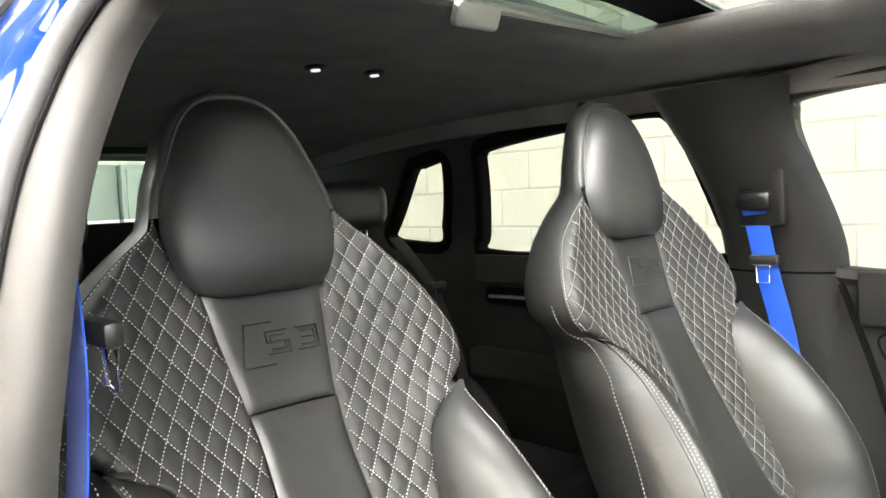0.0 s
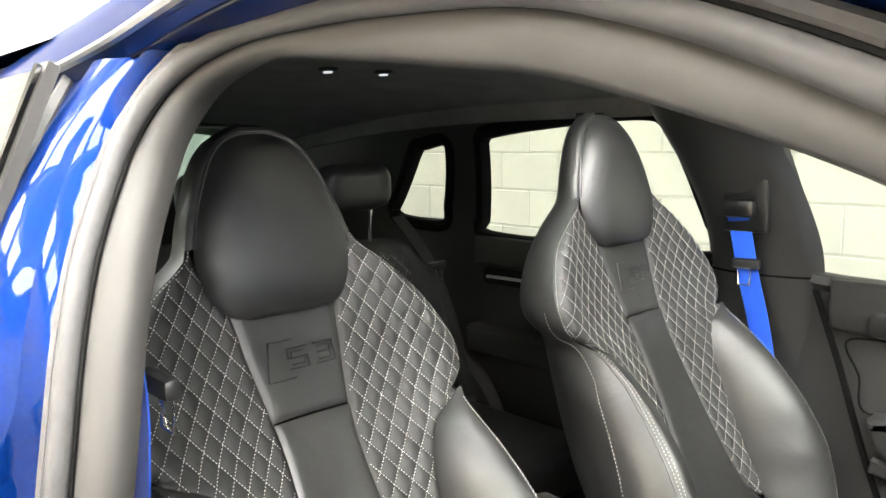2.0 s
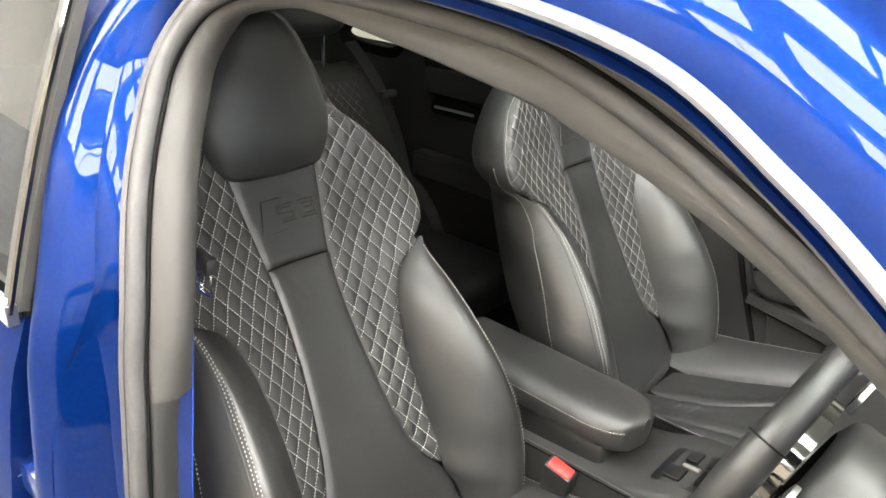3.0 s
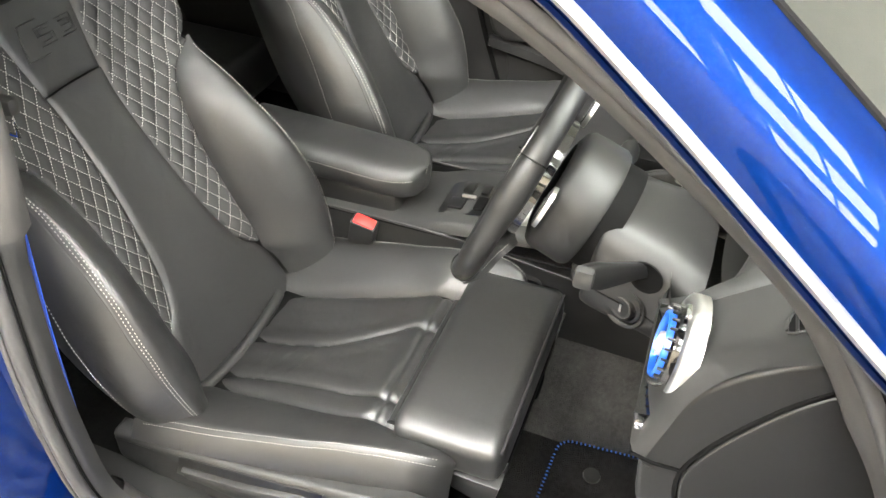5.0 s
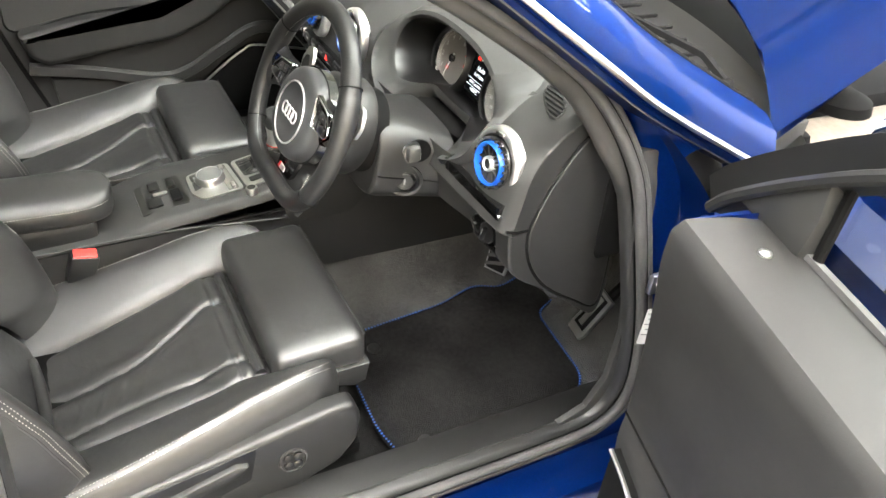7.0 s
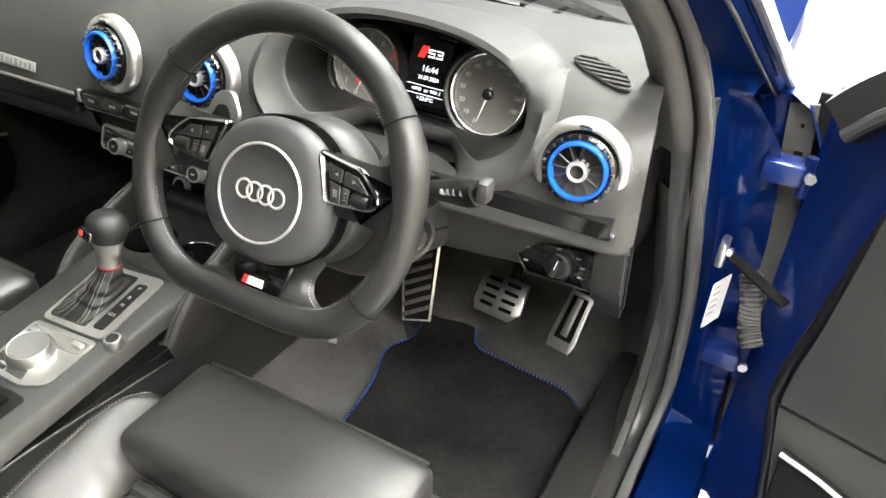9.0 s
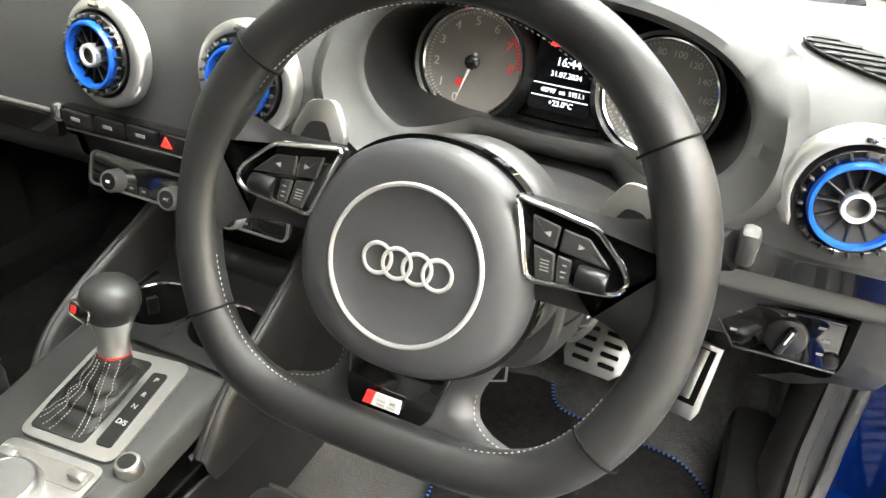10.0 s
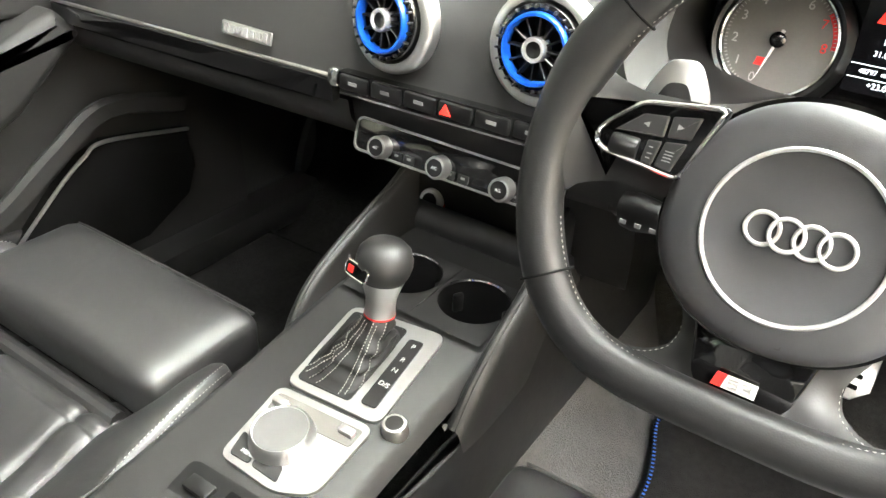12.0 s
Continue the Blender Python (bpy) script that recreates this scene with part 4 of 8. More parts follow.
def front_seat():
    seat = thing("sports_seat", (SX, 0.35, 0.30), "black leather sports seat with diamond-quilted wings and white stitching", "car seat", "front seats")
    # seat back: middle panels
    g = G().grid(lambda u, v: (SX + (2 * v - 1) * half_mid(0.40 + 0.4975 * u), back_mid((2 * v - 1) * half_mid(0.40 + 0.4975 * u), 0.40 + 0.4975 * u), 0.40 + 0.4975 * u), 60, 24)
    part("middle_panel", g, LEATHER, seat, "smooth black leather middle panel")
    zz = lambda u: 0.899 + 0.161 * u
    g = G().grid(lambda u, v: (SX + (2 * v - 1) * half_mid(zz(u)), back_mid((2 * v - 1) * half_mid(zz(u)), zz(u)) - 0.003, zz(u)), 30, 24)
    panel = part("embossed_panel", g, LEATHER, seat, "smooth leather panel with an embossed emblem")
    # embossed letters and the slanted shape before them
    up = Vector((0, spine(1.02) - spine(0.92), 0.10))
    tilt = facing((SX, 0, 0), (0, up.z, -up.y), up)
    c = Vector((SX, spine(0.972) + 0.0005, 0.972))
    tilt.translation = c
    g = G()
    for ox, strokes in ((-0.016, ([(1, 1), (0, 1), (0, .52), (1, .52), (1, 0), (0, 0)],)), (0.026, ([(0, 1), (1, 1), (1, 0), (0, 0)], [(0.2, .52), (1, .52)]))):
        for pts in strokes:
            for k in (0.0, 0.0055):
                g.tube([tilt @ Vector((ox + 0.030 * x + (k if 0 < x < 1 else k * (1 - 2 * x)), -0.015 + 0.028 * y + k * (1 - 2 * y), 0.0004)) for x, y in pts], 0.0010, n=6)
    part("embossed_emblem", g, EMBOSS, panel)
    g = G()
    for line in ([(-0.004, 0.025), (-0.040, 0.025), (-0.052, -0.027), (-0.010, -0.027)],):
        g.tube([tilt @ Vector((x, y, 0.0003)) for x, y in line], 0.0011, n=6)
    part("embossed_outline", g, EMBOSS, panel)
    # quilted wings with their stitches, and the lower bolsters
    for side in (-1, 1):
        def wing_pt(u, v, s=side):
            z = 0.545 + 0.582 * u
            x = s * (half_mid(z) + (half_quilt(z) - half_mid(z)) * v)
            return (SX + x, back_quilt(x, z), z)
        w = part("quilted_wing", G().grid(wing_pt, 230, 56), LEATHER_QUILT, seat, "diamond-quilted leather wing", sharp=80)
        g = G()
        for fam in (1, -1):
            for k in range(-45, 46):
                line = []
                z = 0.55
                while z < 1.126:
                    x = 0.0275 * (k - fam * z / 0.036) if fam == 1 else 0.0275 * (k + z / 0.036)
                    if side * x > half_mid(z) + 0.002 and side * x < half_quilt(z) - 0.002:
                        line.append((SX + x, back_quilt(x, z) + 0.0020, z))
                    elif len(line) > 2:
                        g.dashes(line, 0.0046, 0.76, 0.00085)
                        line = []
                    else:
                        line = []
                    z += 0.003
                if len(line) > 2:
                    g.dashes(line, 0.0046, 0.76, 0.00085)
        part("diamond_stitching", g, STITCH, w, "white diamond stitching")
        def bol_pt(u, v, s=side):
            z = 0.40 + 0.488 * u
            x = s * (half_quilt(z) + (half_out(z) - half_quilt(z)) * v)
            return (SX + x, back_bolster(x, z), z)
        bol = part("side_bolster", G().grid(bol_pt, 60, 22), LEATHER, seat, "smooth padded leather side bolster", sharp=80)
        g = G()
        for inset in (0.004, 0.010):
            line = []
            for i in range(60):
                z = 0.46 + 0.42 * i / 59
                x = side * (half_out(z) - inset * 0.4)
                line.append((SX + x, back_bolster(x, z) + 0.001 - (0.004 - inset) * 0.5, z))
            g.dashes(line, 0.0062, 0.66, 0.0009)
        part("seam_stitching", g, STITCH, bol, "white seam stitching")
        # side panel from the rim to the back shell
        def side_pt(u, v, s=side):
            z = 0.36 + 0.924 * u
            o, f = half_out(z), rim_y(max(z, 0.40))
            b = spine(max(z, 0.40)) - sm(z, [0.36, 0.47, 0.7, 0.9, 1.1, 1.28], [0.09, 0.11, 0.12, 0.098, 0.058, 0.034])
            bulge = sm(z, [0.40, 0.50, 0.80, 0.88, 0.95], [0.020, 0.034, 0.034, 0.012, 0.006]) * math.sin(math.pi * v ** 0.8)
            return (SX + s * (o + bulge - 0.022 * v ** 3), f + (b - f) * v, z)
        sp = part("side_panel", G().grid(side_pt, 70, 10), LEATHER, seat, "black leather side panel", sharp=60)
        g = G()
        g.tube([(SX + side * (half_out(0.5 + 0.38 * i / 40) + 0.001), rim_y(0.5 + 0.38 * i / 40) - 0.004, 0.5 + 0.38 * i / 40) for i in range(41)], 0.0022)
        part("piping", g, LEATHER, sp)
        line = [Vector(side_pt(0.16 + 0.47 * i / 60, 0.42 - 0.30 * (i / 60) ** 2 + 0.45 * max(0, i / 60 - 0.75))) for i in range(61)]
        g = G().dashes([p + Vector((side * 0.0012, 0, 0)) for p in line], 0.0065, 0.68, 0.0010)
        part("seam_stitching", g, STITCH, sp, "white curved seam stitching")
        g = G()
        line = [(SX + side * (half_quilt(z) - 0.001), back_quilt(half_quilt(z) * 0.999, z, False) + 0.002, z) for z in [0.90 + 0.228 * i / 40 for i in range(41)]]
        g.dashes(line, 0.0058, 0.66, 0.0010)
        part("wing_rim_stitching", g, STITCH, sp, "white seam stitching")
    # back shell
    def shell_pt(u, v):
        z = 0.36 + 0.924 * u
        o = half_out(z) - 0.022
        b = spine(max(z, 0.40)) - sm(z, [0.36, 0.47, 0.7, 0.9, 1.1, 1.28], [0.09, 0.11, 0.12, 0.098, 0.058, 0.034])
        x = (2 * v - 1)
        return (SX + x * o, b - 0.018 * (1 - x * x), z)
    part("back_shell", G().grid(shell_pt, 50, 16), PLASTIC_HARD, seat, "black back shell")
    # integrated headrest
    def head_pt(u, v):
        z = 1.030 + 0.240 * u
        t = 2 * v - 1
        w = max(0.0, 1 - abs((z - 1.150) / 0.1205) ** 2.8) ** 0.5
        lift = 0.008 * sm(z, [1.05, 1.20, 1.25, 1.27], [0, 1, 1, 0.6])
        return (SX + t * half_head(z), spine(z) + 0.004 + lift + 0.036 * w * max(0.0, 1 - abs(t) ** 2.8) ** 0.72, z)
    head = part("headrest", G().grid(head_pt, 60, 40), LEATHER, seat, "smooth leather integrated headrest", sharp=80)
    edge = [head_pt(i / 60, 0) for i in range(24, 61)] + [head_pt(i / 60, 1) for i in range(60, 23, -1)]
    rim = []
    for x, y, z in edge:
        zo = z + 0.010 * max(0.0, (z - 1.19) / 0.08) ** 2
        rim.append(Vector((SX + math.copysign(max(half_out(zo), abs(x - SX)), x - SX), spine(zo) + 0.006, zo)))
    edge_v = [Vector(p) for p in edge]
    mids = [a.lerp(b, 0.5) + Vector((0, 0.004, 0)) for a, b in zip(edge_v, rim)]
    part("headrest_border", bands(G(), [edge_v, mids, rim], False), LEATHER, head, "leather border beside the seam", sharp=80)
    g = G().tube([(x, y + 0.001, z) for x, y, z in edge], 0.0026, n=6)
    part("piping", g, LEATHER, head)
    g = G().dashes([(SX + (x - SX) * 1.03, y - 0.004, z + 0.003) for x, y, z in edge], 0.0058, 0.66, 0.0008)
    part("seam_stitching", g, STITCH, head, "white seam stitching")
    # cushion
    def mid_pt(u, v):
        y = 0.14 + 0.42 * u
        c = cush_c(y)
        x = (2 * v - 1) * c
        return (SX + x, y, cush_z(x * 0.9999, y))
    part("cushion_middle", G().grid(mid_pt, 130, 90), LEATHER, seat, "smooth creased leather cushion with sewn pleats", sharp=80)
    for side in (-1, 1):
        def cb_pt(u, v, s=side):
            y = 0.14 + 0.52 * u
            c, o = cush_c(y), cush_o(y)
            if v <= 0.8:
                x = c + (o - c) * v / 0.8 + 0.0001
                return (SX + s * x, y, cush_z(x, y))
            k = (v - 0.8) / 0.2
            return (SX + s * (o + 0.020 * math.sin(math.pi * 0.75 * k)), y, cush_z(o, y) - 0.090 * k ** 1.3)
        cb = part("cushion_bolster", G().grid(cb_pt, 50, 30), LEATHER, seat, "padded leather cushion bolster", sharp=70)
        g = G()
        for off in (0.0, -0.008):
            g.dashes([(SX + side * (cush_o(y) + 0.004 + off), y, cush_z(cush_o(y) + min(off + 0.004, 0), y) + 0.0008 - max(0, off + 0.004) * 0.6) for y in [0.16 + 0.48 * i / 60 for i in range(61)]], 0.0052, 0.66, 0.0006)
        part("seam_stitching", g, STITCH, cb, "white double seam stitching")
    # the extending thigh rest: a firm pad with softly rounded edges
    b = bmesh.new()
    bmesh.ops.create_cube(b, size=2)
    bmesh.ops.subdivide_edges(b, edges=b.edges[:], cuts=15, use_grid_fill=True)
    hx, hy, hz, r = 0.190, 0.086, 0.037, 0.022
    tm = Matrix.Translation((SX, 0.640, 0.556)) @ Matrix.Rotation(radians(2.5), 4, "X")
    for v in b.verts:
        fx, fy, top = v.co.x, v.co.y, v.co.z > 0.5
        p = Vector((v.co.x * hx, v.co.y * hy, v.co.z * hz))
        q = Vector((max(-hx + r, min(hx - r, p.x)), max(-hy + r, min(hy - r, p.y)), max(-hz + r, min(hz - r, p.z))))
        d = p - q
        p = q + d.normalized() * r if d.length > 1e-9 else p
        if top:
            p.z += 0.006 * (1 - fx ** 4) * (1 - fy ** 4) + 0.0015 * noise.noise((p.x * 15, p.y * 15, 2.0))
        v.co = tm @ p
    thigh = part("thigh_rest", G().bm(b), LEATHER, seat, "extending leather thigh rest", sharp=50)
    part("seam_piping", G().tube([tm @ Vector((hx * x, hy - 0.004, hz - 0.006 - 0.004 * abs(x) ** 8)) for x in [-0.93 + 1.86 * k / 30 for k in range(31)]], 0.0022, n=6), LEATHER, thigh)
    part("slide_carriage", G().box((SX, 0.66, 0.505), (0.30, 0.13, 0.045), 0.010), BLACK, thigh, "black slide carriage")
    g = G().tube([(SX - 0.145 + 0.29 * i / 20, 0.541, 0.524) for i in range(21)], 0.011, n=10)
    part("hinge_fold", g, LEATHER, seat, "rolled leather fold")
    g = G().tube([(SX - 0.115 + 0.27 * i / 20, 0.192 - 0.012 * (i / 10 - 1) ** 2, 0.434 + 0.006 * (i / 10 - 1) ** 2) for i in range(21)], 0.011, n=12)
    part("cushion_roll", g, LEATHER, seat, "rolled leather edge below the seat back")
    for s in (-1, 1):
        g = G().prism([(0.655, 0.530), (0.728, 0.530), (0.722, 0.488), (0.700, 0.480), (0.655, 0.495)], 0.050, Matrix.Translation((SX + s * 0.170 - 0.025, 0, 0)) @ Matrix(((0, 0, 1, 0), (1, 0, 0, 0), (0, 1, 0, 0), (0, 0, 0, 1))), 0.004)
        part("slide_cover", g, PLASTIC_HARD, seat, "black plastic slide cover")
    # base with trim, lever, lumbar switch
    g = G().box((SX, 0.38, 0.385), (0.44, 0.46, 0.10), 0.02)
    g.box((SX - 0.19, 0.40, 0.325), (0.05, 0.62, 0.035), 0.006).box((SX + 0.19, 0.40, 0.325), (0.05, 0.62, 0.035), 0.006)
    part("seat_base", g, BLACK, seat)
    trim = smooth2([(0.10, 0.445), (0.20, 0.455), (0.35, 0.480), (0.50, 0.512), (0.62, 0.536), (0.662, 0.536), (0.678, 0.50), (0.674, 0.44), (0.640, 0.395), (0.56, 0.360), (0.40, 0.345), (0.20, 0.35), (0.10, 0.38)], 0.012)
    for s in (-1, 1):
        yz = Matrix(((0, 0, s, SX + s * 0.248), (1, 0, 0, 0), (0, 1, 0, 0), (0, 0, 0, 1)))
        t = part("side_trim", G().prism(trim, 0.034, yz, 0.012, 3), PLASTIC_HARD, seat, "black plastic side trim")
        g = G().prism([(0.24, 0.430), (0.36, 0.452), (0.455, 0.480), (0.475, 0.474), (0.462, 0.452), (0.36, 0.426), (0.25, 0.412)], 0.016, Matrix.Translation((s * 0.030, 0, 0)) @ yz, 0.005)
        part("height_lever", g, PLASTIC_HARD, t, "grey-black height lever")
        g = G().prism([(0.22, 0.400), (0.235, 0.452), (0.492, 0.502), (0.480, 0.425), (0.36, 0.388)], 0.003, Matrix.Translation((s * 0.0325, 0, 0)) @ yz, 0.002)
        part("lever_recess", g, BUTTON, t)
        m = facing((SX + s * 0.2835, 0.552, 0.444), (s, 0, 0.15))
        part("switch_ring", G().lathe([(0.026, 0.0), (0.026, 0.003), (0.022, 0.004), (0.021, 0.001), (0, 0.001)], 32, m), PLASTIC, t)
        for k in range(4):
            a = radians(45 + 90 * k)
            part("lumbar_button", G().lathe([(0.0085, 0.0), (0.0085, 0.004), (0.006, 0.006), (0, 0.0065)], 16, m @ Matrix.Translation((0.0115 * math.cos(a), 0.0115 * math.sin(a), 0.001))), BUTTON, t)
    # bracket between the cushion and the back
    for s in (-1, 1):
        g = G().box((SX + s * 0.235, 0.17, 0.44), (0.022, 0.10, 0.05), 0.008)
        part("hinge_cover", g, PLASTIC_HARD, seat)
    return seat


driver_seat = front_seat()
passenger_seat = copy_thing(driver_seat, pose(SX - 0.750, 0.35 + 0.010, 0.30, -1.9))


# ---- dashboard ----
dash = thing("dashboard", (0, 1.05, 0.70), "black soft-touch dashboard with round air vents and gloss trim strips", "dashboard")


def lean(x):
    """The dashboard's slight tilt across the car."""
    return 0.026 * (x + 0.09)


D_PTS = [(0.905, 0.835), (0.868, 0.846), (0.868, 0.862), (0.882, 0.905), (0.898, 0.945), (0.925, 0.982), (0.975, 1.010), (1.06, 1.026), (1.18, 1.018), (1.33, 0.985), (1.36, 0.94)]
DASH_CURVE = curve_pts([(0, y, z) for y, z in D_PTS], 8)
CL = Vector((0.366, 0.0, 0.975))  # middle of the instrument opening


def vent_bulge(x, z):
    """How far the dash swells round each vent."""
    if z > 1.0:
        return 0.0
    return sum(0.014 * math.exp(-(((x - vx) ** 2 + (z - 0.94) ** 2) ** 0.5 / 0.058) ** 4) for vx in (-0.088, 0.089, 0.633, -0.62))


def dash_pt(u, v):
    x = -0.705 + 1.41 * u
    i = v * (len(DASH_CURVE) - 1)
    a = int(min(i, len(DASH_CURVE) - 2))
    p = DASH_CURVE[a].lerp(DASH_CURVE[a + 1], i - a)
    back = 0.030 * max(0, (abs(x) - 0.45) / 0.25) ** 2
    if x > 0:
        x *= end_x(p.y) / 0.705
    return (x, p.y + back * sm(p.y, [0.95, 1.09], [0.2, 1.0]) - vent_bulge(x, p.z) + 0.010 * max(0, (abs(x) - 0.688) / 0.017) ** 2, p.z + lean(x))


def end_x(y):
    """How far the dashboard reaches towards the driver's door."""
    return 0.708 - 0.22 * min(max(y - 0.868, 0), 0.20)


def dash_surface(g, nu, nv):
    pts = [[dash_pt(i / nu, j / nv) for j in range(nv + 1)] for i in range(nu + 1)]
    vs = [p for row in pts for p in row]
    fs = []
    for i in range(nu):
        for j in range(nv):
            c = [sum(q) / 4 for q in zip(pts[i][j], pts[i + 1][j], pts[i + 1][j + 1], pts[i][j + 1])]
            if ((c[0] - CL.x) / 0.213) ** 2 + ((c[2] - CL.z) / 0.104) ** 2 < 1 and c[1] < 1.0:
                continue
            fs.append((i * (nv + 1) + j, (i + 1) * (nv + 1) + j, (i + 1) * (nv + 1) + j + 1, i * (nv + 1) + j + 1))
    return g.add(vs, fs)


part("dash_top", dash_surface(G(), 140, 70), PLASTIC, dash, "black grained soft-touch dash top")


# hood over the instruments: inner tunnel, rounded rim and skirt
def oval(a, b, y_top, y_bot, n=160, cx=CL.x, cz=CL.z, p=2.3):
    out = []
    for i in range(n):
        t = 2 * math.pi * i / n
        c, s = math.cos(t), math.sin(t)
        x, z = a * math.copysign(abs(c) ** (2 / p), c), b * math.copysign(abs(s) ** (2 / p), s)
        out.append(Vector((cx + x, y_bot + (y_top - y_bot) * (z + b) / (2 * b), cz + z)))
    return out


def dash_y(z):
    return sm(z, [0.80, 0.846, 0.905, 0.945, 0.982, 1.010, 1.026], [0.868, 0.868, 0.882, 0.898, 0.925, 0.975, 1.06])


def landing(a, b, lift):
    """Where the hood's skirt meets the dash top."""
    out = []
    for p in oval(a, b, 1.0, 1.0, cz=0.976):
        z = p.z - lean(p.x)
        if z < 1.012:
            out.append(Vector((p.x, dash_y(z) - vent_bulge(p.x, z) - lift, p.z)))
        else:
            k = (z - 1.012) / 0.07
            out.append(Vector((p.x, 0.978 + 0.16 * k, 1.012 + 0.012 * min(k, 1) + lean(p.x) + lift)))
    return out


rings = [oval(0.168, 0.066, 1.045, 1.015, cz=0.972), oval(0.174, 0.072, 0.965, 0.925), oval(0.178, 0.077, 0.950, 0.902), oval(0.183, 0.083, 0.946, 0.894), oval(0.191, 0.090, 0.950, 0.890), landing(0.206, 0.101, 0.011), landing(0.219, 0.109, 0.003), landing(0.226, 0.113, -0.012)]


def throat(line, dy, dz, to=None):
    """Draws the hood's lower middle back towards the dials, over the column."""
    out = []
    for p in line:
        w = sm(abs(p.x - CL.x), [0.070, 0.130], [1, 0]) * sm(p.z, [0.90, 0.955], [1, 0])
        q = Vector((p.x, to[0], to[1])) if to else p + Vector((0, dy, dz))
        out.append(p.lerp(q, w))
    return out


shift = [None, (0.040, 0.022, None), (0.053, 0.025, None), (0.058, 0.025, None), (0.062, 0.024, None), (0, 0, (0.962, 0.900)), (0, 0, (0.975, 0.893)), (0, 0, (0.985, 0.890))]
rings = [throat(r, *k) if k else r for r, k in zip(rings, shift)]
hood = part("instrument_hood", bands(G(), rings[2:]), PLASTIC, dash, "black instrument hood", sharp=60)
part("hood_tunnel", bands(G(), [oval(0.160, 0.056, 1.046, 1.016, cz=0.968)] + rings[:3]), BUTTON, hood, "dark inner tunnel of the hood", sharp=60)
# instrument cluster: back, two dials, display
g = G().add([p + Vector((0, 0.004, 0)) for p in oval(0.172, 0.07, 1.046, 1.016, cz=0.972)], [tuple(range(160))])
cluster = part("cluster_face", g, SCREEN, dash, "black instrument cluster")
for cx, cz, nums, hand_a in ((0.270, 0.961, [str(i) for i in range(9)], 250), (0.460, 0.966, ["0", "10", "20", "30", "40", "60", "80", "100", "120", "140", "160", "180"], 252)):
    m = facing((cx, 1.006, cz), (0, -1, 0.28))
    d = part("dial", G().lathe([(0.0, 0.0), (0.051, 0.0)], 48, m), DIAL, cluster, "grey dial")
    part("dial_ring", G().lathe([(0.051, -0.002), (0.0515, 0.006), (0.0535, 0.007), (0.055, 0.004), (0.0555, -0.002)], 48, m), CHROME, cluster, "bright dial ring")
    part("dial_bezel", G().lathe([(0.0555, -0.004), (0.0555, 0.012), (0.059, 0.014), (0.066, 0.004), (0.067, -0.006)], 56, m), BUTTON, cluster, "dark dial bezel")
    n = len(nums)
    for k, s in enumerate(nums):
        a = radians(250 - 250 * k / (n - 1) if n == 9 else 250 - 270 * k / (n - 1))
        r = 0.0405
        letters(s, 0.0125 if n == 9 else 0.0090, RED if n == 9 and k >= 7 else DIAL_PRINT, cluster, m @ Matrix.Translation((r * math.cos(a), r * math.sin(a), 0.0006)), "numeral", 0.0003)
    g = G()
    for k in range(61):
        a = radians(250 - (250 if n == 9 else 270) * k / 60)
        r0, r1 = 0.0475, 0.050
        g.box((0, 0, 0), (r1 - r0, 0.0006, 0.0006), 0, m @ Matrix.Rotation(a, 4, "Z") @ Matrix.Translation(((r0 + r1) / 2, 0, 0.0006)))
    part("dial_scale", g, DIAL_PRINT, cluster)
    if n == 9:
        part("red_sector", G().lathe([(0.0465, 0.0008), (0.0505, 0.0008)], 14, m, (0, 40)), RED, cluster)
        g = G().prism([(-0.004, -0.004), (0.004, -0.004), (0.0055, 0.004), (-0.0025, 0.004)], 0.0006, m @ Matrix.Translation((-0.012, -0.022, 0.0004)))
        part("dial_emblem", g, RED, cluster)
    g = G().prism([(0.040, 0.0), (0.0, 0.0016), (-0.010, 0.0016), (-0.010, -0.0016), (0.0, -0.0016)], 0.0015, m @ Matrix.Rotation(radians(hand_a + 5), 4, "Z") @ Matrix.Translation((0, 0, 0.004)))
    part("pointer", g, WHITE, cluster, "white pointer")
    part("pointer_cap", G().lathe([(0.0075, 0.002), (0.0075, 0.007), (0.005, 0.009), (0, 0.0095)], 20, m), PIANO, cluster)
m = facing((0.366, 1.008, 0.974), (0, -1, 0.28))
part("display", G().prism(rounded(0.062, 0.088, 0.003), 0.001, m @ Matrix.Translation((0, 0, 0.0))), SCREEN, cluster, "lit driver display")
g = G().prism([(-0.020, 0.018), (-0.010, 0.018), (-0.004, 0.034), (-0.014, 0.034)], 0.0006, m @ Matrix.Translation((0, 0, 0.0014)))
part("display_emblem", g, LIT_RED, cluster)


def glyph_s3(g, m, w, h, gap, r):
    """Two plain block shapes of strokes."""
    for pts, ox in (([(1, 1), (0, 1), (0, .52), (1, .52), (1, 0), (0, 0)], 0), ([(0, 1), (1, 1), (1, 0), (0, 0)], 1), ([(0.25, .52), (1, .52)], 1)):
        g.tube([m @ Vector((ox * (w + gap) + x * w, y * h, 0)) for x, y in pts], r, n=6)
    return g


part("display_glyphs", glyph_s3(G(), m @ Matrix.Translation((-0.004, 0.021, 0.0016)), 0.009, 0.009, 0.003, 0.0011), LIT_WHITE, cluster)
for s, z, size in (("16:44", 0.004, 0.0115), ("31.07.2024", -0.008, 0.0072), ("+23.0°C", -0.036, 0.0075), ("48797  mi  5951.1", -0.0245, 0.0062)):
    letters(s, size, LIT_WHITE, cluster, m @ Matrix.Translation((0.002, z, 0.0016)), "display_text", 0.0002)
g = G()
g.box((0, -0.0185, 0.0016), (0.058, 0.0007, 0.0003), 0, m)
g.box((0, -0.0305, 0.0016), (0.058, 0.0007, 0.0003), 0, m)
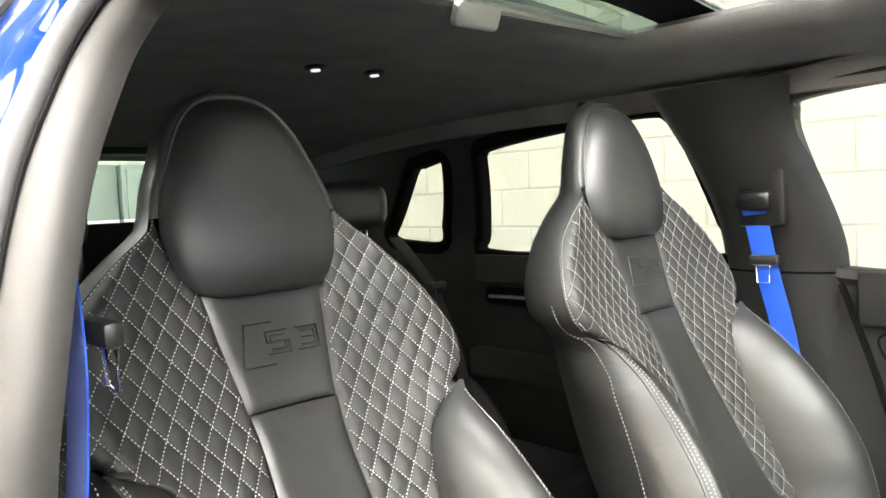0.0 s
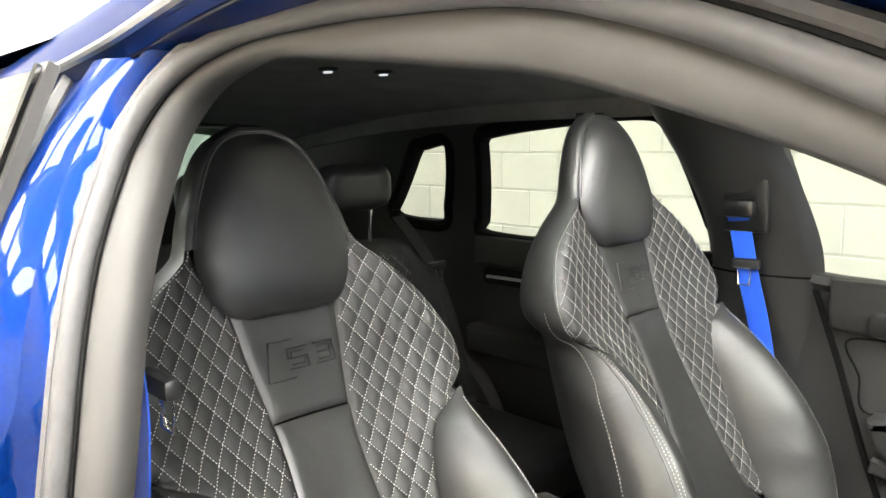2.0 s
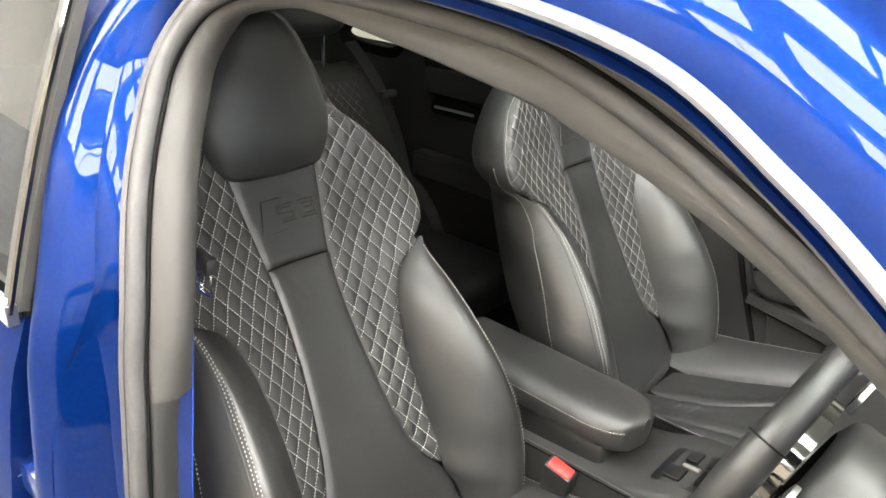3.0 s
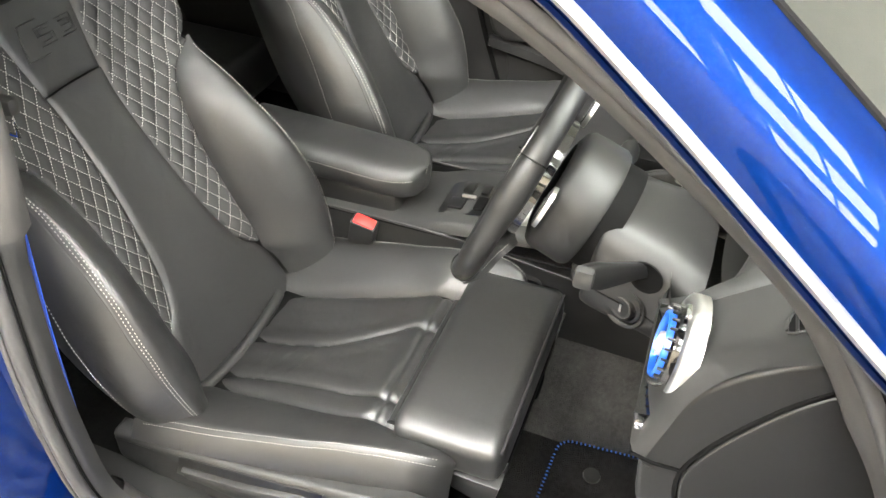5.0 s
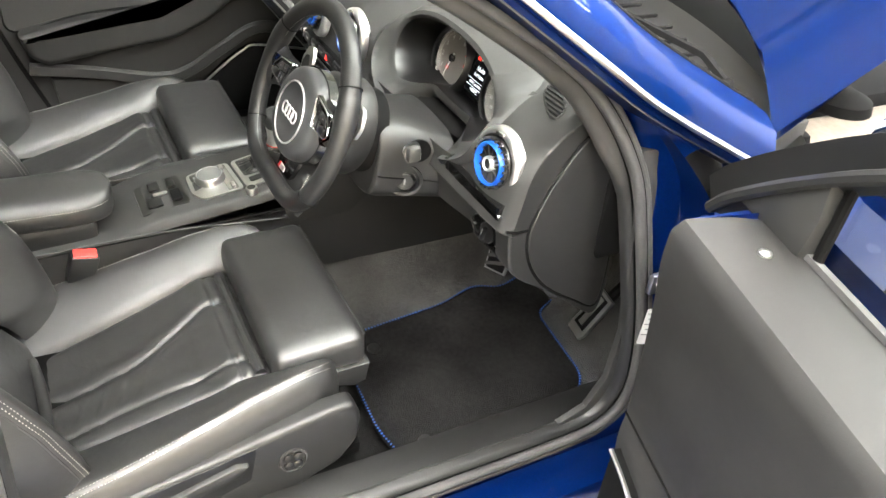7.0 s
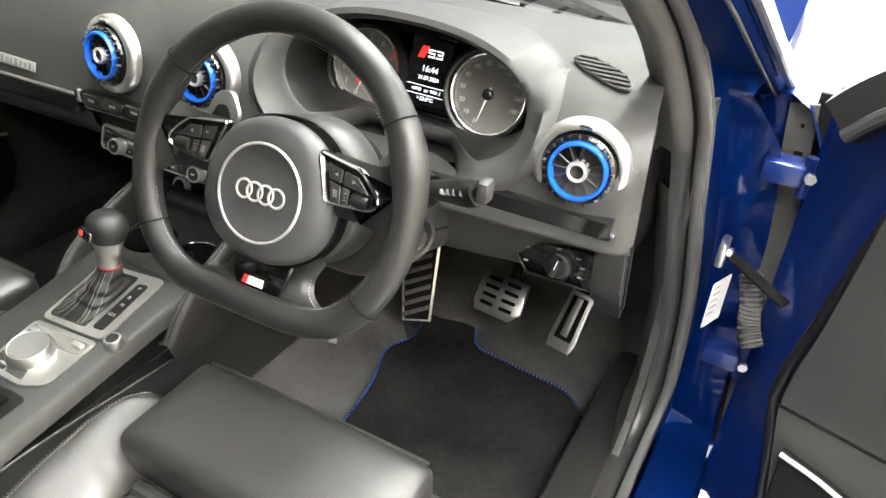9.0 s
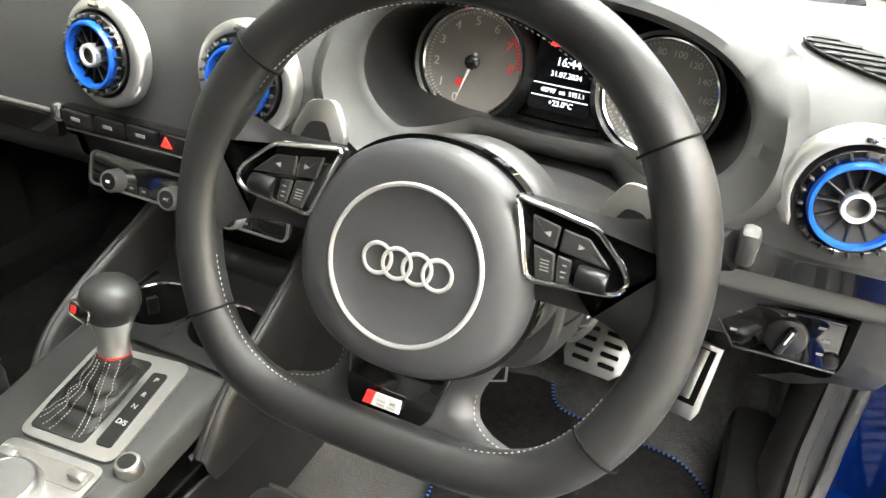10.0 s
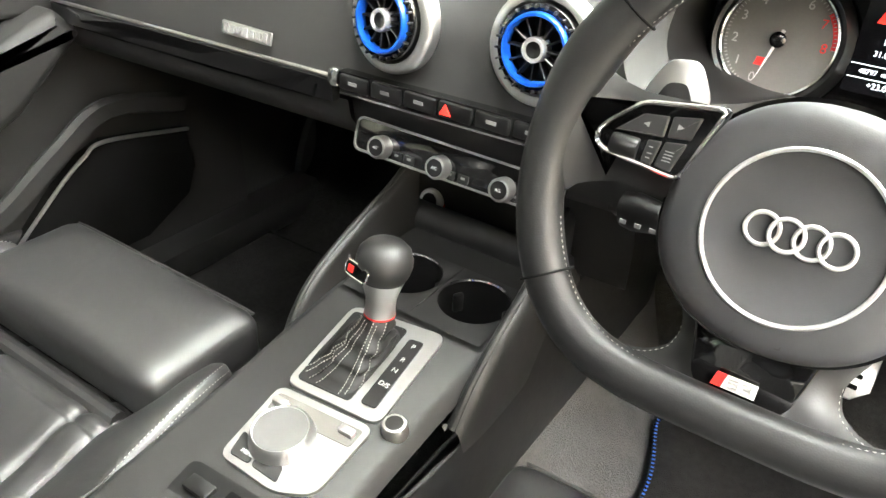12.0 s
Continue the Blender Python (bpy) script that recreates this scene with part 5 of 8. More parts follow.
part("display_lines", g, LIT_WHITE, cluster)
g = G().tube([m @ Vector((x, y, 0.004)) for x, y in ((-0.045, 0.056), (-0.034, 0.048), (-0.028, 0.049), (0.028, 0.049), (0.034, 0.048), (0.045, 0.056))], 0.0011, n=6)
part("display_surround", g, STEEL, cluster)
# lower lip of the hood and the ledge over the column
g = G().grid(lambda u, v: (0.185 + 0.365 * u, 0.925 + 0.075 * v + 0.02 * (2 * u - 1) ** 2, 0.906 + 0.006 * v + lean(0.185 + 0.365 * u) * 0.3 - 0.020 * (1 - (2 * u - 1) ** 2)), 24, 6)
part("cluster_ledge", g, BUTTON, dash)


# round air vents
def air_vent(c, normal, angle=0):
    v = thing("air_vent", c, "round air vent with chrome ring and bright blue inner ring", "air vent", "round air vents")
    m = facing(c, normal) @ Matrix.Rotation(radians(angle), 4, "Z")
    part("chrome_ring", G().lathe([(0.0570, -0.030), (0.0570, -0.021), (0.0560, -0.0165), (0.0530, -0.0135), (0.049, -0.0115), (0.0455, -0.0120), (0.0440, -0.017), (0.0440, -0.032)], 64, m), VENT_RING, v, "polished silver ring")
    part("barrel", G().lathe([(0.0430, -0.040), (0.0430, -0.012), (0.0415, -0.006), (0.0380, -0.004), (0.0340, -0.006), (0.0335, -0.010), (0.0335, -0.040), (0.0, -0.040)], 48, m), PIANO, v, "gloss black barrel")
    part("blue_ring", G().lathe([(0.0345, -0.006), (0.0345, -0.001), (0.0332, 0.0020), (0.0308, 0.0020), (0.0298, -0.001), (0.0298, -0.010)], 64, m), BLUE, v, "bright blue ring")
    for k in range(12):
        a = 2 * math.pi * k / 12
        part("blade", G().box((0.0205, 0, -0.010), (0.019, 0.0022, 0.012), 0.0008, m @ Matrix.Rotation(a, 4, "Z"), 1), BUTTON, v)
    for k in range(24):
        a = 2 * math.pi * (k + 0.5) / 24
        part("outer_rib", G().box((0.0392, 0, -0.004), (0.004, 0.0022, 0.010), 0.0006, m @ Matrix.Rotation(a, 4, "Z"), 1), BUTTON, v)
    part("hub", G().lathe([(0.0122, -0.014), (0.0122, 0.000), (0.0112, 0.0025), (0.0088, 0.0025), (0.0075, -0.001)], 32, m), EMBLEM, v, "silver hub")
    part("hub_cap", G().lathe([(0.0078, 0.0), (0.004, -0.002), (0, -0.0025)], 24, m), BUTTON, v)
    part("grip_notch", G().box((0, 0.0495, -0.011), (0.018, 0.006, 0.006), 0.002, m), CHROME, v)
    return v


air_vent((-0.088, 0.848, 0.939), (-0.10, -1, 0.12))
air_vent((0.089, 0.852, 0.946), (0.0, -1, 0.12))
air_vent((0.632, 0.872, 0.957), (0.06, -1, 0.10))
air_vent((-0.62, 0.866, 0.928), (-0.06, -1, 0.10))

# demister grille in the dash top beside the window
DEM = [(-0.037, 0.0245), (-0.016, 0.0275), (0.010, 0.014), (0.032, -0.003), (0.0385, -0.0255), (0.0205, -0.0235), (-0.004, -0.010), (-0.0255, 0.005)]
dem_m = facing((0.606, 0.997, 1.0265), (0.10, -0.62, 0.78))
DEM_N = Vector((0.10, -0.62, 0.78)).normalized()


def dash_z(x, y):
    """Height of the dash top at a place."""
    lo, hi = 0.22, 0.90
    for _ in range(26):
        v = (lo + hi) / 2
        i = v * (len(DASH_CURVE) - 1)
        k = DASH_CURVE[int(i)].y
        q = dash_pt((x * 0.705 / end_x(k) + 0.705) / 1.41, v)
        lo, hi = (v, hi) if q[1] < y else (lo, v)
    return q[2]


def on_dash(x, y, lift):
    """A place of the grille's plane, laid on the dash top."""
    p = dem_m @ Vector((x, y, 0))
    lo, hi = -0.04, 0.04
    for _ in range(22):
        k = (lo + hi) / 2
        q = p + DEM_N * k
        lo, hi = (lo, k) if q.z > dash_z(q.x, q.y) else (k, hi)
    return p + DEM_N * (k + lift)


dem_line = [(p.x, p.y) for p in curve_pts([(x, y, 0) for x, y in DEM], 4, True)]
dem_rings = [[on_dash(x * k, y * k, 0.0036) for x, y in dem_line] for k in (1.0, 0.75, 0.5, 0.25, 0.02)]
dem = part("demister_grille", bands(G(), dem_rings), BLACK, dash, "black demister grille")
part("grille_rim", G().tube([on_dash(x, y, 0.0032) for x, y in dem_line], 0.0016, True, 6), PLASTIC, dem)
for k in range(7):
    off = -0.0225 + 0.0078 * k
    xs = []
    for (xa, ya), (xb, yb) in zip(dem_line, dem_line[1:] + dem_line[:1]):
        fa, fb = ya + 0.10 * xa - off, yb + 0.10 * xb - off
        if fa * fb < 0:
            xs.append(xa + (xb - xa) * fa / (fa - fb))
    if len(xs) == 2 and abs(xs[0] - xs[1]) > 0.008:
        a, b = sorted(xs)
        ends = [on_dash(a + (b - a) * j / 6, off - 0.10 * (a + (b - a) * j / 6), 0.0056) for j in range(7)]
        part("grille_slat", G().sweep(ends, [(-0.0013, -0.001), (0.0013, -0.001), (0.0013, 0.001), (-0.0013, 0.001)], False, (0.10, -0.62, 0.78)), PLASTIC, dem)
# decorative strip across the passenger side, and the driver's gloss strip
def band(x0, x1, y0, z0, prof, n=30, curve=0.0):
    return G().sweep([(x0 + (x1 - x0) * i / n, y0 + curve * ((i / n) - 0.5) ** 2 - curve / 4, z0 + lean(x0 + (x1 - x0) * i / n)) for i in range(n + 1)], prof, False, (0, 0, 1))
part("chrome_strip", G().tube([(-0.70 + 0.545 * i / 30, 0.8555, 0.862 + lean(-0.70 + 0.545 * i / 30)) for i in range(31)], 0.0026, n=10), TRIM_ALU, dash, "thin bright strip")
part("gloss_strip", band(-0.70, -0.16, 0.860, 0.845, [(-0.006, -0.013), (0.006, -0.013), (0.006, 0.012), (-0.006, 0.012)]), PIANO, dash, "gloss black strip")
part("gloss_strip", band(0.515, 0.684, 0.880, 0.878, [(-0.012, -0.012), (0.010, -0.012), (0.014, 0.010), (-0.008, 0.014)]), PIANO, dash, "gloss black strip")
part("strip_tip", G().box((0.682, 0.875, 0.893), (0.014, 0.012, 0.005), 0.002), CHROME, dash)
g = G().prism(rounded(0.084, 0.016, 0.002), 0.003, facing((-0.305, 0.866, 0.877), (0, -1, 0.25)), 0.001)
badge = part("dash_badge", g, SATIN, dash, "small satin badge")
g = G()
for k in range(7):
    g.box((-0.033 + 0.011 * k, 0, 0.0035), (0.007, 0.008 if k % 3 else 0.011, 0.001), 0, facing((-0.305, 0.866, 0.877), (0, -1, 0.25)))
part("badge_bars", g, DIM, badge)
# button row with chrome tips
row = part("button_strip", band(-0.150, 0.165, 0.864, 0.858, [(-0.006, -0.012), (0.008, -0.012), (0.008, 0.012), (-0.006, 0.012)]), PIANO, dash, "row of black buttons")
for k in range(7):
    x = -0.128 + 0.045 * k
    part("button", G().box((x, 0.857, 0.859 + lean(x)), (0.041, 0.010, 0.018), 0.003), BUTTON, row)
    if k != 3:
        part("button_mark", G().box((x, 0.8516, 0.860 + lean(x)), (0.012, 0.0006, 0.004)), DIM, row)
x = -0.003
part("hazard_mark", G().prism([(-0.007, -0.005), (0.007, -0.005), (0.0, 0.0065)], 0.001, facing((x, 0.8512, 0.860 + lean(x)), (0, -1, 0.0))), LIT_RED, row, "red hazard triangle")
part("row_tip", G().box((-0.158, 0.860, 0.860), (0.016, 0.018, 0.022), 0.005), CHROME, row, "chrome end piece")
part("row_edge", band(-0.150, 0.165, 0.858, 0.845, [(-0.002, -0.0015), (0.002, -0.0015), (0.002, 0.0015), (-0.002, 0.0015)]), CHROME, row)
# glove box and lower passenger side
g = G().grid(lambda u, v: (-0.705 + 0.56 * u, [0.864, 0.869, 0.893, 0.950, 1.02, 1.10][min(int(v * 5 + 0.001), 5)], [0.834, 0.812, 0.782, 0.752, 0.735, 0.73][min(int(v * 5 + 0.001), 5)] + lean(-0.705 + 0.56 * u)), 24, 5)
glove = part("glove_box", g, PLASTIC, dash, "black glove box lid", sharp=60)
g = G().tube([(-0.66, 0.8645, 0.812), (-0.40, 0.865, 0.817), (-0.20, 0.8655, 0.823)], 0.0014)
part("lid_joint", g, BLACK, glove)
# centre stack: climate panel
g = G().grid(lambda u, v: (-0.150 + 0.33 * u, [0.874, 0.884, 0.895, 0.965, 0.992, 0.995][min(int(v * 5 + 0.001), 5)], [0.845, 0.80, 0.781, 0.773, 0.690, 0.630][min(int(v * 5 + 0.001), 5)] + lean(-0.15 + 0.33 * u)), 20, 5)
part("centre_panel", g, PLASTIC_HARD, dash, "black centre stack", sharp=60)
m = facing((0.000, 0.874, 0.794), (0, -1, 0.30))
part("climate_panel", G().prism(rounded(0.268, 0.038, 0.008), 0.008, m, 0.002), PIANO, dash, "gloss black climate panel")
panel = bpy.data.objects[dash.children[-1].name]
part("panel_edge", G().sweep([m @ Vector((x, y, 0.008)) for x, y in rounded(0.268, 0.038, 0.008)], [(-0.0012, -0.0012), (0.0012, -0.0012), (0.0012, 0.0012), (-0.0012, 0.0012)], True, (0, -1, 0.3)), SATIN, panel, "satin edge")
for dx in (-0.093, -0.012, 0.069):
    k = part("climate_knob", G().lathe([(0.0135, 0.006), (0.013, 0.018), (0.012, 0.021), (0.0105, 0.0215), (0.010, 0.020), (0, 0.0195)], 40, m @ Matrix.Translation((dx, -0.007, 0.002))), SATIN, panel, "satin metal knob")
    part("knob_face", G().lathe([(0.0098, 0.0208), (0, 0.0208)], 24, m @ Matrix.Translation((dx, -0.007, 0.002))), BUTTON, panel)
    letters("AUTO" if dx < -0.1 else "A/C", 0.0045, WHITE, panel, m @ Matrix.Translation((dx, -0.007, 0.0235)), "knob_text", 0.0002)
for k in range(7):
    dx = -0.072 + 0.0175 * k + (0.020 if k > 1 else 0) + (0.03 if k > 4 else 0)
    part("climate_button", G().box((dx, -0.012, 0.0085), (0.014, 0.010, 0.002), 0.001, m), BUTTON, panel)
    part("button_mark", G().box((dx, -0.011, 0.0097), (0.005, 0.0025, 0.0004), 0, m), DIM, panel)
# start button and red ring low in the stack
m = facing((-0.104, 0.996, 0.663), (0.05, -1, 0.3))
st = part("mode_knob", G().lathe([(0.017, 0), (0.017, 0.012), (0.015, 0.015), (0, 0.0145)], 32, m), EMBLEM, dash, "satin metal mode knob")
part("red_ring", G().lathe([(0.0155, 0.004), (0.0185, 0.003), (0.0185, 0.0)], 32, m), RED, st, "red ring")
part("knob_face", G().lathe([(0.011, 0.0155), (0, 0.0155)], 24, m), BUTTON, st)
# driver's knee panel
g = G().grid(lambda u, v: (0.175 + 0.488 * u, [0.872, 0.878, 0.890, 0.917, 0.99, 1.10][min(int(v * 5 + 0.001), 5)] + 0.006 * math.sin(u * 7) + 0.012 * min(1.0, max(0.0, (u - 0.55) / 0.2)) + 0.018 * max(0.0, (u - 0.62) / 0.38) ** 1.5, [0.900, 0.852, 0.790, 0.770, 0.752, 0.748][min(int(v * 5 + 0.001), 5)] + lean(0.175 + 0.535 * u) * 0.5), 30, 5)
part("knee_panel", g, PLASTIC, dash, "black knee panel", sharp=60)
letters("AIRBAG", 0.010, DIM, dash, facing((0.525, 0.874, 0.862), (0, -1, 0.2)), "airbag_mark", 0.0002)
# lamp switch
m = facing((0.621, 0.908, 0.814), (0, -1, 0.0)) @ Matrix.Rotation(radians(3), 4, "Z")
sw = part("lamp_switch_panel", G().prism([(-0.058, 0.024), (0.048, 0.026), (0.060, 0.010), (0.052, -0.026), (-0.040, -0.024), (-0.056, 0.0)], 0.006, m, 0.003), PIANO, dash, "black lamp switch panel")
part("panel_rim", G().tube([m @ Vector((x, y, 0.006)) for x, y in ((-0.058, 0.024), (0.048, 0.026), (0.060, 0.010), (0.052, -0.026), (-0.040, -0.024), (-0.056, 0.0))], 0.0011, True, 6), BUTTON, sw)
part("lamp_knob", G().lathe([(0.019, 0.004), (0.018, 0.010), (0.015, 0.012), (0, 0.012)], 32, m), BUTTON, sw, "round lamp switch knob")
part("knob_grip", G().box((0, 0, 0.014), (0.008, 0.030, 0.010), 0.003, m @ Matrix.Rotation(radians(-18), 4, "Z")), BUTTON, sw, "raised knob grip")
part("grip_line", G().box((0, 0.006, 0.0192), (0.0014, 0.014, 0.0006), 0, m @ Matrix.Rotation(radians(-18), 4, "Z")), WHITE, sw)
for dx, dy in ((-0.042, 0.014), (-0.042, -0.006), (0.0, 0.022), (0.026, 0.016), (0.032, 0.004), (0.030, -0.010), (0.044, -0.016)):
    part("switch_mark", G().box((dx, dy, 0.0066), (0.006, 0.0025, 0.0004), 0, m), DIM, sw)
part("dimmer_wheel", G().lathe([(0.007, 0.004), (0.007, 0.009), (0.005, 0.010), (0, 0.010)], 20, m @ Matrix.Translation((0.040, -0.014, 0))), BUTTON, sw)
# end panel of the dashboard beside the open door
END = [(1.040, 1.004), (1.000, 0.982), (0.960, 0.936), (0.932, 0.890), (0.922, 0.850), (0.938, 0.795), (0.985, 0.733), (1.07, 0.668), (1.135, 0.628), (1.148, 0.690), (1.140, 0.770), (1.112, 0.880), (1.078, 0.975)]
yz = Matrix(((-0.20, -0.06, 1, 0.664 + 0.20 * 0.88 + 0.06 * 0.93), (1, 0, 0, 0), (0, 1, 0, 0), (0, 0, 0, 1)))
end = part("end_cap", G().prism([(p.x, p.y) for p in curve_pts([(1.03, 1.035, 0), (0.945, 1.000, 0), (0.905, 0.955, 0), (0.886, 0.90, 0), (0.884, 0.850, 0), (0.905, 0.785, 0), (1.00, 0.712, 0), (1.08, 0.645, 0), (1.140, 0.604, 0), (1.162, 0.66, 0), (1.158, 0.76, 0), (1.130, 0.88, 0), (1.10, 1.00, 0)], 5, True)], 0.040, yz, 0.006, 3), PLASTIC_HARD, dash, "smooth black end cap")
lid_line = [(p.y, p.z) for p in curve_pts([(0, y, z) for y, z in END], 5, True)]
part("cap_joint", G().tube([(0.7040 - 0.20 * (y - 0.88) - 0.06 * (z - 0.93), y, z) for y, z in lid_line], 0.0030, True, 6), BLACK, end)
part("cap_lid", G().prism([(1.04 + (y - 1.04) * 0.972, 0.83 + (z - 0.83) * 0.985) for y, z in lid_line], 0.006, Matrix.Translation((0.0375, 0, 0)) @ yz, 0.003, 3), PLASTIC_HARD, end, "smooth black fuse lid")
part("cap_notch", G().tube([(0.706 - 0.20 * (y - 0.88) - 0.06 * (z - 0.93), y, z) for y, z in ((0.872, 0.882), (0.895, 0.872), (0.920, 0.868))], 0.0022, n=6), BLACK, end)
part("dash_core", G().box((0.0, 1.19, 0.83), (1.36, 0.20, 0.18), 0.02), BLACK, dash)

# ---- steering column and wheel ----
col = thing("steering_column", (0.366, 0.80, 0.88), "black steering column shroud with stalks", "steering column")
AX = Vector((0, math.cos(radians(21)), -math.sin(radians(21))))
W0 = Vector((0.369, 0.670, 0.936))
AXM = facing(W0, AX)
part("column_collar", G().lathe([(0.060, 0.030), (0.078, 0.036), (0.084, 0.044), (0.085, 0.090), (0.081, 0.097), (0.060, 0.098)], 56, AXM), PLASTIC_HARD, col, "round black collar behind the wheel", sharp=50)
part("collar_gap", G().lathe([(0.074, 0.090), (0.074, 0.125)], 40, AXM), BLACK, col)
SHROUD_Y = [0.772, 0.776, 0.790, 0.85, 0.905]


def colp(u, v):
    """The shroud: a rounded box that widens towards the dashboard."""
    y = sm(u * 4, [0, 1, 2, 3, 4], SHROUD_Y)
    hx = sm(y, SHROUD_Y, [0.078, 0.084, 0.088, 0.098, 0.116])
    hz = sm(y, SHROUD_Y, [0.070, 0.075, 0.078, 0.076, 0.070])
    zc = sm(y, [0.772, 0.905], [0.864, 0.842])
    a = 2 * math.pi * v
    c, s = math.cos(a), math.sin(a)
    z = hz * math.copysign(abs(s) ** 0.62, s)
    return (W0.x - 0.002 + hx * math.copysign(abs(c) ** 0.62, c), y + 0.10 * z, zc + z)
part("shroud", G().grid(colp, 24, 72, False, True).add([colp(0, j / 72) for j in range(72)], [tuple(range(72))]), PLASTIC_HARD, col, "black plastic shroud", sharp=50)
part("shroud_joint", G().tube([Vector(colp(0.30 + 0.68 * i / 20, 0.985)) + Vector((0.0004, 0, 0)) for i in range(21)], 0.0012, n=6), BLACK, col)
# ignition switch in the shroud's side
m = facing((0.4555, 0.826, 0.832), (0.90, -0.42, 0.02))
part("switch_dish", G().lathe([(0.032, 0.001), (0.031, 0.0035), (0.027, 0.002), (0.025, -0.002)], 44, m), PLASTIC_HARD, col, "round dished surround")
sb = part("ignition_knob", G().lathe([(0.025, -0.006), (0.025, 0.001), (0.021, 0.003), (0.020, 0.001), (0.019, 0.000), (0.0165, 0.004), (0.0155, 0.007), (0, 0.006)], 40, m), BUTTON, col, "round ignition switch")
part("ignition_ring", G().lathe([(0.0170, 0.002), (0.0160, 0.0072), (0.0145, 0.0080), (0.0125, 0.0072)], 40, m), PLASTIC, sb)
part("key_slot", G().box((0, 0, 0.0074), (0.003, 0.012, 0.001), 0, m), DIM, sb)
m = facing((0.4645, 0.843, 0.893), (0.95, -0.30, 0.02))
part("stalk_socket", G().lathe([(0.022, 0.001), (0.021, 0.003), (0.018, 0.0015), (0.0, 0.0012)], 36, m), BLACK, col, "dark stalk socket")
def stalk(side, c, tip, name, label):
    c, tip = Vector(c), Vector(tip)
    g = G().sweep([c, c.lerp(tip, 0.3), c.lerp(tip, 0.55), c.lerp(tip, 0.85), tip], [(-0.010, -0.013), (0.010, -0.013), (0.013, -0.004), (0.012, 0.008), (0.006, 0.014), (-0.006, 0.014), (-0.012, 0.008), (-0.013, -0.004)], False, (0, -0.4, 1), True, [0.62, 0.68, 0.85, 1.05, 0.92])
    s = part(name, g, BUTTON, col, label, 50)
    return s
s = stalk(1, (0.440, 0.849, 0.889), (0.556, 0.781, 0.946), "wiper_stalk", "black wiper stalk with grey tip")
part("stalk_tip", G().box((0.563, 0.781, 0.951), (0.014, 0.022, 0.026), 0.005, None), PLASTIC, s, "grey stalk tip")
g = G()
for k in range(4):
    g.box((0.506 + 0.011 * k, 0.7955 - 0.0064 * k, 0.9255 + 0.0054 * k), (0.007, 0.001, 0.006))
part("stalk_marks", g, DIM, s)
s = stalk(-1, (0.29, 0.765, 0.905), (0.205, 0.775, 0.905), "indicator_stalk", "black indicator stalk")
s = stalk(-1, (0.30, 0.755, 0.875), (0.232, 0.760, 0.870), "cruise_stalk", "black cruise stalk")
g = G()
for k in range(3):
    g.box((0.242 + 0.012 * k, 0.7335, 0.872), (0.005, 0.001, 0.0035))
part("stalk_marks", g, DIM, s)

wheel = thing("steering_wheel", W0, "black leather flat-bottomed steering wheel with silver trim and white stitching", "steering wheel")
WM = facing(W0, -AX, (0, 0, 1))  # x to the right, y up along the wheel, z towards the driver


def rim_xy(t):
    """Middle line of the rim: round, with a flat foot."""
    r = 0.1655
    x, y = r * math.cos(t), r * math.sin(t)
    if y < -0.085:
        k = (-0.085 - y) / (r - 0.085)
        y = -0.085 - 0.048 * math.sin(min(k, 1) * math.pi / 2)
    return x, y + 0.013


N = 120
pts, scl = [], []
for i in range(N):
    t = 2 * math.pi * i / N
    x, y = rim_xy(t)
    pts.append(WM @ Vector((x, y, 0.012)))
    grip = 0.18 * math.exp(-((abs(math.sin(t)) - 0.38) / 0.22) ** 2) * (1 if math.sin(t) > 0 else 0.2)
    scl.append(1 + grip)
prof = [(0.0162 * math.cos(a), 0.0150 * math.sin(a)) for a in [2 * math.pi * k / 14 for k in range(14)]]
part("rim", G().sweep(pts, prof, True, WM.to_3x3() @ Vector((0, 0, 1)), scale=scl), LEATHER_WHEEL, wheel, "black perforated leather rim")
g = G()
inner = [WM @ Vector((rim_xy(2 * math.pi * i / N)[0] * 0.897, 0.013 + (rim_xy(2 * math.pi * i / N)[1] - 0.013) * 0.892, 0.0165)) for i in range(N)]
spans = ((9, 52), (66, 84), (96, 114))
for a, b in spans:
    part("rim_stitching", G().dashes(inner[a:b], 0.0040, 0.66, 0.00046), STITCH, wheel, "white rim stitching")
for ang in (35, 145, 212, 328):
    t = radians(ang)
    x, y = rim_xy(t)
    d = Vector((x, y - 0.013, 0)).normalized()
    loop = [WM @ (Vector((x, y, 0.012)) + d * 0.0168 * 1.12 * math.cos(a) + Vector((0, 0, 1)) * 0.0156 * 1.12 * math.sin(a)) for a in [2 * math.pi * k / 20 for k in range(20)]]
    part("rim_joint", G().tube(loop, 0.0009, True, 5), BLACK, wheel)
# airbag cover
HUB = []
for i in range(72):
    t = 2 * math.pi * i / 72
    c, s = math.cos(t), math.sin(t)
    HUB.append((0.081 * math.copysign(abs(c) ** 0.92, c), (0.083 if s > 0 else 0.0715) * math.copysign(abs(s) ** 0.92, s) - 0.004))
g = G()
lv = [(1.0, -0.020), (1.0, 0.000), (0.985, 0.009), (0.95, 0.015), (0.88, 0.0195), (0.75, 0.0225), (0.62, 0.0235), (0.60, 0.0225), (0.30, 0.0235), (0.02, 0.024)]
rr = [[WM @ Vector((x * k, y * k, h)) for x, y in HUB] for k, h in lv]
bands(g, rr)
bag = part("airbag_cover", g, AIRBAG, wheel, "grained black airbag cover", sharp=60)
part("silver_ring", G().lathe([(0.0530, 0.021), (0.0530, 0.0242), (0.0518, 0.0255), (0.0502, 0.0250), (0.0498, 0.022)], 80, WM), EMBLEM, bag, "satin silver ring")
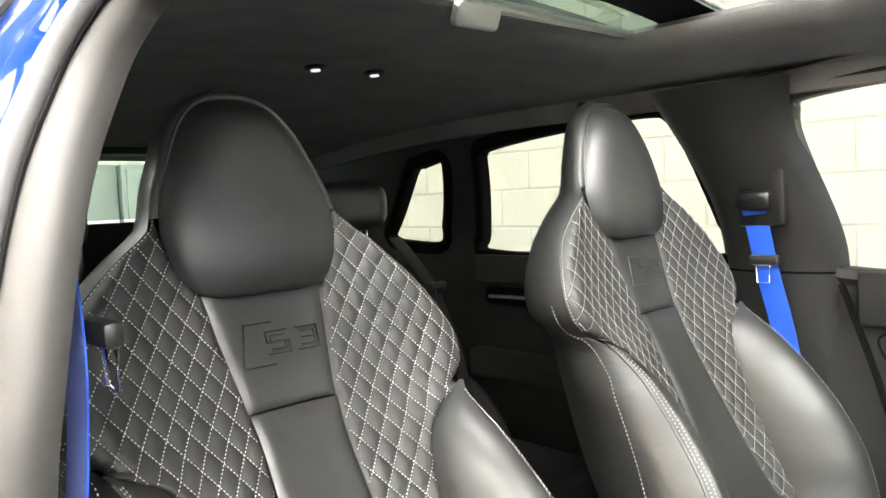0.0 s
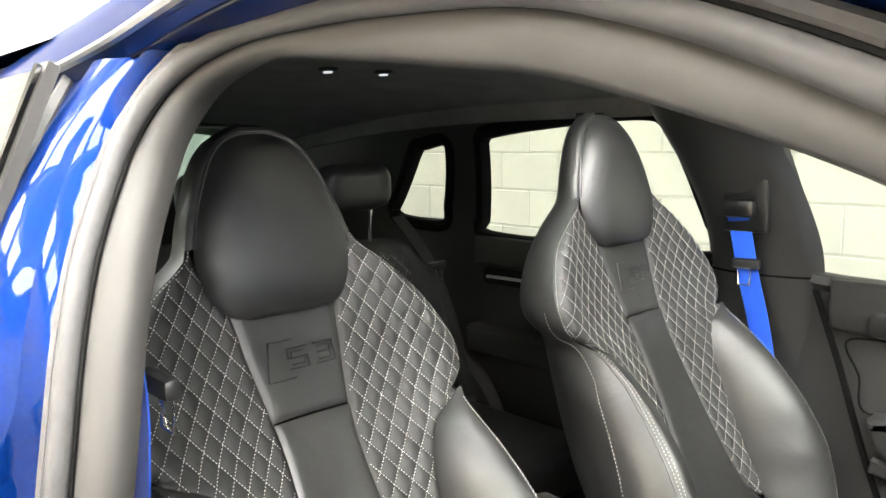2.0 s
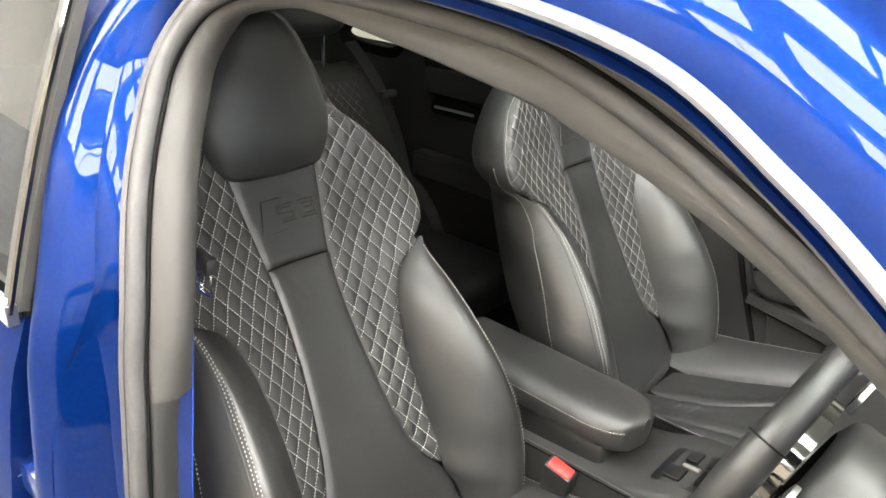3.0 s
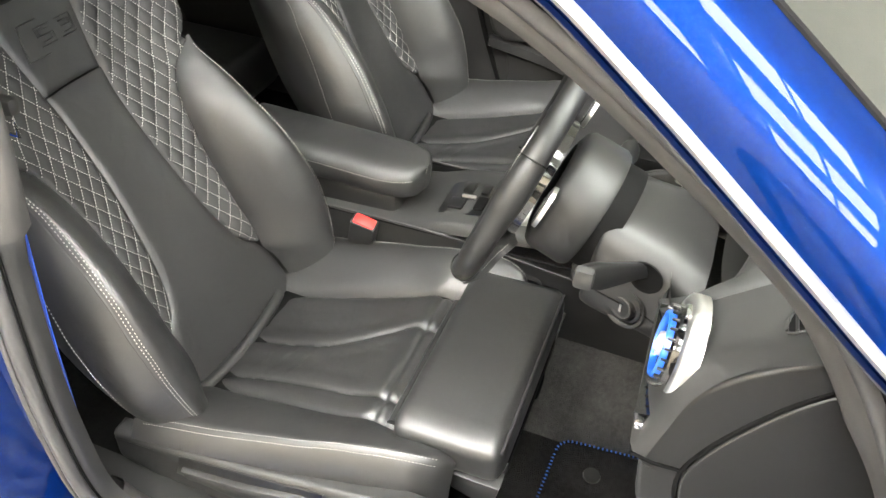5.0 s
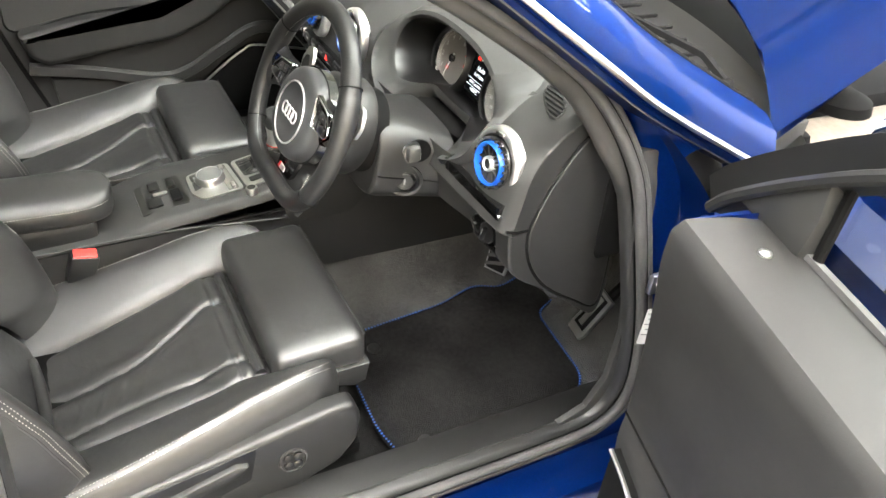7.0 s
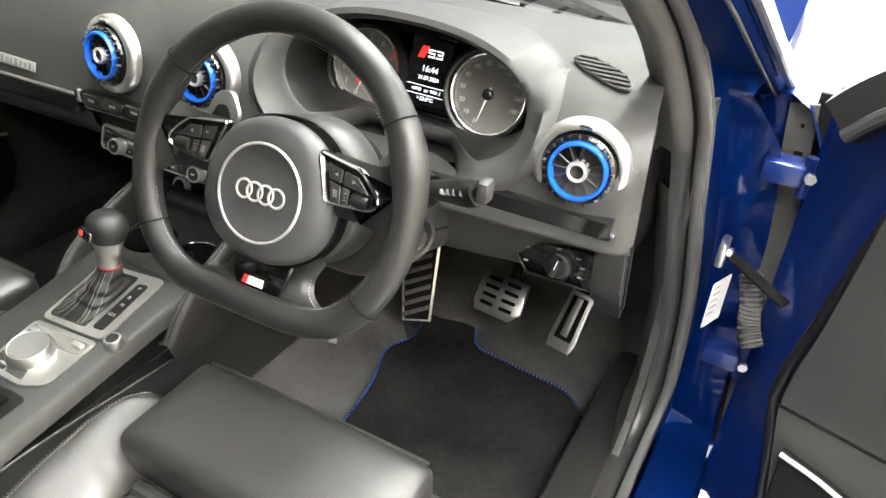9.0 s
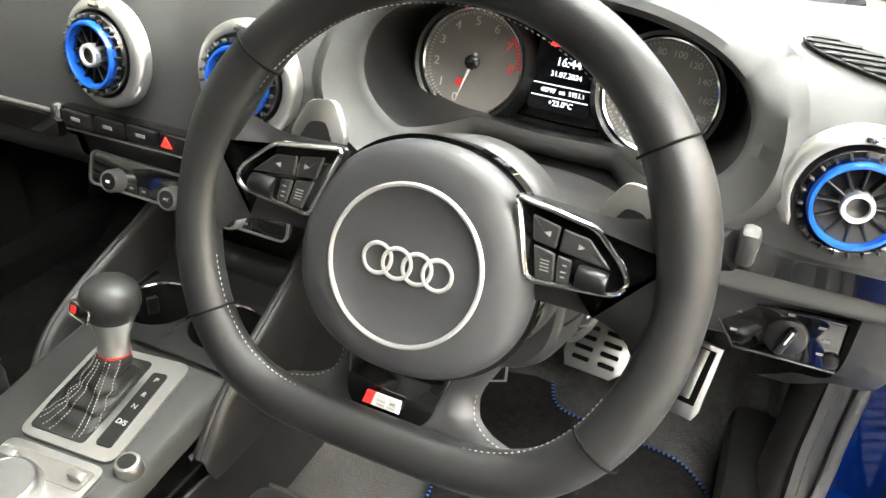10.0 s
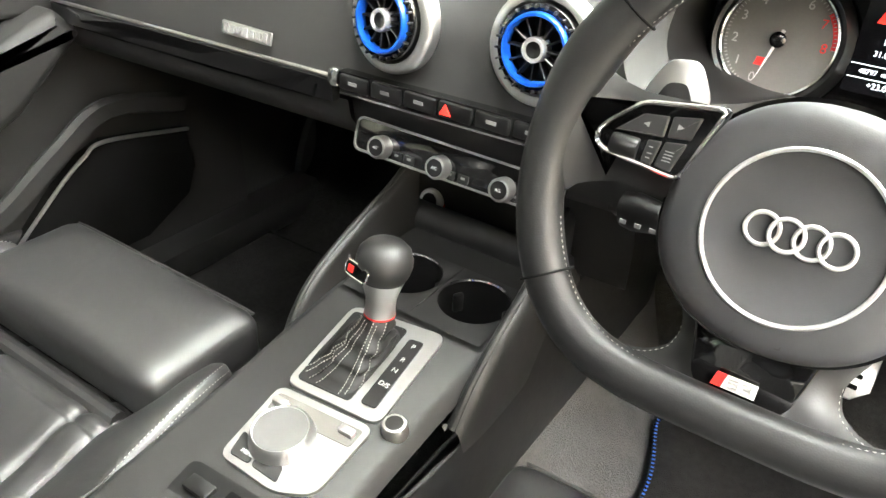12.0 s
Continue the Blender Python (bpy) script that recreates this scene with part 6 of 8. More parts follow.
for k in range(4):
    cx = 0.003 + (k - 1.5) * 0.0138
    g = G().lathe([(0.0096 + 0.0014 * math.cos(a), 0.0252 + 0.0012 * math.sin(a)) for a in [2 * math.pi * j / 8 for j in range(9)]], 36, WM @ Matrix.Translation((cx, 0.001, 0.0003 * (k % 2))))
    part("emblem_ring", g, EMBLEM, bag, "chrome emblem ring")
letters("AIRBAG", 0.0085, EMBOSS, bag, WM @ Matrix.Translation((0.0, -0.0625, 0.0198)) @ Matrix.Rotation(radians(14), 4, "X"), "airbag_mark", 0.0006)
part("gloss_collar", G().sweep([WM @ Vector((x * 0.99, y * 0.99, -0.012)) for x, y in HUB], [(-0.004, -0.008), (0.004, -0.008), (0.004, 0.008), (-0.004, 0.008)], True, WM.to_3x3() @ Vector((0, 0, 1))), PIANO, wheel, "gloss black collar")
def smooth_poly(poly, r, n=3):
    """Rounds the corners of an outline."""
    out = []
    for i, q in enumerate(poly):
        p, a, b = Vector((*q, 0)), Vector((*poly[i - 1], 0)), Vector((*poly[(i + 1) % len(poly)], 0))
        u, w = (a - p).normalized(), (b - p).normalized()
        for j in range(n + 1):
            t = j / n
            v = (p + u * r) * (1 - t) ** 2 + p * 2 * t * (1 - t) + (p + w * r) * t ** 2
            out.append((v.x, v.y))
    return out


# side spokes with button pods
for s in (-1, 1):
    def spoke(u, v, s=s):
        x = 0.066 + 0.090 * u
        top = sm(u, [0, 0.5, 0.8, 1], [0.062, 0.060, 0.066, 0.085])
        bot = sm(u, [0, 0.5, 0.8, 1], [-0.002, -0.001, -0.008, -0.030])
        y = top + (bot - top) * v
        z = 0.000 + 0.009 * math.sin(math.pi * v) ** 0.5 + 0.013 * max(0.0, (u - 0.66) / 0.34) ** 1.5
        return WM @ Vector((s * x, y, z))
    sp = part("side_spoke", G().grid(spoke, 12, 10), LEATHER_WHEEL, wheel, "leather side spoke")
    pod = smooth_poly([(0.056, 0.063), (0.110, 0.055), (0.131, 0.036), (0.137, 0.025), (0.130, 0.017), (0.073, 0.011)], 0.006)
    pm = WM @ Matrix.Translation((0, 0, 0.010))
    flip = lambda po: [(s * x, y) for x, y in po][::s]
    p = part("button_pod", G().prism(flip(pod), 0.007, pm, 0.002), PIANO, wheel, "gloss black button pod")
    rim = [pm @ Vector((s * (0.101 + (x - 0.101) * 0.94), 0.033 + (y - 0.033) * 0.92, 0.0078)) for x, y in pod]
    part("pod_frame", G().tube(rim, 0.0016, True, 8), CHROME, p, "chrome pod frame")
    for poly in ([(0.071, 0.0525), (0.089, 0.0490), (0.089, 0.0355), (0.0745, 0.0375)], [(0.091, 0.0486), (0.107, 0.0465), (0.123, 0.0320), (0.091, 0.0350)], [(0.0755, 0.0350), (0.081, 0.0155), (0.092, 0.0165), (0.089, 0.0330)], [(0.091, 0.0325), (0.0935, 0.0165), (0.101, 0.0170), (0.100, 0.0315)]):
        part("wheel_button", G().prism(flip(smooth_poly(poly, 0.0015)), 0.0026, pm @ Matrix.Translation((0, 0, 0.0055)), 0.0008, 1), PLASTIC_HARD, p)
    part("roller", G().lathe([(0.0, -0.009), (0.0068, -0.009), (0.0075, -0.007), (0.0075, 0.007), (0.0068, 0.009), (0, 0.009)], 18, pm @ Matrix.Translation((s * 0.1135, 0.0235, 0.0055)) @ Matrix.Rotation(radians(90), 4, "Y")), BUTTON, p, "ribbed roller")
    g = G()
    for dx, dy, w in ((0.0825, 0.0435, -s), (0.1035, 0.0405, s)):
        g.add([pm @ Vector((dx * s - 0.0018 * w, dy + 0.0018, 0.0084)), pm @ Vector((dx * s - 0.0018 * w, dy - 0.0018, 0.0084)), pm @ Vector((dx * s + 0.0024 * w, dy, 0.0084))], [(0, 1, 2)])
    for dx, dy, w, h in ((0.0845, 0.0275, 0.0055, 0.0007), (0.0847, 0.0255, 0.0055, 0.0007), (0.0849, 0.0235, 0.0055, 0.0007), (0.0851, 0.0215, 0.0055, 0.0007), (0.0965, 0.0275, 0.0026, 0.0008), (0.0965, 0.0235, 0.0032, 0.0008), (0.0968, 0.0205, 0.0026, 0.0008)):
        g.box((s * dx, dy, 0.0083), (w, h, 0.0004), 0, pm)
    part("button_legend", g, DIM, p)
    # shift paddle
    pd = smooth_poly([(0.086, 0.040), (0.080, 0.064), (0.094, 0.088), (0.115, 0.085), (0.126, 0.060), (0.118, 0.036)], 0.007)
    pd = [(s * (x + (0.020 if s > 0 else 0)), y - (0.006 if s > 0 else 0)) for x, y in pd]
    g = G().prism(pd if s > 0 else pd[::-1], 0.006, WM @ Matrix.Translation((0, 0, -0.030)), 0.002)
    pad = part("shift_paddle", g, SATIN, wheel, "aluminium shift paddle")
    ox, oy = sum(x for x, y in pd) / len(pd), sum(y for x, y in pd) / len(pd)
    pk = [(ox + (x - ox) * 0.6, oy - 0.006 + (y - oy) * 0.6) for x, y in pd]
    part("paddle_inlay", G().prism(pk if s > 0 else pk[::-1], 0.002, WM @ Matrix.Translation((0, 0, -0.0245))), PLASTIC_HARD, pad)
# lower spokes and the badge plate
def leg(u, v):
    y = -0.062 - 0.068 * u
    w = sm(u, [0, 0.35, 0.52, 0.65, 0.74, 1], [0.062, 0.053, 0.056, 0.068, 0.090, 0.112])
    return WM @ Vector((0.002 + w * (2 * v - 1), y, -0.032 + 0.012 * (1 - abs(2 * v - 1) ** 6) + 0.032 * u ** 3))
for sgn in (0.012, 0.988):
    part("rim_stitching", G().dashes([Vector(leg(0.30 + 0.46 * k / 30, sgn)) + WM.to_3x3() @ Vector((0, 0, 0.0062)) for k in range(31)], 0.0040, 0.66, 0.00046), STITCH, wheel, "white rim stitching")
part("lower_spoke", G().grid(leg, 32, 40), LEATHER_WHEEL, wheel, "leather lower spoke")
pl = smooth_poly([(-0.038, -0.064), (0.042, -0.064), (0.034, -0.098), (0.028, -0.106), (-0.024, -0.106), (-0.030, -0.098)], 0.004)
bp_ = part("badge_plate", G().prism(pl[::-1], 0.008, WM @ Matrix.Translation((-0.003, -0.006, -0.0175)) @ Matrix.Rotation(radians(-3), 4, "X"), 0.002), PIANO, wheel, "gloss black badge plate")
bm_ = WM @ Matrix.Translation((-0.004, -0.1010, -0.0012)) @ Matrix.Rotation(radians(-3), 4, "X") @ Matrix.Diagonal((0.70, 0.72, 1, 1))
part("badge_red", G().prism([(-0.020, -0.006), (-0.011, -0.006), (-0.008, 0.007), (-0.017, 0.007)], 0.0015, bm_), RED, bp_, "red badge field")
part("badge_field", G().prism([(-0.0105, -0.006), (0.020, -0.006), (0.020, 0.007), (-0.0075, 0.007)], 0.0015, bm_), PAPER, bp_, "silver badge field")
part("badge_glyphs", glyph_s3(G(), bm_ @ Matrix.Translation((-0.005, -0.0035, 0.0018)), 0.0085, 0.008, 0.003, 0.0009), STEEL, bp_)


# ---- centre console ----
con = thing("centre_console", (0, 0.5, 0.30), "black centre console with aluminium selector plate and cup holders", "console")


def con_z(y):
    return sm(y, [0.10, 0.36, 0.46, 0.55, 0.64, 0.78, 0.84, 0.93], [0.545, 0.560, 0.592, 0.603, 0.615, 0.634, 0.638, 0.645])


def con_pt(u, v):
    y = 0.05 + 0.95 * u
    w = sm(y, [0.05, 0.40, 0.60, 0.80, 1.0], [0.105, 0.108, 0.108, 0.112, 0.12])
    prof = [(-1.05, 0.30), (-1.04, 0.52), (-1.0, -0.022), (-0.95, -0.006), (-0.85, 0.0), (0.85, 0.0), (0.95, -0.006), (1.0, -0.022), (1.04, 0.52), (1.05, 0.30)]
    i = int(round(v * 9))
    fx, fz = prof[i]
    z = con_z(y) + fz if fz <= 0.0 else (0.30 if fz < 0.4 else 0.47)
    return (fx * w, y, z)


body = G().grid(con_pt, 40, 9)
# an opening in the top for the cup holders
body.f = [f for f in body.f if not (all(abs(body.v[i][0]) < 0.10 and body.v[i][2] > 0.6 for i in f) and 0.812 < sum(body.v[i][1] for i in f) / 4 < 0.915)]
body.f = [f for f in body.f if min(body.v[i][2] for i in f) >= 0.48]
for s in (-1, 1):
    def tunnel_pt(u, v, s=s):
        y = 0.10 + 1.32 * u
        x = sm(v, [0, 0.25, 0.55, 0.8, 1], [0.110, 0.130, 0.168, 0.215, 0.270])
        z = sm(v, [0, 0.25, 0.55, 0.8, 1], [0.430, 0.380, 0.330, 0.300, 0.284])
        return (s * x, y, z + 0.0015 * noise.noise((y * 20, v * 6, s)))
    # the passenger side takes the darker carpet as painted shade
    part("tunnel_carpet", G().grid(tunnel_pt, 50, 16), CARPET_DUSTY_LIT if s > 0 else CARPET, con, "worn dusty carpet beside the console, lightened as if lit" if s > 0 else "black carpet beside the console, darker tone for shade")
for s in (-1, 1):
    def flank_pt(u, v, s=s):
        y = 0.10 + 1.24 * u
        top = sm(y, [0.10, 0.47, 0.78, 0.92, 1.10, 1.34], [0.565, 0.572, 0.552, 0.600, 0.645, 0.645])
        z = top + (0.405 - top) * v
        return (s * (0.1135 + 0.008 * sm(y, [0.4, 1.0], [0, 1]) + 0.0075 * math.sin(math.pi * v * 0.8)), y, z)
    part("side_panel", G().grid(flank_pt, 40, 10), PLASTIC_HARD, con, "smooth black console side panel")
    part("panel_ridge", G().tube([Vector(flank_pt(i / 40, 0.0)) + Vector((s * 0.001, 0, 0)) for i in range(23)], 0.0026, n=8), PLASTIC, con)
part("console_body", body, PLASTIC, con, "black console body", sharp=50)
for s in (-1, 1):
    part("side_joint", G().tube([(s * (0.1135 + 0.004 * i / 20), 0.20 + 0.60 * i / 20, 0.560 + 0.02 * i / 20) for i in range(21)], 0.0018, n=6), BLACK, con)
    # curved knee pads that rise to the dashboard
    top = curve_pts([(s * 0.120, 0.715, 0.585), (s * 0.122, 0.745, 0.628), (s * 0.122, 0.785, 0.658), (s * 0.120, 0.842, 0.686), (s * 0.116, 0.90, 0.712), (s * 0.112, 0.95, 0.742)], 6)
    g = G()
    lines = [[Vector((p.x + s * o, p.y + (0.015 if k == 6 else 0), (p.z + dz) if dz > -0.02 else (0.545 if k == 6 else 0.585))) for p in top] for k, (o, dz) in enumerate(((-0.016, -1), (-0.012, -0.006), (-0.008, 0.002), (-0.002, 0.003), (0.004, -0.001), (0.008, -0.010), (0.004, -1)))]
    bands(g, lines, False)
    part("knee_pad", g, PLASTIC_HARD, con, "black padded console side", sharp=60)
    part("pad_ridge", G().tube([p + Vector((s * -0.003, 0, 0.002)) for p in top], 0.0034, n=8), PLASTIC, con, "smooth raised ridge")
# aluminium plates
def on_top(x, y, up=0.0):
    return Vector((x, y, con_z(y) + up))


def plate(outline, h, n=4):
    """A flat plate laid on the sloping console."""
    top = [on_top(x, y, h) for x, y in outline]
    bot = [on_top(x, y, 0.0) for x, y in outline]
    g = G().add(top, [tuple(range(len(top)))])
    strip(g, top, bot)
    return g


SEL = [(-0.042, 0.640), (-0.056, 0.768), (0.060, 0.784), (0.072, 0.648)]
sel = part("selector_plate", plate(smooth2(SEL, 0.014), 0.004), SATIN, con, "satin aluminium selector plate")
part("selector_opening", plate(smooth2([(-0.036, 0.650), (-0.049, 0.760), (0.020, 0.768), (0.030, 0.655)], 0.006), 0.0048), BUTTON, sel)
strip_m = [(0.040, 0.660), (0.030, 0.757), (0.047, 0.760), (0.058, 0.662)]
part("selector_scale", plate(smooth2(strip_m, 0.004), 0.0055), BUTTON, sel, "black selector scale")
for s_, y in (("P", 0.748), ("R", 0.727), ("N", 0.711), ("D/S", 0.690)):
    letters(s_, 0.0085, WHITE, sel, Matrix.Translation(on_top(0.0445 - 0.1 * (y - 0.71) + 0.0, y, 0.0062)) @ Matrix.Rotation(radians(7), 4, "X"), "scale_letter", 0.0002)
MMI = [(-0.032, 0.540), (-0.043, 0.634), (0.072, 0.643), (0.073, 0.556), (0.040, 0.538)]
mm = part("control_plate", plate(smooth2(MMI, 0.012), 0.004), SATIN, con, "satin aluminium control plate")
part("control_inlay", plate(smooth2([(-0.033, 0.604), (-0.036, 0.626), (0.066, 0.634), (0.066, 0.612)], 0.004), 0.0048), DIAL, mm, "dark grey key band")
for poly in ([(-0.024, 0.546), (-0.031, 0.572), (-0.004, 0.566), (0.000, 0.547)], [(0.003, 0.547), (-0.001, 0.565), (0.030, 0.562), (0.036, 0.546)]):
    part("key_plate", plate(smooth2(poly, 0.004), 0.0052), PLASTIC, mm, "dark grey key")
dm = Matrix.Translation(on_top(0.006, 0.586, 0.003)) @ Matrix.Rotation(radians(7), 4, "X")
dial = part("control_dial", G().lathe([(0.033, 0.0), (0.031, 0.010), (0.0295, 0.014), (0.0275, 0.016), (0.0265, 0.0155)], 48, dm), SATIN, mm, "round satin control dial")
part("dial_pad", G().lathe([(0.0268, 0.0153), (0.012, 0.0158), (0, 0.016)], 40, dm), DIAL_PAD, mm, "grey touch pad")
for x, y, w, l in ((-0.024, 0.616, 0.018, 0.009), (0.054, 0.624, 0.018, 0.009)):
    part("control_key", G().box((0, 0, 0.004), (w, l, 0.008), 0.002, Matrix.Translation(on_top(x, y, 0.003)) @ Matrix.Rotation(radians(7), 4, "X")), SATIN, mm, "satin control key")
letters("MENU", 0.006, WHITE, mm, Matrix.Translation(on_top(-0.008, 0.5545, 0.0056)) @ Matrix.Rotation(radians(7), 4, "X"), "key_text", 0.0002)
km = Matrix.Translation(on_top(0.088, 0.655, -0.004)) @ Matrix.Rotation(radians(7), 4, "X")
kn = part("volume_knob", G().lathe([(0.0135, 0.0), (0.013, 0.012), (0.0115, 0.015), (0.009, 0.0155)], 32, km), SATIN, con, "small satin volume knob")
part("knob_cap", G().lathe([(0.0092, 0.0153), (0, 0.0155)], 24, km), BUTTON, kn)
# parking brake switches behind the control plate
sb = part("switch_panel", plate(smooth2([(-0.040, 0.430), (-0.048, 0.525), (0.066, 0.530), (0.068, 0.432)], 0.008), 0.002), BUTTON, con, "black switch panel")
for x, y, w, l, mt in ((-0.018, 0.505, 0.030, 0.016, BUTTON), (0.030, 0.508, 0.040, 0.020, BLACK), (-0.020, 0.470, 0.032, 0.022, BUTTON), (0.038, 0.462, 0.036, 0.030, BUTTON), (0.012, 0.478, 0.008, 0.030, SATIN)):
    part("switch", G().box((0, 0, 0.003), (w, l, 0.006), 0.002, Matrix.Translation(on_top(x, y, 0.001)) @ Matrix.Rotation(radians(6), 4, "X")), mt, sb)
# cup holders
cy = 0.852
for x in (-0.043, 0.052):
    g = G().lathe([(0.0425, 0.004), (0.0415, 0.001), (0.040, -0.03), (0.037, -0.105), (0, -0.105)], 40, Matrix.Translation((x, cy, con_z(cy))))
    cup = part("cup_holder", g, BLACK, con, "deep black cup holder")
    part("holder_rim", G().lathe([(0.0405, 0.005), (0.0415, 0.0072), (0.0430, 0.0068), (0.0435, 0.004)], 40, Matrix.Translation((x, cy, con_z(cy))), (5, 165)), CHROME, cup, "chrome rim arc")
    for k in range(3):
        part("cup_clip", G().box((0.0375, 0, -0.022), (0.007, 0.014, 0.026), 0.003, Matrix.Translation((x, cy, con_z(cy))) @ Matrix.Rotation(radians(30 + 120 * k), 4, "Z")), BUTTON, cup)
    g = G()
    ang = [2 * math.pi * k / 64 for k in range(64)]
    bands(g, [[Vector((x + r * math.cos(t), cy + r * math.sin(t), con_z(cy) + h)) for t in ang] for r, h in ((0.0425, 0.004), (0.0445, 0.0045))]
          + [[Vector((x + 0.0472 * math.cos(t) / max(abs(math.cos(t)), abs(math.sin(t))), cy + 0.066 * math.sin(t) / max(abs(math.cos(t)), abs(math.sin(t))), con_z(cy) + 0.003)) for t in ang]])
    part("holder_surround", g, PLASTIC_HARD, con, "black cup holder surround")
part("stack_shelf", G().tube([(-0.115 + 0.23 * i / 12, 0.962, 0.655) for i in range(13)], 0.020, n=14), PLASTIC_HARD, con, "rounded black ledge")
# armrest
arm = thing("armrest", (0, 0.2, 0.52), "black leather centre armrest with white stitching", "armrest")
def arm_pt(u, v, up=0.0):
    """A plump pad: round at its front end, crowned on top, with a lip that rolls under."""
    y = -0.02 + 0.405 * u
    a = 2 * math.pi * v
    front = max(0.0, (u - 0.80) / 0.20)
    e = (1 - front ** 3.2) ** 0.42 if front < 1 else 0.0
    c, s = math.cos(a), math.sin(a)
    w = 0.076 * (0.30 + 0.70 * e) * (0.94 + 0.06 * min(1, u * 3)) - 0.010 * front
    x = w * math.copysign(abs(c) ** 0.55, c)
    h = 0.034 if s > 0 else 0.030
    z = 0.622 - 0.010 * u + h * (0.72 + 0.28 * e) * math.copysign(abs(s) ** 0.62, s) + (0.006 * (1 - (x / 0.08) ** 2) if s > 0 else 0)
    return (0.003 + x, y, z + up)
g = G().grid(arm_pt, 44, 48, False, True)
for u in (0, 1):
    g.add([arm_pt(u, j / 48) for j in range(48)], [tuple(range(48))])
part("armrest_pad", g, LEATHER, arm, "leather armrest pad", sharp=60)
for v in (0.045, 0.455):
    part("armrest_stitching", G().dashes([Vector(arm_pt(0.02 + 0.95 * i / 60, v)) + Vector((0.0012 if v < 0.2 else -0.0012, 0, 0.0008)) for i in range(61)], 0.0056, 0.68, 0.0008), STITCH, arm, "white stitching")
part("armrest_stitching", G().dashes([Vector(arm_pt(1, 0.045 + 0.41 * i / 20)) + Vector((0, 0.001, 0)) for i in range(21)], 0.0056, 0.68, 0.0008), STITCH, arm)
part("armrest_base", G().box((0.002, 0.16, 0.545), (0.136, 0.37, 0.100), 0.014), PLASTIC_HARD, arm)

# ---- gear selector ----
gear = thing("gear_selector", (0.005, 0.71, 0.62), "black automatic gear selector with leather boot and chrome neck", "gear selector")
R0 = Vector((0.010, 0.729, 0.680))
def boot(u, v):
    """The leather gathers from the plate's opening up to the neck, in soft folds."""
    a = 2 * math.pi * v
    c, s = math.cos(a), math.sin(a)
    by = 0.054 * math.copysign(abs(s) ** 0.5, s)
    p = Vector((-0.008 - 0.07 * by + 0.035 * math.copysign(abs(c) ** 0.5, c), 0.709 + by, con_z(0.709 + by) + 0.005))
    q = R0 + Vector((0.0165 * c, 0.0165 * s, -0.002))
    k = u ** 0.72
    fold = 0.0026 * math.sin(22 * u + 2.4 * math.sin(a + 0.6)) * math.sin(math.pi * u) + 0.0016 * math.sin(7 * a + 5 * u) * math.sin(math.pi * u)
    return (p.x + (q.x - p.x) * k + fold * c, p.y + (q.y - p.y) * k + fold * s - 0.006 * math.sin(math.pi * u), p.z + (q.z - p.z) * u - 0.006 * math.sin(math.pi * u))
bt = part("boot", G().grid(boot, 40, 72, False, True), BOOT, gear, "creased black leather boot", sharp=80)
g = G()
for v in (0.60, 0.64, 0.70, 0.74, 0.80, 0.84, 0.93):
    g.dashes([Vector(boot(u / 40, v)) + Vector((0.0004 * math.cos(6.283 * v), 0.0010 * math.sin(6.283 * v), 0.0008)) for u in range(41)], 0.0034, 0.72, 0.00062)
part("boot_stitching", g, STITCH, bt, "white boot stitching")
gm = Matrix.Translation(R0) @ Matrix.Rotation(radians(-6), 4, "X") @ Matrix.Diagonal((1.3, 1.3, 1.02, 1))
part("red_ring", G().lathe([(0.0122, -0.0025), (0.0129, -0.002), (0.0129, -0.0005), (0.0122, 0.0)], 28, gm), RED, gear, "thin red ring")
part("neck", G().lathe([(0.0128, 0.0), (0.0120, 0.008), (0.0124, 0.018), (0.0150, 0.030), (0.0178, 0.040)], 32, gm), SATIN, gear, "polished aluminium neck")
kb = part("knob", G().lathe([(0.0165, 0.038), (0.0205, 0.046), (0.0225, 0.055), (0.0225, 0.063), (0.0205, 0.072), (0.015, 0.079), (0.007, 0.082), (0, 0.0825)], 32, gm), PLASTIC_HARD, gear, "black round knob")
lm = gm @ facing((-0.010, -0.0185, 0.052), (-0.25, -1, 0.2))
part("release_frame", G().tube([lm @ Vector((x, y, 0.002)) for x, y in rounded(0.026, 0.014, 0.004)], 0.0014, True, 6), CHROME, kb, "chrome release frame")
part("release_button", G().prism(rounded(0.024, 0.012, 0.003), 0.003, lm), PIANO, kb)
part("release_mark", G().box((-0.006, 0, 0.0034), (0.006, 0.007, 0.0006), 0, lm), RED, kb)

# ---- belt buckles ----
def buckle(c):
    b = thing("belt_buckle", c, "black seat belt buckle with red release button", "belt buckle", "belt buckles")
    m = facing(c, (0.25, 0.25, 1), (0, 1, 0))
    part("buckle_body", G().box((0, 0, -0.030), (0.030, 0.052, 0.075), 0.006, m), PLASTIC_HARD, b)
    part("release_button", G().box((0, 0.0, 0.004), (0.024, 0.044, 0.012), 0.004, m), RED, b, "red release button")
    part("buckle_stem", G().box((0.0, -0.01, -0.10), (0.018, 0.03, 0.08), 0.004, m), PLASTIC_HARD, b)
    return b
buckle((0.137, 0.308, 0.566))
buckle((-0.142, 0.330, 0.510))

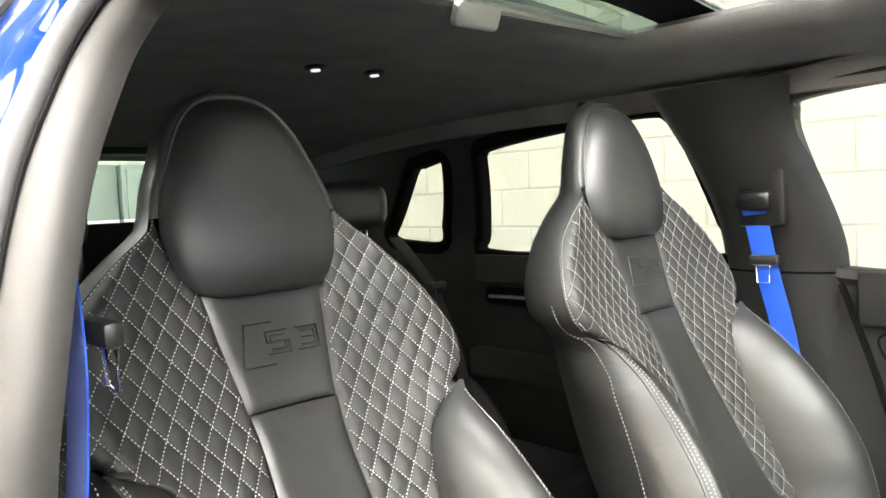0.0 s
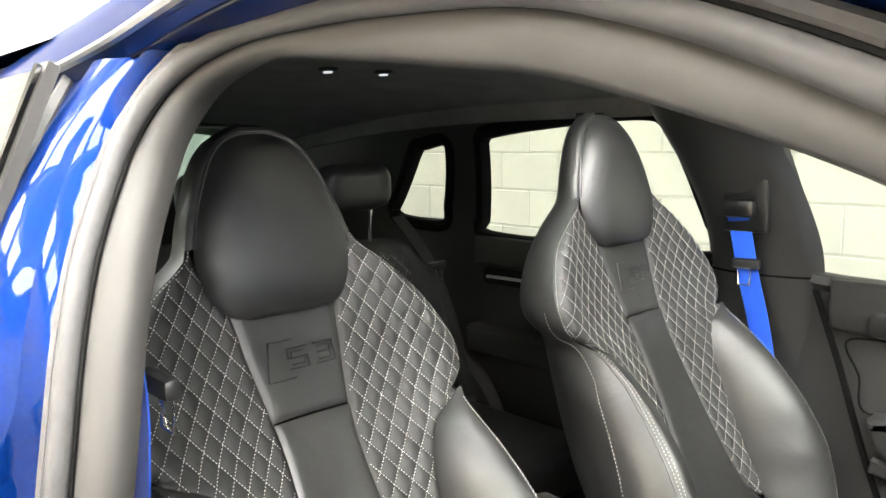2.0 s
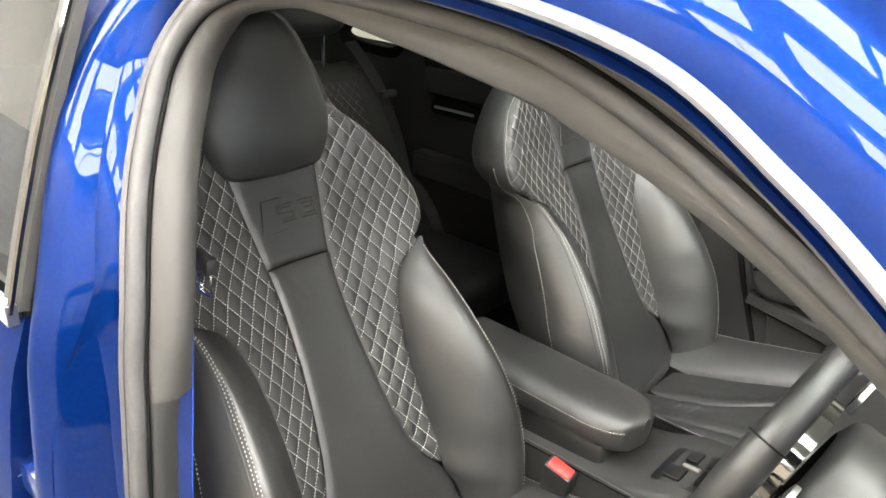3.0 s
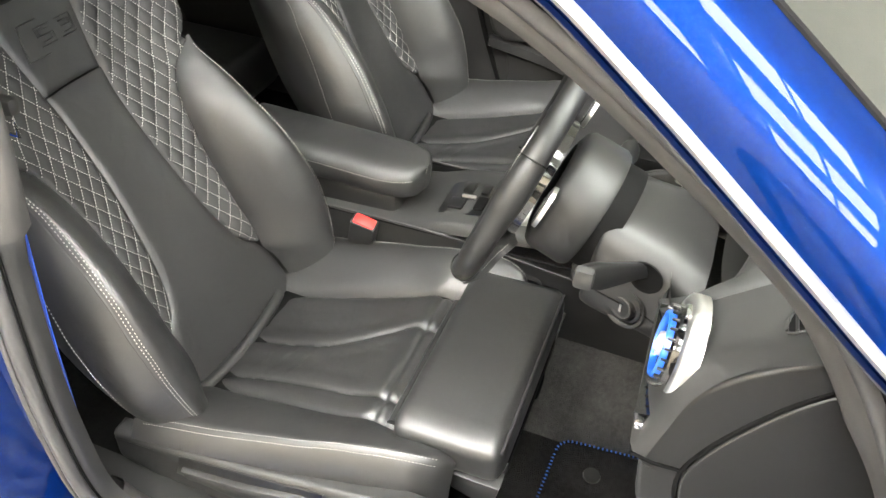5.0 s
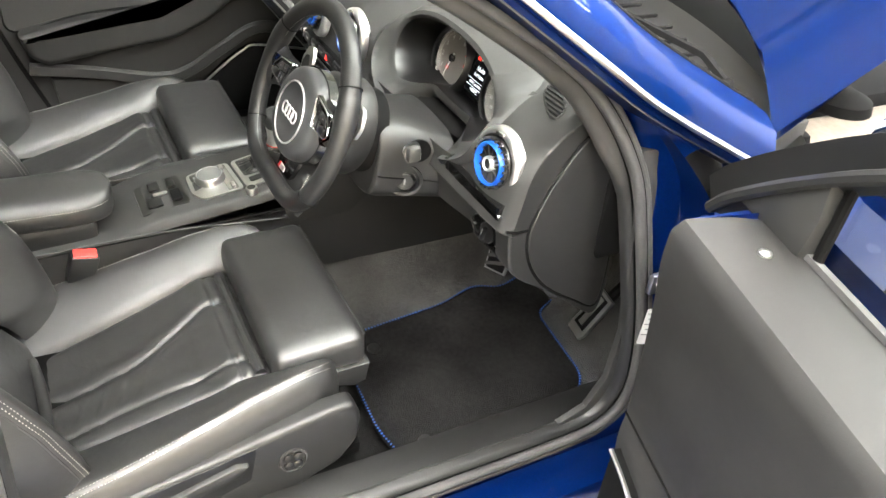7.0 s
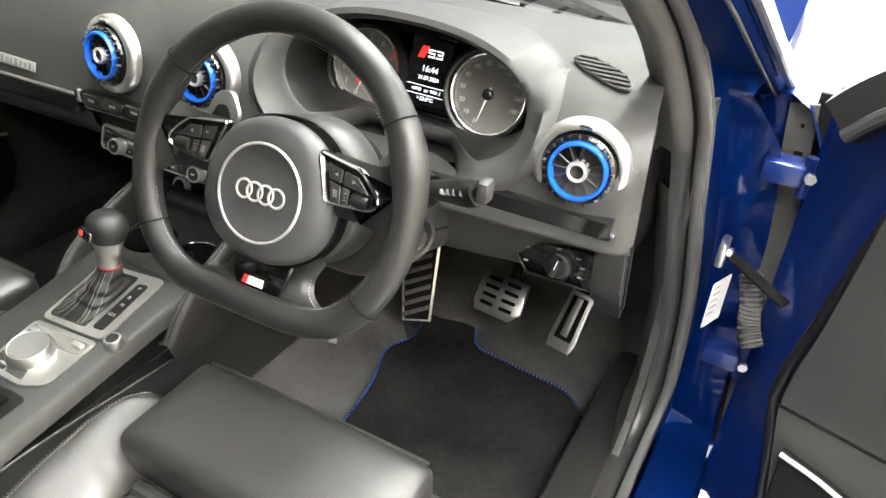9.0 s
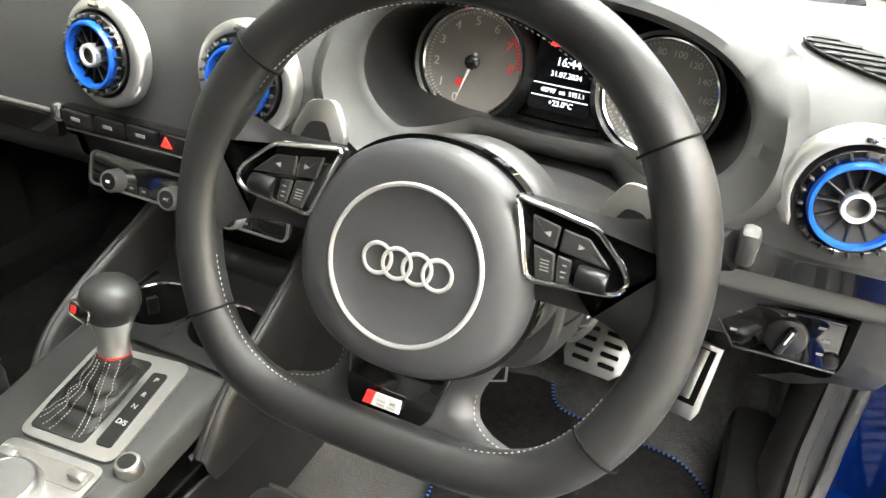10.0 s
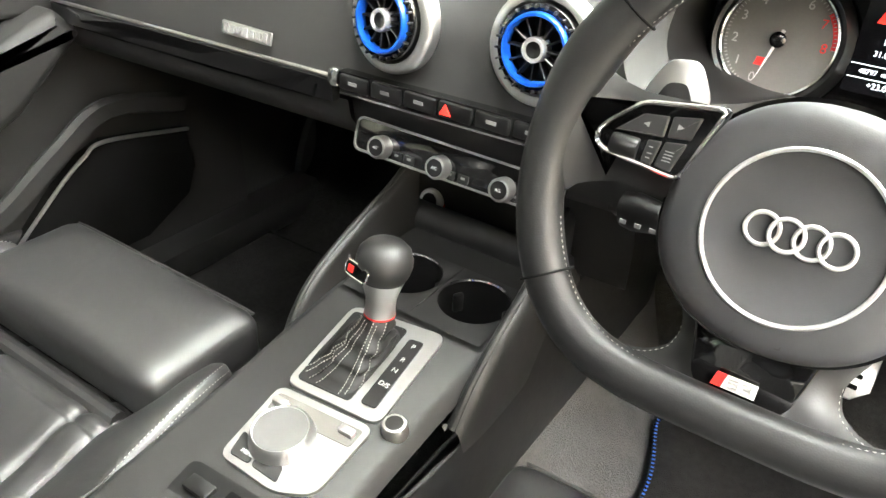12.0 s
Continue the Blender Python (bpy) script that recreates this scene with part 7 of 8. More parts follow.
# ---- seat belts ----
def belt(side, pts, w=0.047, name="seat_belt", material=None, label="bright blue seat belt with chrome tongue"):
    b = thing(name, pts[0], label, "seat belt", "seat belts")
    line = curve_pts(pts, 8)
    g = G().sweep(line, [(-w / 2, -0.0008), (w / 2, -0.0008), (w / 2, 0.0008), (-w / 2, 0.0008)], False, (1, 0, 0) if abs(side) == 1 else (0, 1, 0))
    part("webbing", g, material or BELT, b, "blue webbing" if material is None else "black webbing")
    return b
b = belt(-1, [(-0.650, 0.006, 1.100), (-0.664, 0.012, 1.05), (-0.674, 0.028, 0.95), (-0.684, 0.055, 0.82), (-0.690, 0.09, 0.60), (-0.69, 0.10, 0.42)])
def tongue(b, c, s):
    part("tongue_grip", G().box(c, (0.018, 0.062, 0.022), 0.007), PLASTIC_HARD, b, "black tongue grip")
    part("tongue_plate", G().tube([(c[0] + s * 0.006, c[1] + y, c[2] + z) for y, z in ((-0.014, -0.01), (-0.012, -0.045), (0.012, -0.045), (0.014, -0.01))], 0.0030, True, 6), CHROME, b, "chrome tongue plate")
tongue(b, (-0.668, 0.024, 0.978), 1)
b = belt(1, [(0.650, 0.030, 1.12), (0.664, 0.085, 1.04), (0.668, 0.088, 0.97), (0.676, 0.084, 0.86), (0.688, 0.076, 0.68), (0.70, 0.070, 0.42)])
tongue(b, (0.652, 0.108, 1.045), -1)

# ---- floor mats and pedals ----
def floor_mat(pts, base, label, cord_on=True):
    mt = thing("floor_mat", base, label, "floor mat", "floor mats")
    line = smooth2(pts, 0.03, 5)
    z = lambda y: 0.300 + 0.10 * max(0, y - 1.18)
    top = [Vector((x, y, z(y) + 0.012)) for x, y in line]
    bot = [Vector((x, y, z(y))) for x, y in line]
    g = G().add(top, [tuple(range(len(top)))])
    strip(g, top, bot)
    part("mat_surface", g, CARPET, mt, "black carpet pile")
    n = len(line)
    cord = part("mat_edging", G().tube([p + Vector((0, 0, 0.0)) for p in top], 0.0035, True, 6), BLACK, mt, "dark corded edge")
    if not cord_on:
        return mt
    g = G()
    dense = []
    for a, b_ in zip(top, top[1:] + top[:1]):
        k = max(1, int((b_ - a).length / 0.004))
        dense += [a.lerp(b_, j / k) for j in range(k)]
    dense.append(top[0])
    g.dashes(dense, 0.0080, 0.78, 0.0036, (0, 0, 0.0020))
    part("blue_cord", g, CORD, mt, "twisted blue cord edging")
    return mt
dm_ = floor_mat([(0.285, 0.775), (0.258, 1.06), (0.220, 1.175), (0.258, 1.228), (0.215, 1.385), (0.335, 1.372), (0.376, 1.264), (0.592, 1.246), (0.683, 1.155), (0.683, 0.79), (0.56, 0.762)], (0.45, 1.0, 0.30), "black carpet floor mat with blue corded edge, in the driver's footwell")
for x, y in ((0.34, 0.847), (0.62, 0.84)):
    part("mat_stud", G().lathe([(0.016, 0.012), (0.015, 0.016), (0.008, 0.0175), (0, 0.0165)], 24, Matrix.Translation((x, y, 0.300))), PLASTIC_HARD, dm_, "round black mat stud")
floor_mat([(-0.235, 0.79), (-0.235, 1.20), (-0.66, 1.20), (-0.685, 1.10), (-0.685, 0.80)], (-0.45, 1.0, 0.30), "black carpet floor mat in the passenger footwell", False)

ped = thing("brake_pedal", (0.43, 1.26, 0.47), "steel brake pedal with rubber studs", "pedal", "pedals")
pm = facing((0.428, 1.245, 0.482), (0, -0.80, 0.60)) @ Matrix.Rotation(radians(-3), 4, "Z")
part("pedal_plate", G().prism([(-0.046, 0.040), (0.046, 0.040), (0.050, -0.020), (0.030, -0.040), (-0.040, -0.040), (-0.048, -0.020)], 0.010, pm, 0.004), STEEL, ped, "brushed steel pedal plate")
for r in range(4):
    for s in (-1, 1):
        part("rubber_stud", G().box((s * 0.020, 0.028 - 0.0165 * r, 0.0115), (0.028 - 0.002 * (r == 3), 0.007, 0.006), 0.002, pm), BLACK, ped, "black rubber stud")
part("pedal_arm", G().tube([pm @ Vector((0.01, 0.02, -0.002)), (0.445, 1.33, 0.60), (0.445, 1.34, 0.78)], 0.010), BLACK, ped)
gas = thing("accelerator_pedal", (0.57, 1.25, 0.42), "steel accelerator pedal with rubber strip", "pedal", "pedals")
am = facing((0.570, 1.245, 0.480), (-0.05, -0.86, 0.45)) @ Matrix.Rotation(radians(-5), 4, "Z")
part("pedal_plate", G().prism([(-0.022, 0.060), (0.024, 0.060), (0.026, -0.040), (0.020, -0.056), (-0.026, -0.056), (-0.028, -0.035)], 0.009, am, 0.004), STEEL, gas, "brushed steel pedal plate")
part("rubber_strip", G().prism([(-0.014, 0.052), (0.016, 0.052), (0.016, -0.034), (-0.018, -0.034)], 0.003, am @ Matrix.Translation((0, 0, 0.008)), 0.001), BLACK, gas)
part("steel_strip", G().prism([(-0.005, 0.050), (0.007, 0.050), (0.006, -0.026), (-0.008, -0.026)], 0.003, am @ Matrix.Translation((0, 0, 0.0105)), 0.001), STEEL, gas)
part("pedal_arm", G().tube([am @ Vector((0, 0.03, -0.004)), (0.575, 1.36, 0.60), (0.58, 1.40, 0.72)], 0.011), BLACK, gas)
rest = thing("footrest", (0.27, 1.22, 0.45), "black footrest with diagonal ribs", "footrest")
fm = facing((0.262, 1.215, 0.478), (0.45, -0.82, 0.35))
part("rest_plate", G().prism([(-0.034, 0.085), (0.042, 0.085), (0.030, -0.085), (-0.026, -0.085)], 0.010, fm, 0.003), STEEL, rest, "steel-edged rest plate")
part("rest_pad", G().prism([(-0.030, 0.081), (0.036, 0.081), (0.025, -0.080), (-0.022, -0.080)], 0.002, fm @ Matrix.Translation((0, 0, 0.0095))), BLACK, rest)
for k in range(7):
    y = 0.062 - 0.021 * k
    part("rib", G().prism([(-0.026, y - 0.012), (0.026, y + 0.006), (0.026, y + 0.015), (-0.026, y - 0.003)], 0.004, fm @ Matrix.Translation((0, 0, 0.010)), 0.001), RUBBER, rest)

# ---- rear seats ----
def rear_bench():
    rb = thing("rear_bench", (0, -0.85, 0.30), "black leather rear bench with quilted backrests", "rear seat")
    for cx, w in ((-0.40, 0.25), (0.40, 0.25), (0.0, 0.15)):
        def bk(u, v):
            t = 2 * v - 1
            z = 0.46 + 0.50 * u
            hw = w * sm(u, [0, 0.7, 0.92, 1], [1, 1, 0.9, 0.72])
            x = t * hw
            y = -0.80 - 0.24 * u + 0.035 * (abs(t) ** 3) - 0.03 * max(0, (u - 0.93) / 0.07) ** 2
            if abs(t) < 0.72 and 0.05 < u < 0.93:
                y += quilt(x, z) * 1.1
            return (cx + x, y, z)
        bb = part("backrest", G().grid(bk, 80, 60), LEATHER_QUILT, rb, "quilted leather backrest", sharp=80)
        g = G()
        for fam in (1, -1):
            for k in range(-60, 61):
                line, z = [], 0.50
                while z < 0.92:
                    x = 0.0275 * (k - z / 0.036) if fam == 1 else 0.0275 * (k + z / 0.036)
                    if abs(x) < 0.70 * w:
                        u = (z - 0.46) / 0.50
                        hw = w * sm(u, [0, 0.7, 0.92, 1], [1, 1, 0.9, 0.72])
                        p = bk(u, (x / hw + 1) / 2)
                        line.append((p[0], p[1] + 0.002, p[2]))
                    elif len(line) > 2:
                        g.dashes(line, 0.0075, 0.66, 0.0008)
                        line = []
                    else:
                        line = []
                    z += 0.006
                if len(line) > 2:
                    g.dashes(line, 0.0075, 0.66, 0.0008)
        part("diamond_stitching", g, STITCH, bb, "white diamond stitching")
    part("bench_cushion", G().box((0, -0.58, 0.43), (1.28, 0.50, 0.14), 0.05, None, 4), LEATHER, rb, "leather bench cushion")
    part("bench_back", G().box((0, -1.08, 0.66), (1.28, 0.10, 0.58), 0.03), PLASTIC_HARD, rb)
    return rb
rear_bench()
for cx in (-0.43, 0.40, -0.02):
    hr = thing("rear_headrest", (cx, -1.06, 0.96), "black leather rear headrest on chrome posts", "headrest", "rear headrests")
    def hp(u, v, cx=cx):
        a, b_ = math.pi * (u - 0.5), 2 * math.pi * v
        f = lambda t, e: math.copysign(abs(t) ** e, t)
        return (cx + 0.125 * f(math.cos(a), 0.5) * f(math.cos(b_), 0.45), -1.055 + 0.050 * f(math.cos(a), 0.6) * f(math.sin(b_), 0.6), 1.120 + 0.070 * f(math.sin(a), 0.6))
    part("pad", G().grid(hp, 24, 40, False, True), LEATHER, hr, "leather pad", sharp=70)
    for s in (-1, 1):
        part("post", G().tube([(cx + s * 0.06, -1.06, 0.95), (cx + s * 0.06, -1.055, 1.07)], 0.006), CHROME, hr, "chrome post")
bb = belt(2, [(-0.600, -1.06, 1.02), (-0.603, -0.99, 0.96), (-0.600, -0.90, 0.87), (-0.560, -0.78, 0.74), (-0.50, -0.66, 0.56)], 0.046, "rear_seat_belt", BELT_BLACK, "black rear seat belt with tongue")
part("tongue_grip", G().box((-0.602, -0.885, 0.885), (0.062, 0.02, 0.022), 0.006), PLASTIC_HARD, bb)
part("tongue_plate", G().tube([(-0.602 + x, -0.878, 0.885 + z) for x, z in ((-0.012, -0.01), (-0.011, -0.045), (0.011, -0.045), (0.012, -0.01))], 0.0026, True, 6), CHROME, bb)

# ---- passenger's front door, closed ----
pdoor = thing("passenger_door", (-0.74, 0.60, 0.40), "closed passenger door with black trim, speaker and armrest", "car door")
side_wall(-1, [PWIN], 0.12, 1.20, 0.36, 1.32, "door_trim", "black plastic door trim", CARD, pdoor)
window_band(-1, PWIN, 0.026, PLASTIC_HARD, "window_frame", "black rubber window frame", parent=pdoor)
pane_glass(-1, PWIN, pdoor, GLASS)
xy = lambda x: Matrix(((0, 0, 1, x), (1, 0, 0, 0), (0, 1, 0, 0), (0, 0, 0, 1)))
g = G().prism([(0.18, 0.955), (1.10, 0.975), (1.10, 0.88), (0.85, 0.82), (0.60, 0.84), (0.18, 0.85)], 0.022, xy(-0.734), 0.010, 3)
part("upper_trim", g, CARD, pdoor, "soft upper trim")
g = G().prism(smooth2([(0.272, 0.692), (0.43, 0.724), (0.62, 0.738), (0.74, 0.80), (0.84, 0.84), (0.88, 0.80), (0.76, 0.70), (0.66, 0.655), (0.50, 0.634), (0.40, 0.616), (0.33, 0.606), (0.292, 0.630)], 0.010), 0.060, xy(-0.725), 0.020, 3)
part("door_armrest", g, CARD, pdoor, "padded door armrest")
part("door_handle", G().tube([(-0.695, 0.30, 0.872), (-0.690, 0.34, 0.880), (-0.690, 0.44, 0.880), (-0.696, 0.47, 0.874)], 0.006), SATIN, pdoor, "satin inner door handle")
part("handle_recess", G().prism(rounded(0.24, 0.05, 0.02), 0.012, Matrix(((0, 0, 1, -0.712), (1, 0, 0, 0.38), (0, 1, 0, 0.876), (0, 0, 0, 1))), 0.004), BUTTON, pdoor)
g = G().prism([(0.33, 0.560), (0.78, 0.500), (0.90, 0.44), (0.90, 0.40), (0.35, 0.40)], 0.022, xy(-0.725), 0.008, 3)
part("door_pocket", g, CARD, pdoor, "black door pocket")
g = G().sweep(curve_pts([(-0.694, 0.284, 0.594), (-0.690, 0.435, 0.571), (-0.686, 0.60, 0.538), (-0.682, 0.69, 0.552), (-0.682, 0.80, 0.618), (-0.690, 0.905, 0.664), (-0.700, 1.06, 0.630)], 8), [(-0.015, -0.010), (0.0, -0.014), (0.015, -0.010), (0.018, 0.0), (0.012, 0.010), (-0.012, 0.010), (-0.018, 0.0)], False, (1, 0, 0))
part("trim_strip", g, CARD, pdoor, "black curved trim swell")
shut = curve_pts([(-0.722, 0.150, 0.93), (-0.716, 0.180, 0.853), (-0.712, 0.210, 0.773), (-0.710, 0.242, 0.673), (-0.710, 0.268, 0.593), (-0.712, 0.318, 0.460)], 6)
part("shut_line", G().sweep(shut, [(-0.0055, -0.004), (0.0055, -0.004), (0.0055, 0.004), (-0.0055, 0.004)], False, (1, 0, 0)), BLACK, pdoor, "dark gap along the door's edge")
part("card_joint", G().tube(curve_pts([(-0.714, 0.40, 0.842), (-0.714, 0.226, 0.838), (-0.712, 0.246, 0.765), (-0.710, 0.268, 0.692), (-0.710, 0.43, 0.727), (-0.712, 0.62, 0.742)], 8), 0.0022, n=6), BLACK, pdoor)
SPK = [(0.690, 0.462), (0.711, 0.486), (0.80, 0.561), (0.85, 0.595), (0.895, 0.610), (1.06, 0.580), (1.07, 0.50), (1.05, 0.45), (0.95, 0.40), (0.70, 0.40)]
sp = part("speaker_grille", G().prism(SPK, 0.020, xy(-0.715), 0.006), BLACK, pdoor, "black speaker grille")
part("speaker_trim", G().tube(curve_pts([(-0.692, y, z) for y, z in SPK[:6]], 6), 0.0035, n=6), SATIN, sp, "satin speaker trim line")

# ---- passenger's rear door, closed ----
rdoor = thing("rear_passenger_door", (-0.74, -0.45, 0.40), "closed rear passenger door with black trim and silver handle", "car door")
side_wall(-1, [RWIN], -0.86, -0.10, 0.36, 1.32, "door_trim", "black plastic door trim", PLASTIC_HARD, rdoor)
window_band(-1, RWIN, 0.026, BLACK, "window_frame", "black rubber window frame", parent=rdoor)
pane_glass(-1, RWIN, rdoor, GLASS)
part("upper_trim", G().prism([(-0.84, 0.965), (-0.14, 0.968), (-0.14, 0.89), (-0.84, 0.885)], 0.020, xy(-0.732), 0.008, 3), PLASTIC, rdoor)
part("handle_recess", G().prism(rounded(0.20, 0.05, 0.015), 0.012, Matrix(((0, 0, 1, -0.720), (1, 0, 0, -0.70), (0, 1, 0, 0.852), (0, 0, 0, 1))), 0.004), BLACK, rdoor)
part("door_handle", G().tube([(-0.705, -0.78, 0.850), (-0.700, -0.70, 0.853), (-0.702, -0.62, 0.853)], 0.005), SATIN, rdoor, "satin inner door handle")
part("door_armrest", G().prism([(-0.84, 0.70), (-0.30, 0.70), (-0.30, 0.62), (-0.84, 0.62)], 0.055, xy(-0.722), 0.018, 3), PLASTIC, rdoor)

# ---- driver's rear door, closed: outer skin ----
od = thing("rear_driver_door", (0.80, -0.45, 0.40), "closed blue rear door with aluminium window trim", "car door")
g = G().grid(lambda u, v: (sm(0.33 + 0.66 * u, [0.33, 0.5, 0.7, 0.9, 0.99], [0.838, 0.868, 0.876, 0.852, 0.822]) - 0.012 * max(0, 1 - v / 0.02), 0.012 - 0.95 * v, 0.33 + 0.66 * u), 24, 30)
part("door_skin", g, PAINT, od, "blue painted door skin")
part("door_edge", G().grid(lambda u, v: (sm(0.33 + 0.66 * u, [0.33, 0.5, 0.7, 0.9, 0.99], [0.838, 0.868, 0.876, 0.852, 0.822]) - 0.012 - 0.04 * v, 0.012 - 0.012 * v, 0.33 + 0.66 * u), 12, 3), PAINT_IN, od)
part("window_trim", G().sweep([(0.822, 0.014, 0.998), (0.822, -0.45, 1.004), (0.815, -0.94, 1.015)], [(-0.006, -0.012), (0.006, -0.012), (0.006, 0.012), (-0.006, 0.012)]), TRIM_ALU, od, "satin aluminium window trim")
fr_line = [(0.812, 0.000, 1.00), (0.780, -0.004, 1.10), (0.735, -0.012, 1.22), (0.680, -0.030, 1.335)]
part("window_frame", G().sweep(curve_pts(fr_line, 6), [(-0.018, -0.008), (0.014, -0.008), (0.016, 0.004), (-0.012, 0.010)], False, (1, 0, 0)), PILLAR, od, "dark grey window frame")
part("frame_edge", G().tube(curve_pts([(x + 0.012, y + 0.012, z) for x, y, z in fr_line], 6), 0.004, n=6), PIANO, od)
gl = G().grid(lambda u, v: (0.812 - 0.132 * u ** 1.3, -0.012 - 0.03 * u - 0.80 * v, 1.0 + 0.335 * u), 8, 8)
ob = part("window_pane", gl, GLASS_DARK, od, "tinted window glass")
for z in (0.79, 0.50):
    h = part("door_hinge", G().box((0.822, 0.020, z), (0.045, 0.075, 0.045), 0.008), PAINT_IN, od, "blue door hinge")
    part("hinge_bolt", G().lathe([(0.009, 0), (0.009, 0.006), (0, 0.006)], 6, facing((0.846, 0.0, z + 0.005), (1, 0.2, 0))), STEEL, h)

# ---- driver's front door, open ----
ddoor = thing("driver_door", (0.86, 1.17, 0.40), "wide open blue driver's door with black and grey trim", "car door")
DX = Vector((0.964, -0.266, 0))
DM = Matrix.Translation((0.86, 1.17, 0)) @ Matrix((DX, Vector((0.266, 0.964, 0)), Vector((0, 0, 1)))).transposed().to_4x4()
D = lambda a, b_, z: DM @ Vector((a, b_, z))


def card_front(z):
    return sm(z, [0.30, 0.60, 0.645, 0.80, 1.05], [0.16, 0.112, 0.102, 0.120, 0.148])


def card_b(z):
    return sm(z, [0.30, 0.42, 0.60, 0.645, 0.75, 0.90, 1.0, 1.035, 1.048], [-0.11, -0.135, -0.145, -0.137, -0.152, -0.178, -0.198, -0.200, -0.188])


def card(u, v):
    z = 0.30 + 0.748 * u
    a = card_front(z) + (1.06 - card_front(z)) * v
    bump = 0.035 * math.exp(-((z - 0.70) / 0.07) ** 2) * max(0, min(1, (a - 0.30) / 0.12)) + 0.02 * math.exp(-((z - 0.52) / 0.1) ** 2) * max(0, min(1, (a - 0.32) / 0.15))
    return D(a, card_b(z) - bump, z)


cardp = part("door_card", G().grid(card, 50, 50), CARD, ddoor, "grained black door card", sharp=70)
g = G().grid(lambda u, v: D(0.148 + 0.912 * v, -0.188 + 0.130 * u, 1.048 + 0.006 * math.sin(math.pi * u) - 0.010 * u), 6, 20)
part("upper_ledge", g, CARD, ddoor, "soft grey upper ledge")
g = G()
for a, b_ in (([card(i / 30, 0) for i in range(31)], [D(card_front(0.30 + 0.748 * i / 30) - 0.012, -0.03, 0.30 + 0.748 * i / 30) for i in range(31)]),):
    strip(g, a, b_, False)
g.add([D(0.148, -0.188, 1.048), D(0.148, -0.058, 1.038), D(0.10, -0.03, 1.03)], [(0, 1, 2)])
part("card_edge", g, PAINT_IN, ddoor, "blue painted door edge")
part("card_joint", G().tube([Vector(card((0.645 - 0.30) / 0.748, v / 30)) + Vector((-0.266, -0.964, 0)) * 0.0005 for v in range(31)], 0.0022, n=6), BLACK, cardp)
SP2 = [(0.130, 0.592), (0.20, 0.580), (0.30, 0.545), (0.36, 0.500), (0.42, 0.40), (0.42, 0.34), (0.18, 0.34), (0.135, 0.45)]
spm = DM @ Matrix(((1, 0, 0, 0), (0, 0, -1, -0.142), (0, 1, 0, 0), (0, 0, 0, 1)))
s2 = part("speaker_grille", G().prism(SP2, 0.018, spm, 0.005), BLACK, ddoor, "black speaker grille")
part("speaker_trim", G().tube(curve_pts([spm @ Vector((x, y, 0.019)) for x, y in SP2[:6]], 6), 0.0040, n=6), SATIN, s2, "satin speaker trim line")
part("lock_pin", G().lathe([(0.0085, 0.0), (0.008, 0.003), (0.005, 0.004), (0.0045, 0.002), (0, 0.002)], 24, Matrix.Translation(D(0.225, -0.125, 1.050))), STEEL, ddoor, "chrome lock indicator")
# window frame with its rubber, sail panel, glass
FR = [(0.035, 1.005), (0.07, 1.045), (0.15, 1.112), (0.25, 1.185), (0.36, 1.250), (0.50, 1.312), (0.65, 1.350), (0.85, 1.358), (1.02, 1.342), (1.06, 1.29), (1.07, 1.05)]
fl = curve_pts([D(a, -0.055 + 0.02 * (z - 1.0), z) for a, z in FR], 6)
part("window_frame", G().sweep(fl, [(-0.034, -0.022), (0.022, -0.030), (0.034, 0.0), (0.020, 0.026), (-0.030, 0.020)], False, DX.cross(Vector((0, 0, 1)))), BUTTON, ddoor, "black rubber-edged window frame")
part("frame_seal", G().tube(curve_pts([D(a + 0.012, -0.082, z - 0.010) for a, z in FR], 6), 0.009, n=8), PLASTIC_HARD, ddoor, "rubber lip")
part("frame_skin", G().tube(curve_pts([D(a - 0.012, -0.036, z + 0.012) for a, z in FR], 6), 0.008, n=8), PIANO, ddoor)
sail = [(0.075, 1.035), (0.145, 1.035), (0.222, 1.030), (0.232, 1.095), (0.225, 1.160), (0.15, 1.105)]
part("sail_panel", G().prism(sail, 0.030, DM @ Matrix(((1, 0, 0, 0), (0, 0, -1, -0.050), (0, 1, 0, 0), (0, 0, 0, 1))), 0.008), PLASTIC, ddoor, "black sail panel")
part("window_channel", G().tube([D(0.236, -0.060, 1.03), D(0.236, -0.058, 1.165)], 0.007, n=8), BLACK, ddoor)
part("glass_seal", G().sweep([D(0.15, -0.062, 1.040), D(0.6, -0.062, 1.040), D(1.06, -0.062, 1.040)], [(-0.008, -0.006), (0.008, -0.006), (0.006, 0.008), (-0.006, 0.006)]), RUBBER, ddoor, "rubber glass seal")
ob = part("window_pane", G().add([D(a, -0.052, z) for a, z in ((0.236, 1.02), (1.06, 1.02), (1.05, 1.30), (0.98, 1.335), (0.65, 1.340), (0.50, 1.302), (0.36, 1.242), (0.25, 1.175))], [tuple(range(8))]), GLASS, ddoor)
ob.visible_shadow = False
g = G().grid(lambda u, v: D(0.0 + 1.10 * v, 0.030 - 0.035 * abs(u - 0.55) ** 1.5, 0.28 + 0.74 * u), 16, 16)
part("door_skin", g, PAINT, ddoor, "blue painted door skin")
g = G().grid(lambda u, v: D(0.0 + 0.115 * v, 0.028 - 0.075 * v, 0.28 + 0.74 * u), 10, 4)
part("door_shell", g, PAINT_IN, ddoor, "blue painted door shell")
g = G().add([D(0.0, 0.02, 0.29), D(1.08, 0.02, 0.29), D(1.06, -0.12, 0.31), D(0.16, -0.11, 0.31)], [(0, 1, 2, 3)])
part("door_underside", g, PAINT_IN, ddoor)
